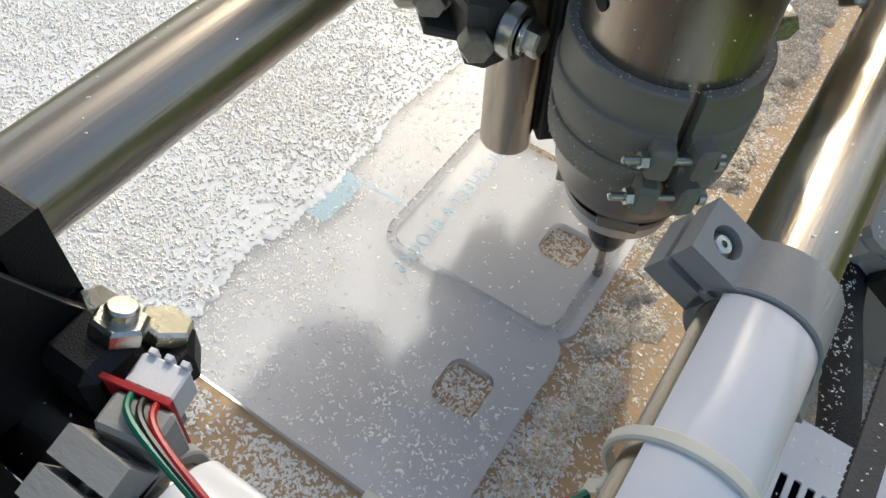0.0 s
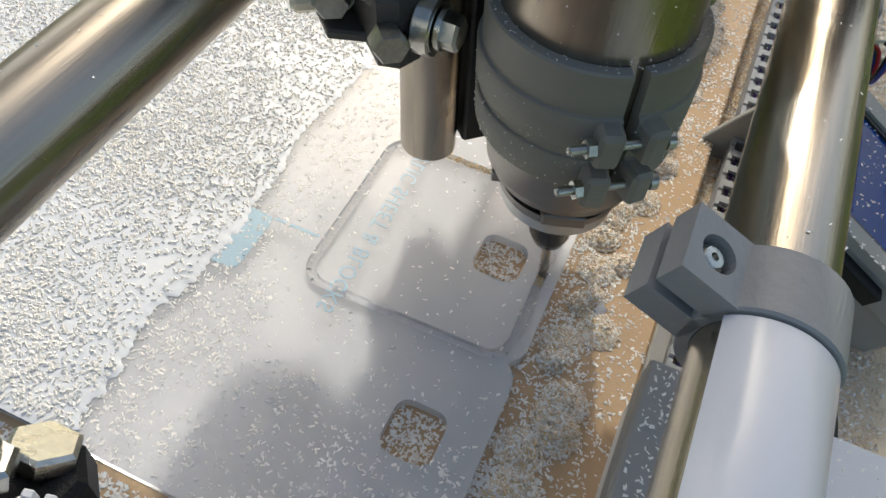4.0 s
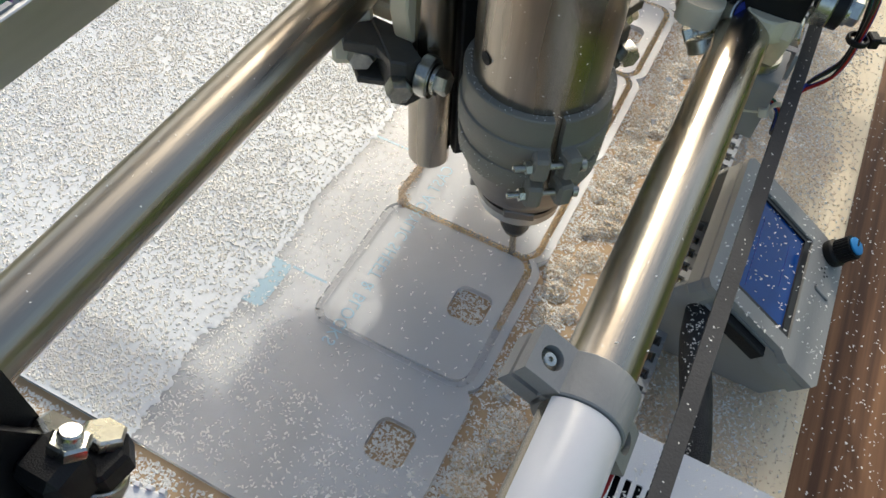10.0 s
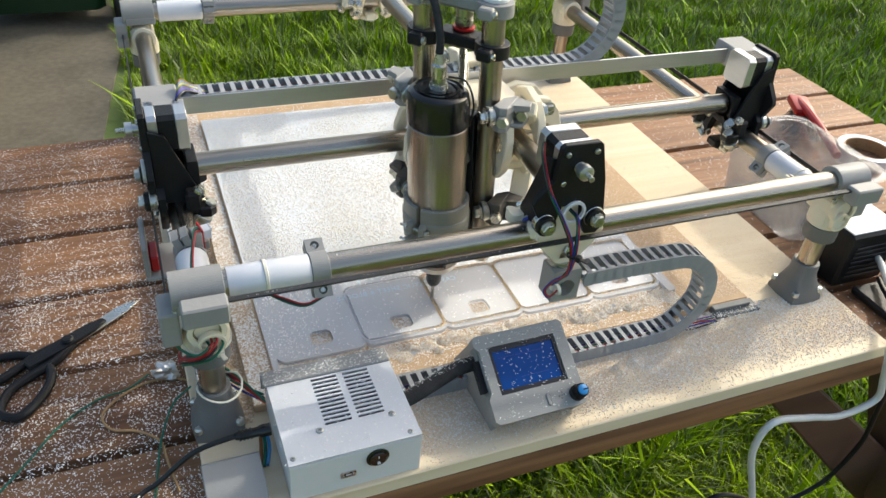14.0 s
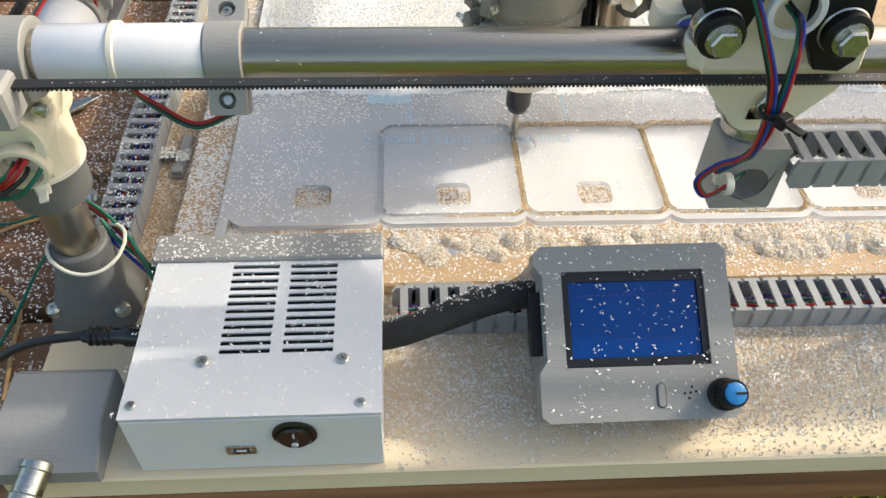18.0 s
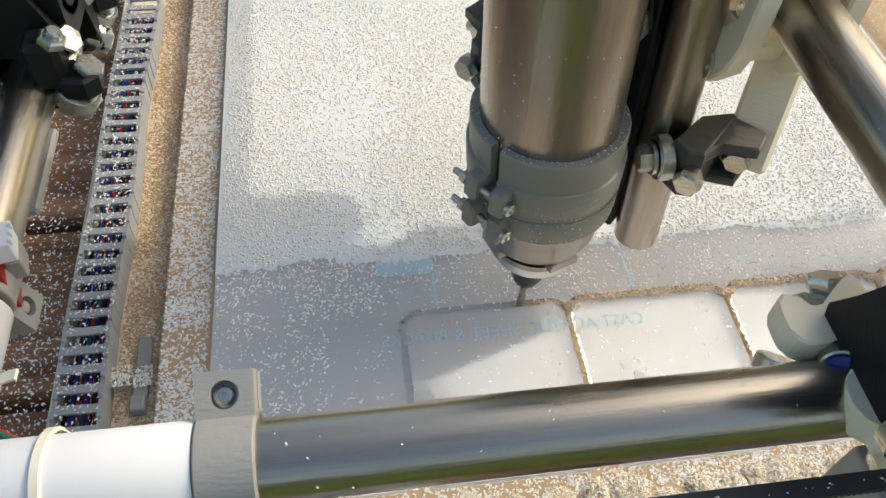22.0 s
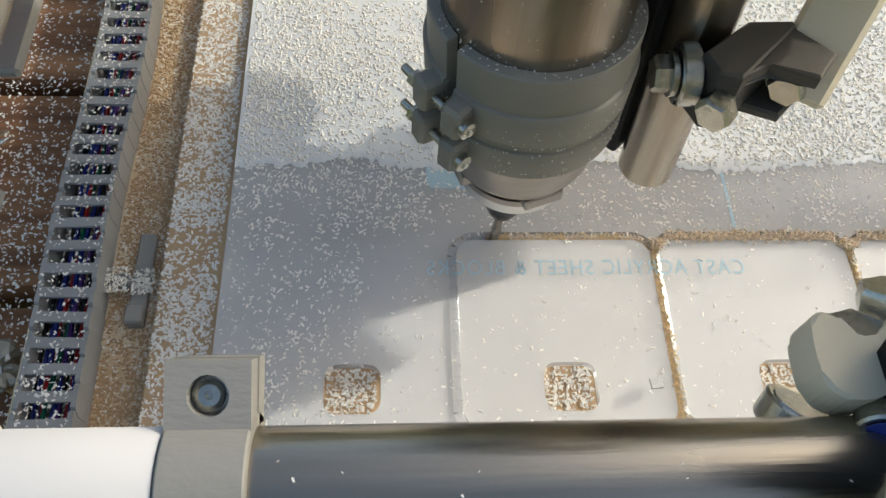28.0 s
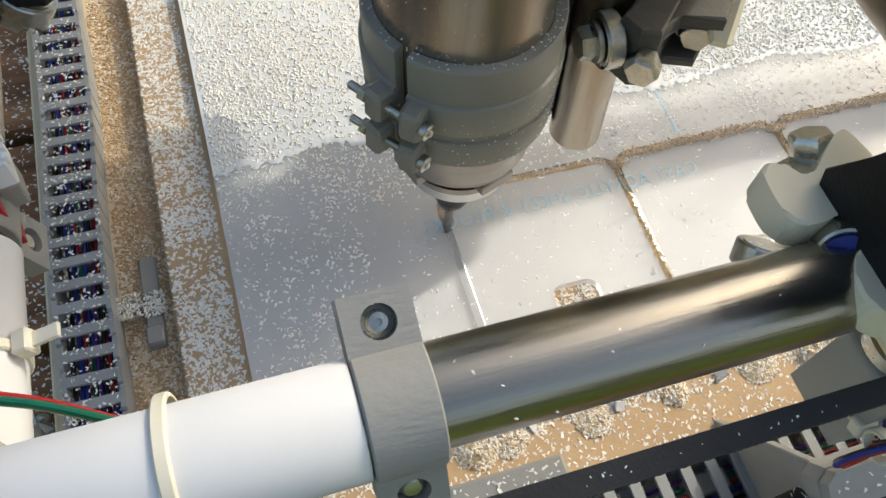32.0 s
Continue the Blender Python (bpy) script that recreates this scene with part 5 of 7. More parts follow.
bm = B()
lathe(bm, [(0, 0.0173), (0.0056, 0.0173), (0.0056, 0.0182), (0.005, 0.0186), (0, 0.0186)], (0.0425, -0.0415, 0), (0.0425, -0.0415, 1), 24)
kc = lpart("knob_cap", bm, KNOBBLUE, "blue cap", knob)
bm = B()
box(bm, (0.0425, -0.0421, 0.0186), (0.0482, -0.0409, 0.0190), 0)
lpart("pointer", bm, BLACK, "", knob)
bm = B()
box(bm, (-0.0556, -0.018, -0.0145), (-0.0488, 0.016, -0.0055), 0.0008)
lpart("card_slot", bm, BLACK, "black card slot block in the side")

# braided sleeve from the box to the display
bm = B()
cord(bm, [(0.0560, -0.150, 0.022), (0.072, -0.1500, 0.026), (0.100, -0.1420, 0.031), (0.128, -0.1330, 0.034), (0.152, -0.1300, 0.034), (0.165, -0.1300, 0.032)], 0.0085, 20, 10)
for v in bm.verts:
    v.co.z = (v.co.z - 0.030) * 0.8 + 0.030
solid("braided_cable", bm, SLEEVE, "black braided cable sleeve between box and display", "cable")


# ---- drag chains ----
def link_mesh(width, pitch, height, material):
    """One open chain link along x, centred, with two cheeks and two cross bars."""
    bm = B()
    w, t = width / 2, 0.0022
    for s in (-1, 1):
        prism(bm, [(-pitch * 0.62, -height / 2), (pitch * 0.42, -height / 2), (pitch * 0.60, -height * 0.2), (pitch * 0.60, height * 0.30), (pitch * 0.40, height / 2), (-pitch * 0.40, height / 2), (-pitch * 0.62, height * 0.25)], -t / 2, t / 2, pose(0, s * (w - t / 2), 0, 90, 0, 0), 0.0)
    for z in (-height / 2 + 0.0009, height / 2 - 0.0009):
        box(bm, (-pitch * 0.20, -w + t * 0.9, z - 0.0009), (pitch * 0.20, w - t * 0.9, z + 0.0009))
    return mesh_of("link", bm, material, smooth=False)


def chain_at(chain, me, poses, width):
    links = []
    for m in poses:
        ob = new("link", me)
        ob.parent = chain
        ob.matrix_local = m
        links.append(ob)
    return links


P_LINK = 0.0121
LINK = link_mesh(0.0255, P_LINK, 0.0175, CHAIN)

# chain along the side edge of the board: lies flat
side_chain = thing("drag_chain", "grey printed drag chain lying along the board's edge", "cable chain", (0, 0, 0), "grey cable chains")
SC_X, SC_Z = -0.1130, Z_BOARD + 0.0090
side_links = chain_at(side_chain, LINK, [pose(SC_X + 0.0012 * math.sin(k * 0.4), -0.062 + P_LINK * k, SC_Z + 0.0003 * (k % 2), 0, 0, 90 + 1.5 * math.sin(k * 0.7)) for k in range(38)], 0.0255)
for k, c in enumerate(("black", "blue", "blue", "red", "green", "blue", "purple", "black", "red", "blue")):
    bm = B()
    x = SC_X - 0.0080 + 0.0018 * k
    cord(bm, [(x + 0.0012 * math.sin(j * 1.7 + k * 2), -0.075 + 0.03 * j, SC_Z - 0.0005 + 0.0015 * math.sin(j * 2.1 + k)) for j in range(16)], 0.0011, 6, 4)
    part("wire", bm, WIRE[c], side_chain, c + " wire inside the chain")

# chain from the front truck, in a loop down to the board
front_chain = thing("drag_chain", "grey printed drag chain looping from truck to board", "cable chain", (0, 0, 0), "grey cable chains")
FC_Y, FC_Z, FC_R, FC_X = -0.1085, Z_BOARD + 0.0090, 0.0575, 0.070
N_FRONT = 52


def front_chain_pose(i, tx):
    """The pose of link i when the long beam stands at tx."""
    xe = tx + OFFX + 0.021
    L = P_LINK * N_FRONT
    xc = (L - math.pi * FC_R + FC_X + xe) / 2
    s = P_LINK * (i + 0.5)
    a = xc - FC_X
    if s < a:
        return pose(FC_X + s, FC_Y, FC_Z)
    if s < a + math.pi * FC_R:
        b = (s - a) / FC_R
        return pose(xc + FC_R * math.sin(b), FC_Y, FC_Z + FC_R * (1 - math.cos(b)), 0, -math.degrees(b), 0)
    d = s - a - math.pi * FC_R
    sag = 0.003 * math.sin(min(1, d / 0.16) * math.pi)
    return pose(xc - d, FC_Y, FC_Z + 2 * FC_R + sag, 0, -180, 0)


front_links = chain_at(front_chain, LINK, [front_chain_pose(i, cutter(13)[0]) for i in range(N_FRONT)], 0.0255)

for k, c in enumerate(("black", "blue", "red", "green", "purple")):
    bm = B()
    cord(bm, [(0.072 + 0.03 * j, FC_Y - 0.006 + 0.003 * k + 0.001 * math.sin(j * 1.9 + k), FC_Z - 0.003 + 0.001 * math.sin(j * 2.3 + k * 2)) for j in range(15)], 0.0010, 6, 4)
    part("wire", bm, WIRE[c], front_chain, c + " wire inside the chain")

# chain on the angle bar behind the cross beam, rising in a loop to the Z top
back_chain = thing("drag_chain", "grey printed drag chain lying on the angle bar", "cable chain", (0, 0, 0), "grey cable chains")
bl = []
for k in range(29):
    bl.append(pose(-0.085 + P_LINK * k, BAR_Y + 0.0150, BAR_Z + 0.0020))
bx, bz, br = -0.085 + P_LINK * 29, BAR_Z + 0.0020, 0.062
for k in range(26):
    b = P_LINK * (k + 0.2) / br
    if b < math.pi:
        bl.append(pose(bx + br * math.sin(b) + 0.11, BAR_Y + 0.0150, bz + br * (1 - math.cos(b)), 0, -math.degrees(b), 0))
for k in range(10):
    bl.append(pose(bx + 0.003 + P_LINK * k, BAR_Y + 0.0150, BAR_Z + 0.0020))
chain_at(back_chain, LINK, bl, 0.0255)
for k, c in enumerate(("black", "blue", "purple", "green", "yellow", "lblue", "brown")):
    bm = B()
    x0, y0 = RX0 + 0.012, BAR_Y + 0.006 + 0.0028 * k
    cord(bm, [(x0 + 0.001 * k, y0 - 0.034, BAR_Z - 0.012), (x0 - 0.002 + 0.001 * k, y0 - 0.026, BAR_Z + 0.010 + 0.001 * k), (x0 + 0.008, y0 - 0.012, BAR_Z + 0.019 + 0.001 * k), (x0 + 0.022, y0, BAR_Z + 0.012), (x0 + 0.05, y0 + 0.001, BAR_Z + 0.002), (x0 + 0.12, y0, BAR_Z + 0.003), (x0 + 0.20, y0 - 0.001, BAR_Z + 0.002)], 0.0013, 8, 8)
    part("wire", bm, WIRE[c], back_chain, c + " wire bending into the chain")

# little grey brackets beside the chains
for x, y, w, d, h in ((0.098, -0.0920, 0.044, 0.008, 0.012), (0.135, -0.106, 0.02, 0.01, 0.01)):
    bm = B()
    box(bm, (x - w / 2, y - d / 2, Z_BOARD), (x + w / 2, y + d / 2, Z_BOARD + h), 0.001)
    solid("grey_stop", bm, GREY, "small grey printed block screwed to the board", "block", "printed stops")
bm = B()
box(bm, (-0.0895, 0.0240, Z_BOARD), (-0.0815, 0.0730, Z_BOARD + 0.0042), 0.0008)
box(bm, (-0.1000, 0.0440, Z_BOARD), (-0.0896, 0.0500, Z_BOARD + 0.0070), 0.0010)
box(bm, (-0.0895, 0.0240, Z_BOARD + 0.0043), (-0.0815, 0.0330, Z_BOARD + 0.0080), 0.0008)
solid("chain_bracket", bm, GREY, "grey printed bracket screwed beside the chain, chips on it", "bracket")
bm = B()
box(bm, (0.500, -0.106, Z_BOARD), (0.568, -0.084, Z_BOARD + 0.004), 0.0008)
box(bm, (0.500, -0.098, Z_BOARD + 0.0041), (0.556, -0.0885, Z_BOARD + 0.010), 0.0008)
solid("corner_bracket", bm, DGREY, "grey printed bracket with brass inserts, dusty", "bracket")


# ---- wires on the moving front truck ----
def loom(parent, base, cols, r, spread, label="wire"):
    for k, c in enumerate(cols):
        bm = B()
        a = 2 * math.pi * k / len(cols)
        cord(bm, [(p[0] + spread * math.cos(a + j * 0.5), p[1] + spread * 0.6 * math.sin(a), p[2] + spread * math.sin(a + j * 0.5)) for j, p in enumerate(base)], r, 8, 8)
        part("wire", bm, WIRE[c], parent, c + " " + label)


X, Y = OFFX - 0.012, RY0
loom(ybeam, [(X - 0.022, Y + 0.004, 0.262), (X - 0.030, Y - 0.012, 0.256), (X - 0.030, Y - 0.034, 0.232), (X - 0.016, Y - 0.044, 0.202), (X - 0.004, Y - 0.050, 0.172), (X - 0.002, Y - 0.050, 0.142), (X - 0.002, Y - 0.040, 0.126), (X - 0.008, Y - 0.036, 0.116)], ("red", "black", "green", "blue"), 0.00085, 0.0013)
loom(ybeam, [(X + 0.002, Y - 0.026, 0.201), (X + 0.003, Y - 0.040, 0.198), (X + 0.002, Y - 0.048, 0.176), (X, Y - 0.050, 0.150), (X + 0.000, Y - 0.041, 0.130), (X - 0.010, Y - 0.038, 0.122), (X - 0.017, Y - 0.037, 0.111), (X - 0.010, Y - 0.037, 0.101), (X + 0.001, Y - 0.035, 0.107), (X + 0.011, Y - 0.026, 0.106)], ("blue", "black", "green", "red"), 0.00085, 0.0013)
bm = B()
ring_tie(bm, "z", -60, (X - 0.002, Y - 0.050, 0.163), 0.0042, 0.003)
part("cable_tie", bm, BLACK, ybeam, "black cable tie")
bm = B()
ring_tie(bm, "x", -20, (X - 0.001, Y - 0.0360, 0.108), 0.0046, 0.004)
part("cable_tie", bm, NYLON, ybeam, "cream cable tie")
# dark loom up to the Z top and spindle lead
bm = B()
cord(bm, [(DX - 0.0080, DY + 0.0073, 0.305), (DX - 0.007, DY + 0.012, 0.325), (DX - 0.008, DY + 0.032, 0.354), (DX - 0.012, DY + 0.055, 0.370), (DX + 0.002, DY + 0.085, 0.372)], 0.0042, 12, 8)
part("spindle_lead", bm, SLEEVE, gantry, "black spindle cable")
bm = B()
cord(bm, [(DX + 0.002, DY + 0.003, 0.285), (DX + 0.020, DY - 0.002, 0.280), (DX + 0.032, DY - 0.001, 0.252), (DX + 0.033, DY + 0.008, 0.212), (DX + 0.040, DY + 0.010, 0.180)], 0.0011, 8, 8)
part("thin_lead", bm, WIRE["black"], gantry)

# ---- wires round the corner post ----
wl = thing("corner_wiring", "red, green and black wires tied round the corner post", "wires", (0, 0, 0))
x, y = RX0, RY0
runs = [
    ("red", [(x + 0.002, y - 0.016, 0.115), (x + 0.002, y - 0.028, 0.117), (x - 0.010, y - 0.030, 0.106), (x - 0.024, y - 0.020, 0.098), (x - 0.026, y - 0.002, 0.090), (x - 0.018, y + 0.018, 0.070), (x + 0.004, y + 0.022, 0.045), (x + 0.024, y + 0.010, 0.024), (x + 0.046, y - 0.020, 0.018)]),
    ("red", [(x + 0.006, y - 0.016, 0.118), (x + 0.007, y - 0.027, 0.119), (x - 0.004, y - 0.031, 0.108), (x - 0.022, y - 0.022, 0.095), (x - 0.027, y - 0.004, 0.083), (x - 0.014, y + 0.020, 0.062), (x + 0.012, y + 0.020, 0.040), (x + 0.046, y - 0.018, 0.016)]),
    ("black", [(x + 0.004, y - 0.016, 0.112), (x + 0.005, y - 0.029, 0.112), (x - 0.008, y - 0.032, 0.104), (x - 0.025, y - 0.018, 0.092), (x - 0.024, y + 0.004, 0.075), (x - 0.006, y + 0.024, 0.05), (x + 0.020, y + 0.014, 0.03), (x + 0.046, y - 0.016, 0.02)]),
    ("green", [(x - 0.002, y - 0.016, 0.114), (x - 0.001, y - 0.029, 0.115), (x - 0.013, y - 0.030, 0.109), (x - 0.027, y - 0.016, 0.112), (x - 0.030, y - 0.006, 0.130), (x - 0.024, y + 0.012, 0.150), (x - 0.004, y + 0.034, 0.150), (x + 0.022, y + 0.028, 0.152), (x + 0.050, y + 0.014, 0.150)]),
    ("green", [(x + 0.010, y - 0.015, 0.114), (x + 0.012, y - 0.026, 0.113), (x + 0.000, y - 0.032, 0.103), (x - 0.020, y - 0.024, 0.094), (x - 0.024, y - 0.002, 0.075), (x - 0.004, y + 0.022, 0.055), (x + 0.022, y + 0.012, 0.034), (x + 0.046, y - 0.022, 0.022)]),
    ("red", [(x - 0.028, y - 0.004, 0.128), (x - 0.022, y + 0.014, 0.148), (x - 0.002, y + 0.036, 0.147), (x + 0.022, y + 0.030, 0.149), (x + 0.050, y + 0.015, 0.147)]),
    ("blue", [(x + 0.012, y + 0.012, 0.030), (x + 0.024, y + 0.004, 0.020), (x + 0.046, y - 0.014, 0.014)]),
    ("green", [(x + 0.010, y + 0.016, 0.040), (x + 0.020, y + 0.008, 0.028), (x + 0.046, y - 0.012, 0.022)]),
    ("brown", [(x + 0.036, y - 0.038, -0.004), (x + 0.034, y - 0.052, -0.010), (x + 0.030, y - 0.072, -0.012)]),
    ("green", [(x + 0.039, y - 0.038, -0.004), (x + 0.038, y - 0.052, -0.010), (x + 0.033, y - 0.072, -0.012)]),
    ("lblue", [(x + 0.042, y - 0.038, -0.004), (x + 0.042, y - 0.052, -0.010), (x + 0.036, y - 0.072, -0.012)]),
]
for c, pts in runs:
    bm = B()
    cord(bm, pts, 0.0012 if pts[0][2] > 0 else 0.0018, 8, 8)
    part("wire", bm, WIRE[c], wl, c + " wire")
bm = B()
cord(bm, [(x + 0.0215 * math.cos(a) + 0.006, y + 0.020 * math.sin(a) - 0.002, 0.036 + 0.003 * math.sin(a * 2 + 1)) for a in np.linspace(0, 2 * math.pi, 14)], 0.0011, 6, 4)
part("cable_tie", bm, NYLON, wl, "large cream cable tie hanging loose round the post")
bm = B()
ring_tie(bm, "z", -70, (x, y, 0.1005), 0.0217, 0.0035)
part("cable_tie", bm, NYLON, wl, "cream cable tie")

# power lead and socket box
jack = thing("power_lead", "black power lead with moulded plug", "cable", (0, 0, 0))
bm = B()
cord(bm, [(-0.300, -0.260, Z_TABLE + 0.006), (-0.235, -0.190, Z_TABLE + 0.006), (-0.195, -0.150, Z_TABLE + 0.009), (-0.175, -0.143, -0.018), (-0.140, -0.138, 0.006), (-0.105, -0.139, 0.016), (-0.088, -0.140, 0.017)], 0.0026, 10, 8)
part("lead", bm, WIRE["black"], jack)
bm = B()
lathe(bm, [(0, 0), (0.0035, 0), (0.0045, 0.006), (0.0048, 0.022), (0.0062, 0.024), (0.0062, 0.034), (0, 0.034)], (-0.1010, -0.1395, 0.0165), (-0.060, -0.141, 0.0175), 18)
for k in range(4):
    lathe(bm, [(0.0048, 0), (0.0056, 0.0006), (0.0056, 0.0018), (0.0048, 0.0024)], (-0.0975 + 0.0035 * k, -0.1396, 0.0166), (-0.06, -0.141, 0.0175), 16)
part("plug", bm, BLACKGLOSS, jack, "black moulded barrel plug")
bm = B()
lathe(bm, [(0, 0), (0.005, 0.001), (0.0068, 0.006), (0.0068, 0.030), (0.005, 0.036), (0, 0.036)], (-0.193, -0.149, Z_TABLE + 0.0095), (-0.225, -0.180, Z_TABLE + 0.0075), 18)
part("coupler", bm, BLACKGLOSS, jack, "black ribbed coupler")
sbox = thing("socket_box", "grey printed socket box with a silver round connector", "box", (0, 0, 0))
bm = B()
prism(bm, [(-0.2105, -0.0145), (-0.154, -0.0145), (-0.154, 0.0055), (-0.158, 0.0085), (-0.188, 0.0085), (-0.2105, -0.004)], -0.136, -0.082, Matrix(((0, 0, 1, 0), (1, 0, 0, 0), (0, 1, 0, 0), (0, 0, 0, 1))), 0.001)
part("case", bm, GREY, sbox)
bm = B()
lathe(bm, [(0, 0), (0.0085, 0), (0.0085, 0.004), (0.0075, 0.0045), (0.0075, 0.016), (0.0085, 0.017), (0.0085, 0.024), (0.006, 0.026), (0.0055, 0.042), (0, 0.042)], (-0.112, -0.205, -0.003), (-0.118, -0.232, -0.010), 24)
part("connector", bm, ZINC, sbox, "silver knurled connector")

# ---- loose things on the table ----
ZT = Z_TABLE
sc = thing("scissors", "black-handled kitchen scissors with dusty steel blades", "scissors", (-0.252, 0.086, ZT))
sc.rotation_euler = (0, 0, radians(37))
for s, blade in ((1, 0), (-1, 1)):
    bm = B()
    prism(bm, [(0.0, -0.007 * 1), (0.075, -0.004), (0.098, 0.000), (0.075, 0.006), (0.0, 0.008)] if s > 0 else [(0.0, -0.008), (0.075, -0.006), (0.098, 0.000), (0.075, 0.004), (0.0, 0.007)], 0.003 + 0.003 * blade, 0.0055 + 0.003 * blade, Matrix.Rotation(radians(s * 2.5), 4, "Z"), 0.0006)
    bl_ = part("blade", bm, ZINC, sc, "dusty steel blade")
    bm = B()
    hx = [(0.012, 0.0), (-0.010, -s * 0.008), (-0.034, -s * 0.012), (-0.055, -s * 0.010), (-0.082, -s * 0.012), (-0.104, -s * 0.030), (-0.096, -s * 0.050), (-0.066, -s * 0.044), (-0.045, -s * 0.030), (-0.034, -s * 0.012)]
    cord(bm, [(px, py, 0.006) for px, py in hx], 0.0052, 10, 6)
    prism(bm, [(-0.050, -0.006), (-0.010, -0.0085), (0.030, -0.0080), (0.048, -0.0030), (0.048, 0.0030), (0.030, 0.0080), (-0.010, 0.0085), (-0.050, 0.006)], 0.0035 + 0.004 * blade, 0.0090 + 0.003 * blade, Matrix.Rotation(radians(s * 2.5), 4, "Z"), 0.0012)
    part("handle", bm, BLACK, sc, "black plastic handle and shank")
bm = B()
lathe(bm, [(0, 0), (0.007, 0), (0.007, 0.002), (0.005, 0.004), (0, 0.004)], (0, 0, 0.0118), (0, 0, 1), 20)
part("pivot", bm, BLACK, sc)

bm = B()
cord(bm, [(-0.128, -0.010, ZT + 0.004), (-0.150, 0.004, ZT + 0.002), (-0.176, 0.004, ZT + 0.002), (-0.203, -0.008, ZT + 0.002), (-0.222, -0.030, ZT + 0.002), (-0.214, -0.052, ZT + 0.002), (-0.190, -0.062, ZT + 0.002), (-0.170, -0.082, ZT + 0.003), (-0.165, -0.110, ZT + 0.003), (-0.158, -0.150, ZT + 0.003)], 0.0014, 8, 10)
solid("jute_string", bm, JUTE, "loose loop of brown jute string on the planks", "string")
gw = thing("green_wire", "thin green wire lying in a curve on the planks", "wire", (0, 0, 0))
bm = B()
cord(bm, [(-0.330, -0.120, ZT + 0.002), (-0.290, -0.070, ZT + 0.003), (-0.262, -0.032, ZT + 0.002), (-0.225, -0.006, ZT + 0.002), (-0.196, 0.000, ZT + 0.002), (-0.172, 0.016, ZT + 0.003)], 0.0010, 8, 10)
part("wire", bm, WIRE["green"], gw)
bm = B()
cord(bm, [(-0.132, -0.055, 0.010), (-0.152, -0.062, -0.004), (-0.168, -0.085, -0.026), (-0.176, -0.125, ZT + 0.002), (-0.184, -0.180, ZT + 0.002), (-0.186, -0.24, ZT + 0.002)], 0.0011, 8, 10)
part("wire", bm, WIRE["green"], gw)
# crumpled foil scrap
bm = B()
bmesh.ops.create_icosphere(bm, subdivisions=3, radius=0.011)
for v in bm.verts:
    k = 1 + 0.8 * noise.noise(v.co * 130) + 0.5 * noise.noise(v.co * 320)
    v.co = Vector((v.co.x * k * 1.15, v.co.y * k * 0.9, max(0, v.co.z * k * 0.9 + 0.007)))
bmesh.ops.transform(bm, matrix=Matrix.Translation((-0.152, 0.010, ZT)), verts=bm.verts[:])
solid("foil_scrap", bm, ALU, "crumpled scrap of silver foil on the planks", "scrap", smooth=False)

# ---- things beyond the far rail ----
def tub(at, size, taper, wall, name, label, turn=0):
    t_ = thing(name, label, "tub", at)
    t_.rotation_euler = (0, 0, radians(turn))
    w, d, h = size
    bm = B()
    n = 24
    lo, hi = rrect(-w / 2 * taper, -d / 2 * taper, w / 2 * taper, d / 2 * taper, 0.02, 5), rrect(-w / 2, -d / 2, w / 2, d / 2, 0.025, 5)
    lo2, hi2 = [(x * 0.975, y * 0.975) for x, y in lo], [(x * 0.975, y * 0.975) for x, y in hi]
    rows = [[bm.verts.new((x, y, z)) for x, y in pts] for pts, z in ((lo, 0), (hi, h), (hi2, h), (lo2, wall))]
    for a, b in zip(rows, rows[1:]):
        for k in range(len(a)):
            bm.faces.new((a[k], a[(k + 1) % len(a)], b[(k + 1) % len(a)], b[k]))
    bm.faces.new(rows[0][::-1])
    bm.faces.new(rows[3])
    part("shell", bm, CLEARBOX, t_)
    bm = B()
    ring_plate(bm, rrect(-w / 2 - 0.006, -d / 2 - 0.006, w / 2 + 0.006, d / 2 + 0.006, 0.03, 5), [(x * 0.985, y * 0.985) for x, y in rrect(-w / 2, -d / 2, w / 2, d / 2, 0.025, 5)], h + 0.0002, h + 0.005)
    part("rim", bm, CLEARBOX, t_)
    return t_


tub((0.795, 0.105, ZT), (0.14, 0.195, 0.105), 0.86, 0.003, "clear_tub", "clear plastic tub, chips stuck to its side", 0)
tub((1.088, -0.055, ZT), (0.16, 0.21, 0.095), 0.86, 0.003, "clear_tub", "open clear plastic tub holding metal clips", 0)
bm = B()
random.seed(5)
for k in range(14):
    p = Vector((random.uniform(1.04, 1.13), random.uniform(-0.12, 0.01), ZT + 0.006 + 0.003 * (k % 3)))
    a = random.uniform(0, 3.1)
    cord(bm, [p, p + Vector((0.012 * math.cos(a), 0.012 * math.sin(a), 0.004)), p + Vector((0.026 * math.cos(a + 0.4), 0.026 * math.sin(a + 0.4), 0))], 0.0018, 6, 4)
solid("metal_clips", bm, ZINC, "loose metal clips in the clear tub", "clips")
vfd = thing("spindle_drive", "black spindle drive box with white top panel and vents", "electronics box", (0.772, -0.005, ZT))
bm = B()
box(bm, (-0.050, -0.075, 0), (0.040, -0.002, 0.086), 0.004)
part("case", bm, BLACK, vfd, "black plastic case")
bm = B()
box(bm, (-0.048, -0.072, 0.0863), (0.038, -0.005, 0.0885), 0.001)
part("top_panel", bm, WHITE, vfd, "pale top panel")
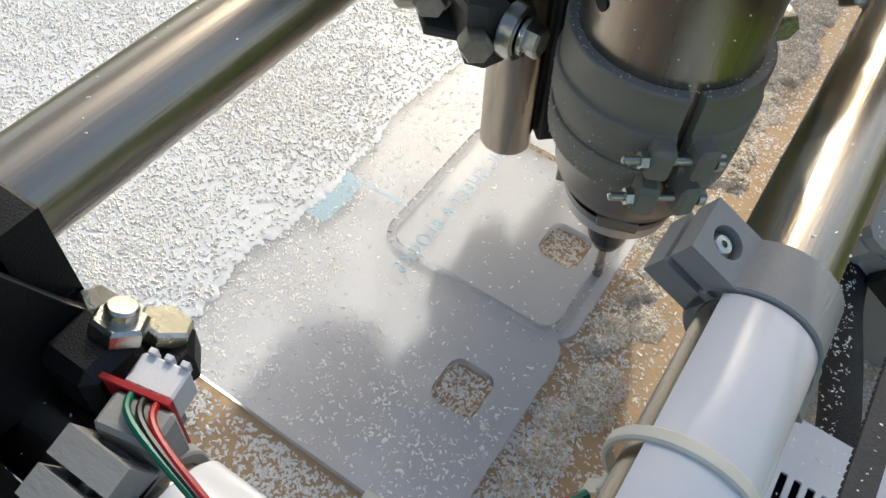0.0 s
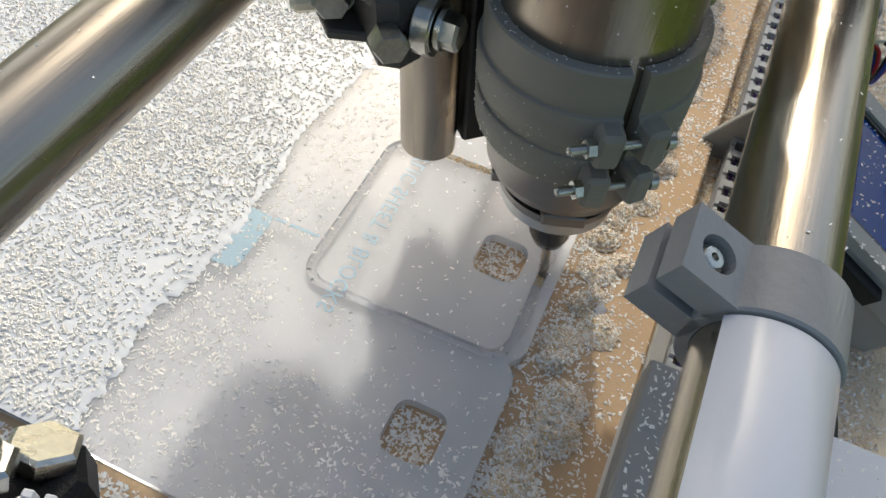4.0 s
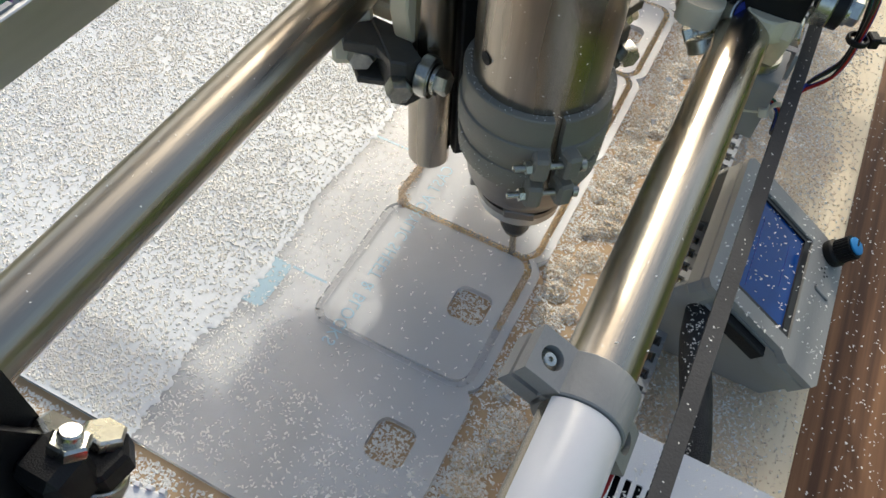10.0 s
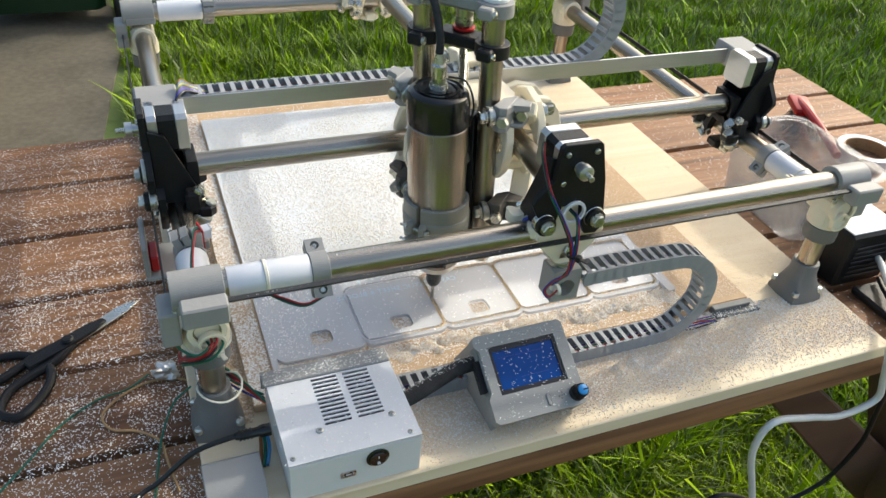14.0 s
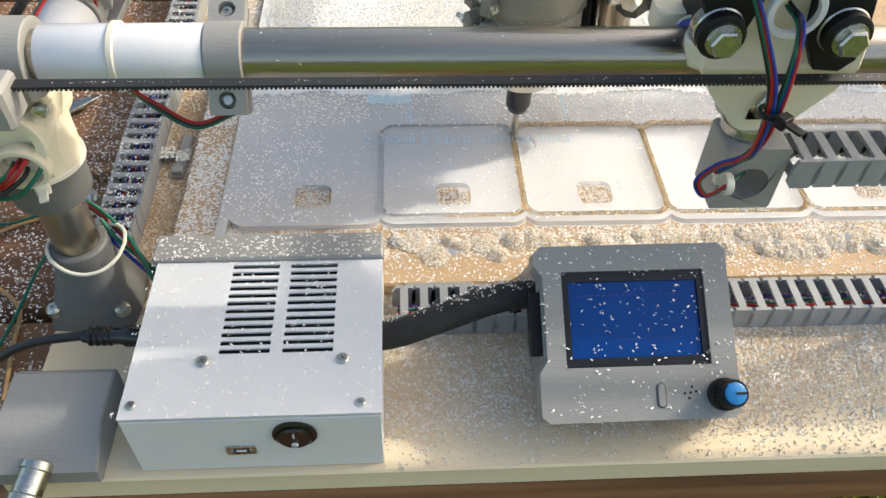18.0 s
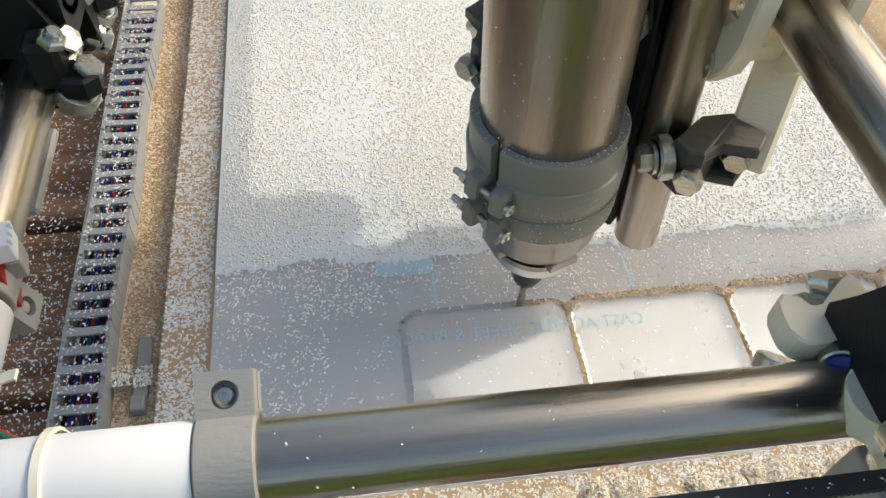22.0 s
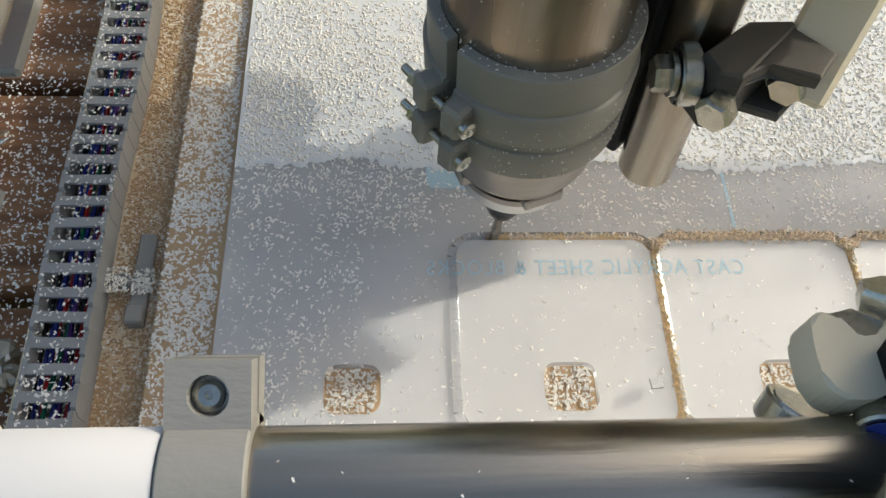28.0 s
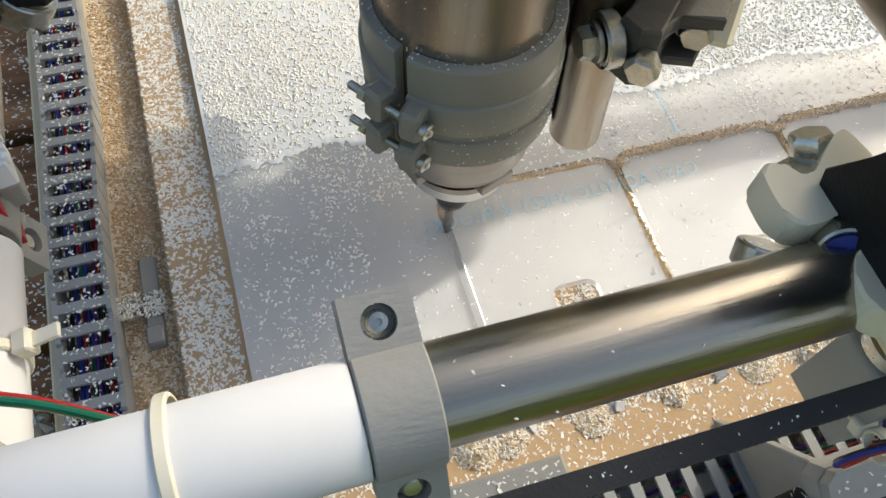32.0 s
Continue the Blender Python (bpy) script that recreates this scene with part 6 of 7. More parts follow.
for k in range(7):
    bm = B()
    box(bm, (-0.036, -0.0766, 0.014 + 0.008 * k), (0.030, -0.0753, 0.0178 + 0.008 * k), 0.0004)
    part("vent_slat", bm, DISPLAYFACE, vfd)
# black moulded trestle parts stacked at the table's end
rk = thing("black_rack", "black moulded plastic rack on the planks, dusty", "rack", (0.815, -0.150, ZT))
for k in range(3):
    bm = B()
    prism(bm, [(-0.075, 0), (0.075, 0), (0.062, 0.048), (0.045, 0.055), (-0.055, 0.052), (-0.068, 0.040)], -0.012, 0.012, pose(0.02 + 0.070 * k, 0.010, 0, 90, 0, 12), 0.003)
    part("rib", bm, BLACK, rk)
bm = B()
box(bm, (-0.075, -0.045, 0), (0.165, 0.055, 0.012), 0.003)
part("tray", bm, BLACK, rk)
# hand brush
hb = thing("hand_brush", "red-handled hand brush with grey bristles", "brush", (1.005, 0.290, ZT))
hb.rotation_euler = (0, 0, radians(62))
bm = B()
box(bm, (0.035, -0.018, 0.028), (0.105, 0.018, 0.044), 0.006, None, 2)
cord(bm, [(0.10, 0, 0.036), (0.04, 0.0, 0.044), (-0.04, -0.012, 0.038), (-0.11, -0.020, 0.030)], 0.0075, 10, 6)
part("handle", bm, RED, hb, "red plastic handle")
bm = B()
random.seed(8)
for k in range(260):
    x, y = random.uniform(-0.02, 0.065), random.uniform(-0.022, 0.022)
    cord(bm, [(x, y, 0.030), (x + random.uniform(-0.012, 0.012), y * 1.6 + random.uniform(-0.01, 0.01), random.uniform(0.0, 0.012))], 0.0009, 3, 2)
part("bristles", bm, BRISTLE, hb, "grey bristles")
# tape roll
tr = thing("tape_roll", "white roll of tape lying on the planks", "tape", (1.066, 0.203, ZT))
bm = B()
pipe(bm, (0, 0, 0), (0, 0, 0.022), 0.052, 0.040, 40)
part("tape", bm, WHITE, tr)
bm = B()
pipe(bm, (0, 0, 0.0005), (0, 0, 0.0215), 0.0398, 0.0375, 40)
part("core", bm, JUTE, tr, "cardboard core")

# cables that hang over the front edge
wc = thing("white_cable", "thick white mains cable hanging over the board's corner", "cable", (0, 0, 0))
bm = B()
cord(bm, [(0.790, -0.075, ZT + 0.040), (0.765, -0.110, ZT + 0.045), (0.720, -0.170, 0.010), (0.662, -0.224, 0.000), (0.683, -0.225, -0.058), (0.692, -0.225, -0.098), (0.639, -0.225, -0.111), (0.577, -0.225, -0.094), (0.517, -0.225, -0.083), (0.505, -0.225, -0.130), (0.534, -0.225, -0.209), (0.575, -0.227, -0.307), (0.640, -0.235, -0.440), (0.790, -0.24, -0.755)], 0.0045, 12, 10)
part("sheath", bm, WIRE["white"], wc)
bc = thing("black_cable", "black cable hanging in a curve below the table", "cable", (0, 0, 0))
bm = B()
cord(bm, [(0.78, -0.10, ZT + 0.02), (0.715, -0.205, -0.02), (0.732, -0.215, -0.164), (0.742, -0.210, -0.235), (0.724, -0.200, -0.318), (0.655, -0.190, -0.353), (0.515, -0.180, -0.315), (0.52, -0.18, -0.755)], 0.0035, 10, 10)
part("sheath", bm, WIRE["black"], bc)

# ---- table frame and surroundings ----
for x in (-0.05, 0.830):
    bm = B()
    box(bm, (x - 0.022, -0.195, -0.075), (x + 0.022, 0.560, -0.0362), 0.003)
    part("cross_batten", bm, SHADEWOOD, table)
    for s, y0, y1 in ((-1, -0.10, -0.42), (1, 0.46, 0.80)):
        m, L = frame_to((x + 0.046, y0, -0.05), (x + 0.046, y1, Z_GROUND - Z_TABLE + 0.005))
        bm = B()
        box(bm, (-0.022, -0.046, 0), (0.022, 0.046, L), 0.003, m)
        part("leg", bm, SHADEWOOD, table)
bm = B()
prism(bm, [(0.524, -0.0365), (0.932, -0.468), (1.00, -0.396), (0.602, -0.0365)], 0.160, 0.198, Matrix.Rotation(radians(90), 4, "X"), 0.003)
part("brace", bm, SHADEWOOD, table)
for k in range(2):
    bm = B()
    box(bm, (TABLE_X[0], -0.412 - 0.130 * k, -0.303), (TABLE_X[1], -0.290 - 0.130 * k, -0.267), 0.005)
    part("bench_plank", bm, DECK, table, "bench plank with chips")

bm = B()
pts = [(-2.2, 5.0), (-2.2, 0.2), (-0.75, 0.35), (-0.36, 0.9), (-0.29, 1.7), (-0.20, 2.4), (-0.14, 2.8), (-0.10, 5.0)]
prism(bm, pts, Z_GROUND - 0.05, Z_GROUND + 0.012, None, 0.004)
solid("path", bm, PATHMAT, "mossy concrete path beside the lawn", "path", kind="structure")
bin_ = thing("wheelie_bin", "dark green wheeled bin standing on the path", "bin", (-0.42, 3.22, Z_GROUND + 0.012))
bm = B()
prism(bm, rrect(-0.27, -0.27, 0.27, 0.27, 0.05), 0.06, 0.95, None, 0.01)
for v in bm.verts:
    k = 0.84 + 0.16 * v.co.z / 0.95
    v.co.x *= k
    v.co.y *= k
part("body", bm, BINGREEN, bin_)
for s in (-1, 1):
    bm = B()
    lathe(bm, [(0, 0), (0.085, 0), (0.10, 0.012), (0.10, 0.045), (0.085, 0.055), (0, 0.055)], (s * 0.26, -0.20, 0.10), (s * 1, -0.20, 0.10), 32)
    part("wheel", bm, RUBBER, bin_)
shed = thing("shed", "grey weathered board shed wall", "shed", (-0.638, 2.15, Z_GROUND + 0.012))
for k in range(6):
    bm = B()
    box(bm, (0, -0.30 + 0.135 * k, 0), (0.018, -0.30 + 0.135 * k + 0.131, 1.9), 0.003)
    part("board", bm, GREYPLANK, shed)
for k in range(8):
    bm = B()
    box(bm, (-0.14 * (k + 1) + 0.012, -0.32, 0), (-0.14 * k + 0.008, -0.302, 1.9), 0.003)
    part("board", bm, GREYPLANK, shed)

bm = B()
box(bm, (-1.13, -0.318, 0), (-1.112, 0.508, 1.9), 0.003)
part("back_wall", bm, GREYPLANK, shed)
bm = B()
box(bm, (-1.11, 0.490, 0), (-0.002, 0.508, 1.9), 0.003)
part("side_wall", bm, GREYPLANK, shed)
bm = B()
box(bm, (-1.20, -0.40, 1.902), (0.08, 0.58, 1.94), 0.004)
part("roof", bm, GREYPLANK, shed, "flat grey shed roof")


# ---- grass ----
def grass(name, n, x0, x1, y0, y1, seed, h0=0.05, h1=0.14, wide=1.0):
    rng = np.random.default_rng(seed)
    x, y = rng.uniform(x0, x1, n), rng.uniform(y0, y1, n)
    keep = ~((x < -0.16) & (x > -2.25) & (y > 0.15) & (y < 5.1))
    x, y = x[keep], y[keep]
    n = len(x)
    tuft = 0.75 + 0.45 * np.sin(x * 9 + np.cos(y * 7) * 2) * np.sin(y * 11)
    h = rng.uniform(h0, h1, n) * tuft
    a, lean = rng.uniform(0, 2 * math.pi, n), rng.uniform(0.15, 1.1, n) * h
    w = rng.uniform(0.0014, 0.0032, n) * wide
    dx, dy = np.cos(a), np.sin(a)
    px, py = -dy * w, dx * w
    z = np.full(n, Z_GROUND - 0.004)
    V = np.stack([
        np.stack([x - px, y - py, z], 1), np.stack([x + px, y + py, z], 1),
        np.stack([x - px * 0.8 + dx * lean * 0.35, y - py * 0.8 + dy * lean * 0.35, z + h * 0.6], 1),
        np.stack([x + px * 0.8 + dx * lean * 0.35, y + py * 0.8 + dy * lean * 0.35, z + h * 0.6], 1),
        np.stack([x + dx * lean, y + dy * lean, z + h], 1)], 1).reshape(-1, 3)
    k = np.arange(n)[:, None] * 5
    quads = (k + np.array([[0, 1, 3, 2]])).tolist()
    tris = (k + np.array([[2, 3, 4]])).tolist()
    me = mesh_np(name, V.tolist(), quads + tris, GRASS)
    return tagged(new(name, me), "tufted green grass blades of the lawn", "grass", kind="stuff")


grass("grass", 170000, -0.2, 3.2, 0.55, 3.2, 1, 0.035, 0.10)
grass("grass", 70000, -5.0, 7.5, -5.5, 7.0, 5, 0.08, 0.20, 2.2)
grass("grass", 60000, -0.2, 6.5, 3.2, 7.0, 3, 0.06, 0.14, 1.5)
grass("grass", 40000, 3.2, 6.0, 0.2, 3.2, 4, 0.05, 0.12, 1.4)
grass("grass", 110000, -0.3, 1.9, -1.3, 0.55, 2, 0.04, 0.13)


# ---- chips ----
def flakes(name, pts, size, seed, material, label, parent=None, tall=(0.06, 0.24), plump=(0.3, 0.8)):
    """Small low grains and shavings at the given places (x, y, z)."""
    rng = np.random.default_rng(seed)
    P = np.asarray(pts, float)
    n = len(P)
    s = rng.uniform(size[0], size[1], n)
    a = rng.uniform(0, 2 * math.pi, n)
    ca, sa = np.cos(a), np.sin(a)
    asp, tall = rng.uniform(plump[0], plump[1], n), rng.uniform(tall[0], tall[1], n)
    loc = np.array([[-1, -0.45, 0], [0.8, -0.7, 0], [1.1, 0.4, 0], [-0.6, 0.7, 0], [-0.35, 0.1, 1], [0.45, -0.1, 0.8]])
    bend = rng.uniform(-0.5, 0.5, n)
    V = np.zeros((n, 6, 3))
    for j, (u, v, w) in enumerate(loc):
        lx, ly = u * s * 0.5, (v + bend * (1 - u * u)) * s * asp * 0.6
        V[:, j, 0] = P[:, 0] + lx * ca - ly * sa
        V[:, j, 1] = P[:, 1] + lx * sa + ly * ca
        V[:, j, 2] = P[:, 2] + w * s * tall + (rng.uniform(0, 0.18, n) * s if w == 0 else 0) + 0.0001
    k = np.arange(n)[:, None] * 6
    tr = np.concatenate([k + np.array([[0, 1, 5]]), k + np.array([[0, 5, 4]]), k + np.array([[1, 2, 5]]), k + np.array([[2, 3, 4]]), k + np.array([[2, 4, 5]]), k + np.array([[3, 0, 4]])])
    me = mesh_np(name, V.reshape(-1, 3).tolist(), tr.tolist(), material)
    ob = new("swarf_speckle" if parent else name, me)
    if parent:
        ob.parent = parent
        ob["label"] = label
        ob["kind"] = "stuff"
        return ob
    return tagged(ob, label, "chips", kind="stuff")


def scatter(n, x0, x1, y0, y1, z, seed, density=None, scale=20.0):
    rng = np.random.default_rng(seed)
    out = []
    while len(out) < n:
        x, y = rng.uniform(x0, x1), rng.uniform(y0, y1)
        d = noise.noise(Vector((x * scale, y * scale, seed))) * 0.5 + 0.5
        if density:
            d *= density(x, y)
        if rng.uniform() < d:
            out.append((x, y, z(x, y) if callable(z) else z))
    return out


def film_z(x, y):
    return 0.0005 + 0.0005 * max(0, noise.noise(Vector((x * 60, y * 60, 1))))


flakes("chips", scatter(98000, SHEET_L + 0.003, SHEET_R - 0.003, 0.105, SHEET_B - 0.004, film_z, 11, lambda x, y: 0.9 if y > film_edge(x) + 0.003 * noise.noise(Vector((x * 90, 5, 2))) else 0.0, 14), (0.0009, 0.0025), 11, CHIP, "white acrylic chips strewn over the masking film", None, (0.18, 0.45), (0.6, 1.1))


def on_sheet(x, y):
    if TX0 < x < TX0 + PITCH * 4 and TY0 < y < TY1:
        return 0.05
    if y > 0.07:
        return 0.75 * (1.0 if x < 0.05 else 0.6)
    return 0.40 if x < 0.02 else 0.08


flakes("chips", scatter(4600, SHEET_L + 0.002, SHEET_R - 0.002, -0.036, 0.112, 0.0, 12, on_sheet, 45), (0.0008, 0.0026), 12, CHIP, "white acrylic chips strewn over the clear sheet")


# dust in fibreboard brown; its colour also carries the strip's shade
flakes("swarf", scatter(12000, -0.100, -0.0765, -0.10, 0.60, Z_BOARD, 44, None, 30), (0.0010, 0.0026), 44, MDF, "tan dust beside the cable chain, browner to carry the strip's shade", None, (0.15, 0.4))
flakes("chips", [(SC_X + dx, y, SC_Z - 0.004 + 0.003 * abs(dx) / 0.009) for (dx, y, z) in scatter(2600, -0.0095, 0.0095, -0.066, 0.40, 0.0, 82, None, 60)], (0.0008, 0.0022), 82, CHIP, "white chips lying inside the flat cable chain", None, (0.2, 0.5))
flakes("chips", scatter(320, -0.104, -0.079, 0.040, 0.053, lambda x, y: Z_BOARD + 0.0072 if x < -0.0896 else Z_BOARD + 0.0044, 83, None, 60), (0.0010, 0.0026), 83, CHIP, "white fluff caught on the bracket", None, (0.3, 0.6))


def on_spoil(x, y):
    return 1.0 if x < SHEET_L - 0.002 else 0.0


flakes("chips", scatter(9000, -0.0745, SHEET_L - 0.001, -0.086, 0.57, Z_SPOIL, 13, on_spoil, 40), (0.0010, 0.0028), 13, CHIP, "white chips on the tan board beside the sheet")
flakes("chips", scatter(7500, -0.133, -0.077, -0.10, 0.55, lambda x, y: Z_BOARD + (0.0182 if x < -0.0995 else 0.0), 14, lambda x, y: (0.35 if abs(x + 0.1130) < 0.012 else 0.0 if x < -0.0995 else 1.0), 40), (0.0008, 0.0021), 14, CHIP, "white chips on the chain and the board's edge")


rng = np.random.default_rng(41)
MOUNDS = []
x = -0.036
while x < 0.465:
    for _ in range(2 if x > 0.20 else 1):
        MOUNDS.append((x + rng.uniform(-0.004, 0.004), rng.uniform(-0.066, -0.049), rng.uniform(0.0050, 0.0100), rng.uniform(0.0007, 0.0027)))
    x += rng.uniform(0.008, 0.016)


def ridge(x, y):
    """Heaps of swarf in front of the sheet."""
    h = 0.0
    for mx, my, r, t in MOUNDS:
        d = (x - mx) ** 2 + (y - my) ** 2
        if d < r * r:
            h = max(h, t * (1 - d / (r * r)) ** 0.8)
    return h * (1 + 0.5 * noise.noise(Vector((x * 500, y * 500, 2))))


bm = B()
for mx, my, r, t in MOUNDS:
    rings = []
    for f in (1.0, 0.75, 0.45, 0.2):
        rings.append([bm.verts.new((mx + r * f * (1 + 0.3 * noise.noise(Vector((mx * 99, a, my)))) * math.cos(a), my + r * f * 0.8 * math.sin(a), Z_SPOIL + 0.0002 + 0.55 * t * (1 - f * f) ** 0.8 * (1 + 0.35 * noise.noise(Vector((mx + f, a * 2, my * 90)))))) for a in np.linspace(0, 2 * math.pi, 18, endpoint=False)])
    for a, b in zip(rings, rings[1:]):
        for k in range(18):
            bm.faces.new((a[k], a[(k + 1) % 18], b[(k + 1) % 18], b[k]))
    bm.faces.new(rings[-1])
solid("swarf_heaps", bm, DUST, "white swarf clumped in little heaps before the sheet", "swarf", kind="stuff")
hp = []
for mx, my, r, t in MOUNDS:
    for k in range(int(r * r * 11e6)):
        q, a = r * 1.12 * math.sqrt(rng.uniform()), rng.uniform(0, 2 * math.pi)
        px, py = mx + q * math.cos(a), my + q * math.sin(a)
        if py < -0.041:
            hp.append((px, py, Z_SPOIL + ridge(px, py) * rng.uniform(0.55, 1.35) + 0.0003))
flakes("chips", hp[::5] + hp[1::5], (0.0010, 0.0024), 15, CHIP, "white curled chips of the swarf heaps", None, (0.15, 0.35))
flakes("chips", hp[2::5] + hp[3::5], (0.0010, 0.0024), 35, DUST, "tan grains of the swarf heaps", None, (0.15, 0.35))
flakes("swarf", hp[4::5], (0.0008, 0.0022), 34, SWARF, "brown grains of the swarf heaps", None, (0.15, 0.35))
flakes("chips", scatter(10000, -0.040, 0.47, -0.0875, -0.036, Z_SPOIL, 25, lambda x, y: (1.0 if y > -0.066 else 0.35) * (1.0 if x > 0.2 or x < 0.02 else 0.6), 60), (0.0010, 0.0026), 25, CHIP, "white chips strewn on the tan board before the sheet")
flakes("chips", scatter(50000, 0.064, 0.688, -0.209, -0.089, Z_BOARD, 16, lambda x, y: min(1.0, max(0.10, (y + 0.200) / 0.030)) * (1.0 if x < 0.45 else 0.6), 25), (0.0008, 0.0022), 16, DUST, "fine pale dust and chips over the base board", None, (0.20, 0.55))
flakes("chips", scatter(17000, 0.064, 0.688, -0.208, -0.089, Z_BOARD + 0.0003, 36, lambda x, y: min(1.0, max(0.08, (y + 0.203) / 0.04)), 30), (0.0009, 0.0025), 36, CHIP, "white curls over the base board", None, (0.20, 0.55))
flakes("chips", scatter(22000, 0.473, 0.688, -0.08, 0.64, lambda x, y: Z_SPOIL if x < 0.56 else Z_BOARD, 17, lambda x, y: 1.0 if y < 0.15 else 0.55, 25), (0.0008, 0.0022), 17, DUST, "fine chips strewn over the far side of the board")
flakes("chips", scatter(21000, -0.412, -0.136, -0.20, 0.57, ZT, 18, lambda x, y: 1.0 if y < 0.25 else 0.6, 22), (0.0008, 0.0025), 18, CHIP, "white chips on the table planks")
flakes("chips", scatter(5200, 0.692, 1.20, -0.20, 0.57, ZT, 19, None, 12), (0.0012, 0.0030), 19, CHIP, "white chips on the far planks")
flakes("chips", scatter(1600, -0.14, 0.47, 0.542, 0.648, lambda x, y: Z_BOARD if y > 0.575 or x < -0.096 else Z_SPOIL, 20, None, 22), (0.0012, 0.0028), 20, CHIP, "white chips along the board's back edge")
flakes("chips", scatter(900, -0.066, 0.064, -0.205, -0.087, lambda x, y: Z_BOARD + BH + (0.0026 if y > -0.1045 else 0.0), 21, lambda x, y: 1.0 if y > -0.107 else 0.25, 22), (0.0008, 0.0024), 21, CHIP, "white chips on the control box")
lp = scatter(300, -0.050, 0.050, -0.051, 0.037, 0.0012, 22, None, 45)
flakes("chips", [tuple(LC @ Vector((x, y, z if not (abs(x) < 0.036 and abs(y) < 0.020) else -0.0017))) for x, y, z in lp], (0.0006, 0.0023), 22, CHIP, "white chips on the display")


# specks on the tubes and the machine
def on_tube(n, p0, p1, r, seed):
    rng = np.random.default_rng(seed)
    p0, p1 = Vector(p0), Vector(p1)
    d = (p1 - p0).normalized()
    side = d.cross(Vector((0, 0, 1)))
    up_ = side.cross(d)
    out = []
    for _ in range(n):
        a = rng.normal(0, 0.5)
        q = p0 + (p1 - p0) * rng.uniform(0.02, 0.98) + (side * math.sin(a) + up_ * math.cos(a)) * r
        out.append(tuple(q))
    return out


for rail, a, b, n in ((rail_front, (RX0 + 0.10, RY0, Z_FRONT), (RX1, RY0, Z_FRONT), 70), (rail_back, (RX0, RY1, Z_FRONT), (RX1, RY1, Z_FRONT), 60), (rail_left, (RX0, 0.02, Z_SIDE), (RX0, RY1, Z_SIDE), 80), (rail_right, (RX1, RY0, Z_SIDE), (RX1, RY1, Z_SIDE), 60)):
    flakes("chips", on_tube(n, a, b, RAIL, 51 + n), (0.0005, 0.0012), 51, CHIP, "white chips on the tube", rail)
flakes("chips", on_tube(120, (RX0 + 0.03, OFFY, Z_XB), (RX1 - 0.03, OFFY, Z_XB), RAIL, 61), (0.0005, 0.0012), 61, CHIP, "white chips on the tube", xbeam)
flakes("chips", on_tube(70, (OFFX, RY0 + 0.03, Z_YB), (OFFX, RY1 - 0.03, Z_YB), RAIL, 62), (0.0005, 0.0012), 62, CHIP, "white chips on the tube", ybeam)
flakes("chips", on_tube(160, (RX0 + 0.02, BELT_Y, BELT_Z + 0.0004), (RX1 - 0.02, BELT_Y, BELT_Z + 0.0004), 0.0012, 63), (0.0004, 0.0009), 63, CHIP, "white specks on the belt", rail_front)

cable_line = [(0.062, -0.150, 0.0315), (0.100, -0.1420, 0.0385), (0.128, -0.1330, 0.0410), (0.160, -0.1300, 0.0395)]
cp = []
for a, b in zip(cable_line, cable_line[1:]):
    cp += [(x, y + 0.003, z) for x, y, z in on_tube(90, (a[0], a[1], a[2] - 0.0070), (b[0], b[1], b[2] - 0.0070), 0.0072, 71)]
flakes("chips", cp, (0.0006, 0.0016), 71, CHIP, "white chips caught on the braided sleeve")

flakes("chips", [(x, FC_Y + dy, FC_Z - 0.004 + abs(dy) * 0.2) for (x, dy, z) in scatter(1500, 0.20, 0.60, -0.0095, 0.0095, 0.0, 81, None, 60)], (0.0010, 0.0026), 81, CHIP, "white chips lying inside the cable chain", None, (0.2, 0.5))

flakes("chips", scatter(2200, 0.10, 1.1, -0.53, -0.295, Z_TABLE - 0.2668, 91, None, 12), (0.0014, 0.0030), 91, CHIP, "white chips on the bench plank")


# fine specks stuck to the spindle and its clamp
rng = np.random.default_rng(95)


def on_round(n, r0, r1, z0, z1):
    out = []
    for _ in range(n):
        a, u = rng.uniform(0, 2 * math.pi), rng.uniform() ** 1.4
        r = r0 + (r1 - r0) * u
        q = Vector((DX + r * math.cos(a), DY + r * math.sin(a), z0 + (z1 - z0) * u))
        lean(q, False)
        out.append(tuple(q))
    return out


flakes("chips", on_round(420, 0.0372, 0.0382, 0.0935, 0.1250), (0.0004, 0.0011), 95, CHIP, "tiny white specks on the clamp", gantry, (0.3, 0.8))
flakes("chips", on_round(160, 0.0326, 0.0326, 0.1440, 0.2000), (0.0004, 0.0009), 96, CHIP, "tiny white specks on the steel", spindle, (0.3, 0.8))
flakes("chips", on_round(160, 0.0328, 0.0362, 0.1437, 0.1437), (0.0005, 0.0012), 97, CHIP, "white chips on the clamp's rim", gantry)


# ---- swarf in the cuts and holes ----
def outline(k):
    return rrect(TX0 + PITCH * k, TY0, TX0 + PITCH * (k + 1), TY1, TR, 10)


rng = np.random.default_rng(31)
pts = []
for k in (1, 2, 3):
    loop = outline(k)
    for (xa, ya), (xb, yb) in zip(loop, loop[1:] + loop[:1]):
        L = math.hypot(xb - xa, yb - ya)
        for j in range(int(L * 7500)):
            u = rng.uniform()
            heap = 0.0016 if ya > TY1 - 0.012 else 0.0004
            pts.append((xa + (xb - xa) * u + rng.normal(0, 0.0009), ya + (yb - ya) * u + rng.normal(0, 0.0009), rng.uniform(-0.0042, heap)))
heap = []
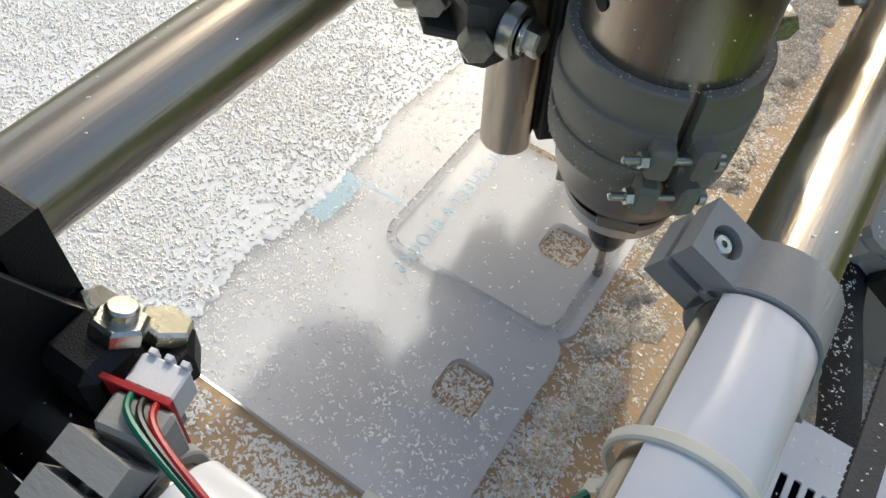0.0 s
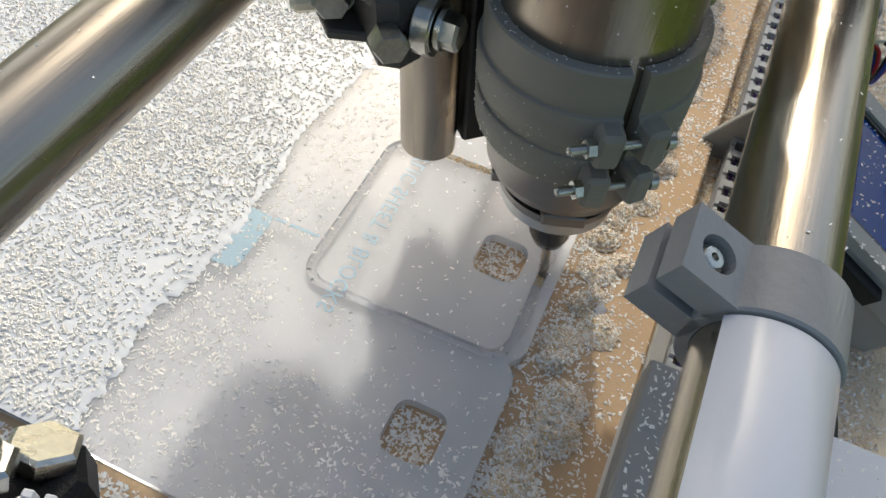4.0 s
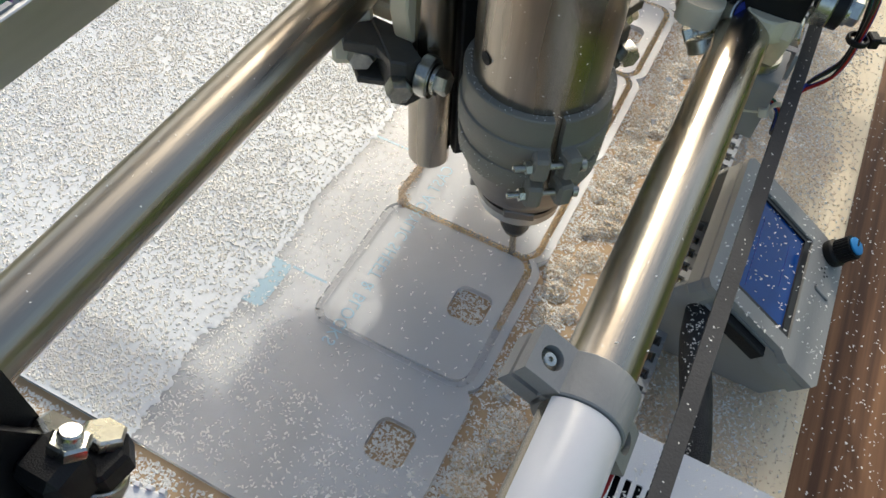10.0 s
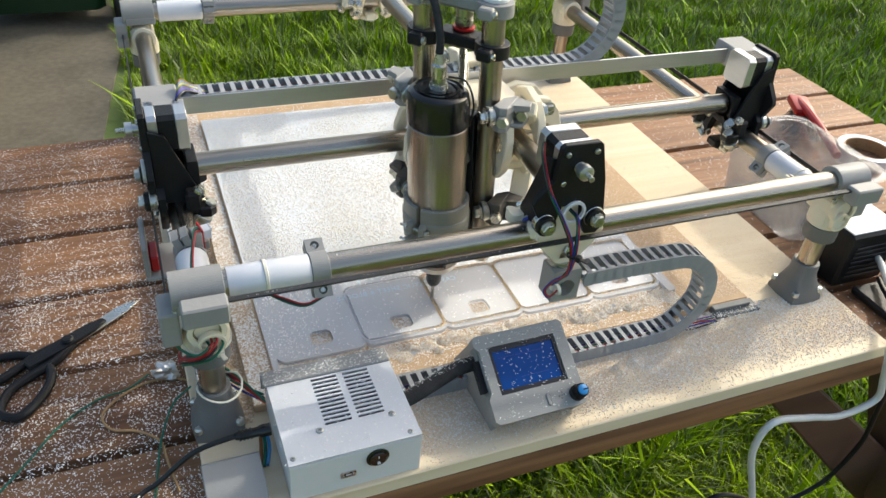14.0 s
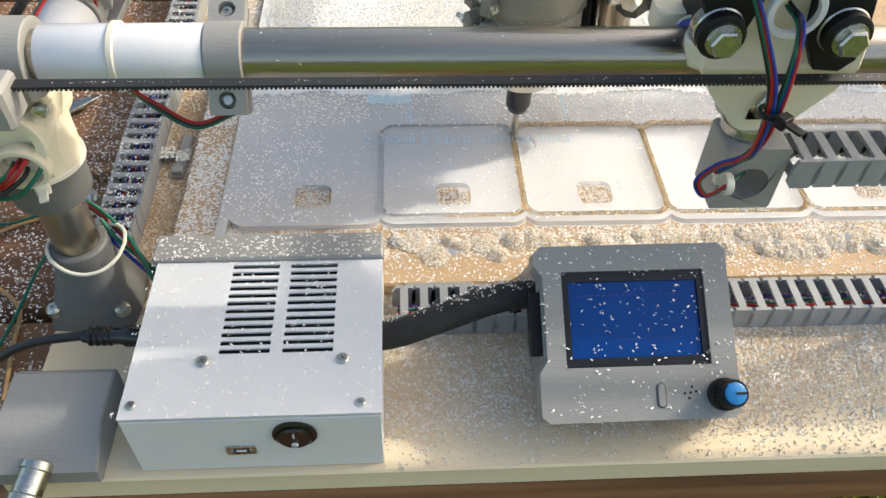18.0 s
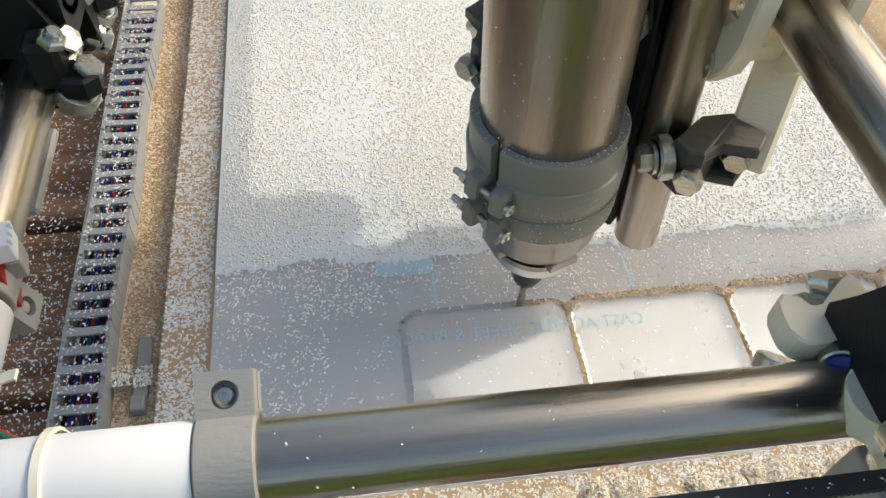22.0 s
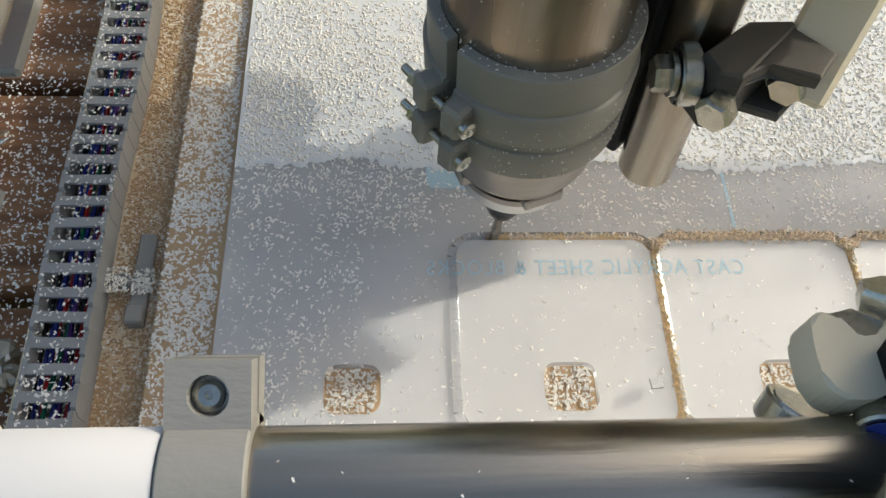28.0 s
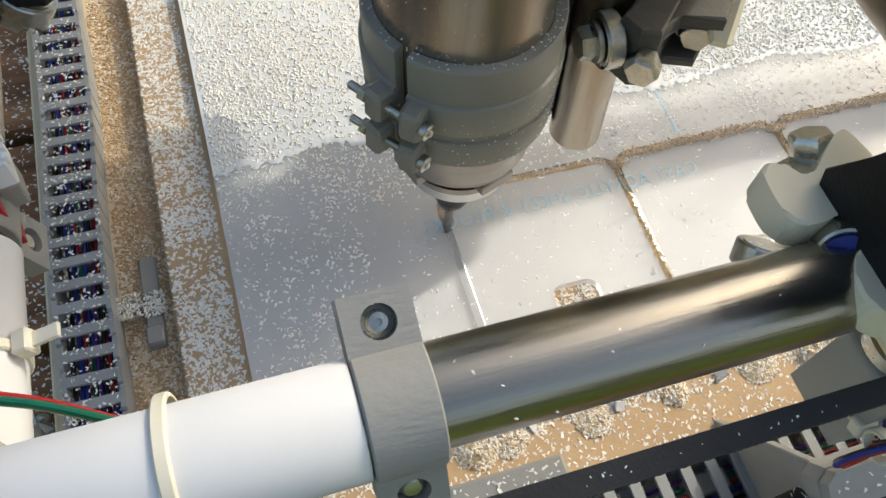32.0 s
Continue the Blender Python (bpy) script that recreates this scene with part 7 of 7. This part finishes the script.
for k in (1, 2, 3):
    for j in range(1500):
        x = TX0 + PITCH * k + rng.uniform(-0.002, PITCH + 0.002)
        heap.append((x, TY1 - 0.0005 + rng.normal(0, 0.0015) - (0.004 if abs(x - TX0 - PITCH * k - PITCH / 2) > PITCH / 2 - 0.006 else 0), abs(rng.normal(0.0004, 0.0009))))
flakes("swarf", heap, (0.0008, 0.0020), 37, DUST, "pale swarf heaped along the back of the cuts", None, (0.2, 0.5))
flakes("swarf", pts, (0.0007, 0.0019), 31, SWARF, "tan wood swarf packed in the cut grooves", None, (0.2, 0.5))
pts = []
for k in range(-1, 4):
    x0 = TX0 + 0.0385 + PITCH * k if k >= 0 else 0.0028
    for j in range(330):
        pts.append((rng.uniform(x0 + 0.001, x0 + 0.0225), rng.uniform(-0.0212, -0.001), Z_SPOIL + rng.uniform(0, 0.0012)))
flakes("chips", pts, (0.0009, 0.0024), 32, CHIP, "white chips lying in the square holes")

# ---- blue print on the sheet's underside, seen through it ----
def ink(name, pts, label):
    bm = B()
    prism(bm, pts, 0.00012, 0.0002)
    return tagged(part(name, bm, BLUEINK, sheet, label, smooth=False))


ink("printed_block", rrect(0.050, 0.0925, 0.0845, 0.118, 0.004), "pale blue printed block")
ink("printed_line", [(0.0828, 0.069), (0.0844, 0.069), (0.0844, 0.0923), (0.0828, 0.0923)], "pale blue printed line")
ink("printed_line", [(0.2025, 0.070), (0.2043, 0.070), (0.2043, 0.118), (0.2025, 0.118)], "pale blue printed line")
TEXT_L, TEXT_R, TEXT_Y = 0.049, 0.203, 0.0440
curve = bpy.data.curves.new("print", "FONT")
curve.body = "CAST ACRYLIC SHEET & BLOCKS"
curve.size = 0.0112
curve.space_character = 1.12
curve.extrude = 0.00005
tmp = bpy.data.objects.new("print", curve)
scene.collection.objects.link(tmp)
bpy.context.view_layer.update()
me = bpy.data.meshes.new_from_object(tmp.evaluated_get(bpy.context.evaluated_depsgraph_get()))
bpy.data.objects.remove(tmp)
xs_ = [v.co.x for v in me.vertices]
span = max(xs_) - min(xs_)
for v in me.vertices:
    v.co = Vector((TEXT_R - (v.co.x - min(xs_)) * (TEXT_R - TEXT_L) / span, TEXT_Y + v.co.y, 0.00016 + v.co.z))
me.materials.clear()
me.materials.append(BLUEINK)
txt = new("printed_text", me)
txt.parent = sheet
txt["label"] = "pale blue printed words read from behind"


# ---- groove floor of the square being cut: thin pieces thrown out as the cutter passes ----
floor_pieces = []
path_t = np.arange(0, 32.001, 0.05)
path_xy = np.array([cutter(t) for t in path_t])
loop = outline(0)
fine = []
for (xa, ya), (xb, yb) in zip(loop, loop[1:] + loop[:1]):
    L = math.hypot(xb - xa, yb - ya)
    n_ = max(1, int(L / 0.0005))
    fine += [(xa + (xb - xa) * j / n_, ya + (yb - ya) * j / n_) for j in range(n_)]
bm = B()
box(bm, (-0.0027, -CUT, -0.0013), (0.0027, CUT, 0.0), 0.0)
FLOOR = mesh_of("groove_floor", bm, GROOVE, smooth=False)
rng = np.random.default_rng(33)
CLUMPS = []
for k in range(5):
    tmp_ob = flakes("swarf_clump", [(rng.uniform(-0.0030, 0.0030), float(np.clip(rng.normal(0, 0.0010), -0.0019, 0.0019)), rng.uniform(0, 0.0004)) for _ in range(60)], (0.0006, 0.0016), 140 + k, SWARF if k < 2 else DUST, "", None, (0.15, 0.4))
    CLUMPS.append(tmp_ob.data)
    bpy.data.objects.remove(tmp_ob)
clumps = []
last = None
groove_floor = thing("groove_floor", "thin milky floor left in the shallow groove", "acrylic waste", (0, 0, 0))
for j, (x, y) in enumerate(fine):
    if last and math.hypot(x - last[0], y - last[1]) < 0.0052:
        continue
    if x > TX0 + PITCH - 0.004 and TY0 + 0.004 < y < TY1 - 0.004:
        continue
    nx_, ny_ = fine[(j + 3) % len(fine)]
    a = math.degrees(math.atan2(ny_ - y, nx_ - x))
    ob = new("floor_piece", FLOOR)
    ob.parent = groove_floor
    home = pose(x, y, -0.0026, 0, 0, a)
    ob.matrix_local = home
    d = np.hypot(path_xy[:, 0] - x, path_xy[:, 1] - y)
    hit_ = int(np.argmax(d < 0.0022)) if (d < 0.0022).any() else -1
    if hit_ >= 0:
        clump = new("swarf_clump", CLUMPS[j % 5])
        clump.parent = groove_floor
        low = pose(x, y, -0.0049, 0, 0, a)
        clump.matrix_local = low
        clumps.append((clump, float(path_t[hit_]), low, pose(x, y, -0.0049 + (0.0042 if y > TY1 - 0.012 else 0.0034), 0, 0, a)))
    if hit_ >= 0 and path_t[hit_] > 0:
        out_ = pose(rng.uniform(-0.02, 0.40), rng.uniform(-0.066, -0.048), Z_SPOIL + rng.uniform(0.001, 0.003), rng.uniform(-30, 30), rng.uniform(-30, 30), a + rng.uniform(-60, 60))
        floor_pieces.append((ob, float(path_t[hit_]), home, out_))
    last = (x, y)


def motions():
    """Cutter path: the carriage and spindle go both ways, each beam one way."""
    pos = [(t, cutter(t)) for t in TIMES]
    walk(spindle, [(t, pose(x, y, 0)) for t, (x, y) in pos])
    walk(gantry, [(t, pose(x, y, 0)) for t, (x, y) in pos])
    walk(xbeam, [(t, pose(0, y, 0)) for t, (x, y) in pos])
    walk(ybeam, [(t, pose(x, 0, 0)) for t, (x, y) in pos])
    walk(back_chain, [(t, pose(0, y, 0)) for t, (x, y) in pos])
    for i, link in enumerate(front_links):
        walk(link, [(t, front_chain_pose(i, x)) for t, (x, y) in pos[:2] + pos[2::4] + pos[-1:]])
    for clump, t, low, high in clumps:
        t = max(0.1, t)
        walk(clump, [(0, low)] + [r for r in ((t + 0.1, low), (t + 0.5, high)) if r[0] < 31.9] + [(32.0, high if t + 0.5 < 31.9 else low)])
    for piece, t, home, out in floor_pieces:
        top = home.copy()
        top.translation = home.translation.lerp(out.translation, 0.5) + Vector((0, 0, 0.012))
        rows = [(0, home)] + ([(t - 0.1, home)] if t > 0.2 else []) + [(t + 0.05, top), (t + 0.2, out)]
        walk(piece, [r for r in rows if r[0] < 31.9] + [(32.0, out if t < 31.7 else home)])


motions()
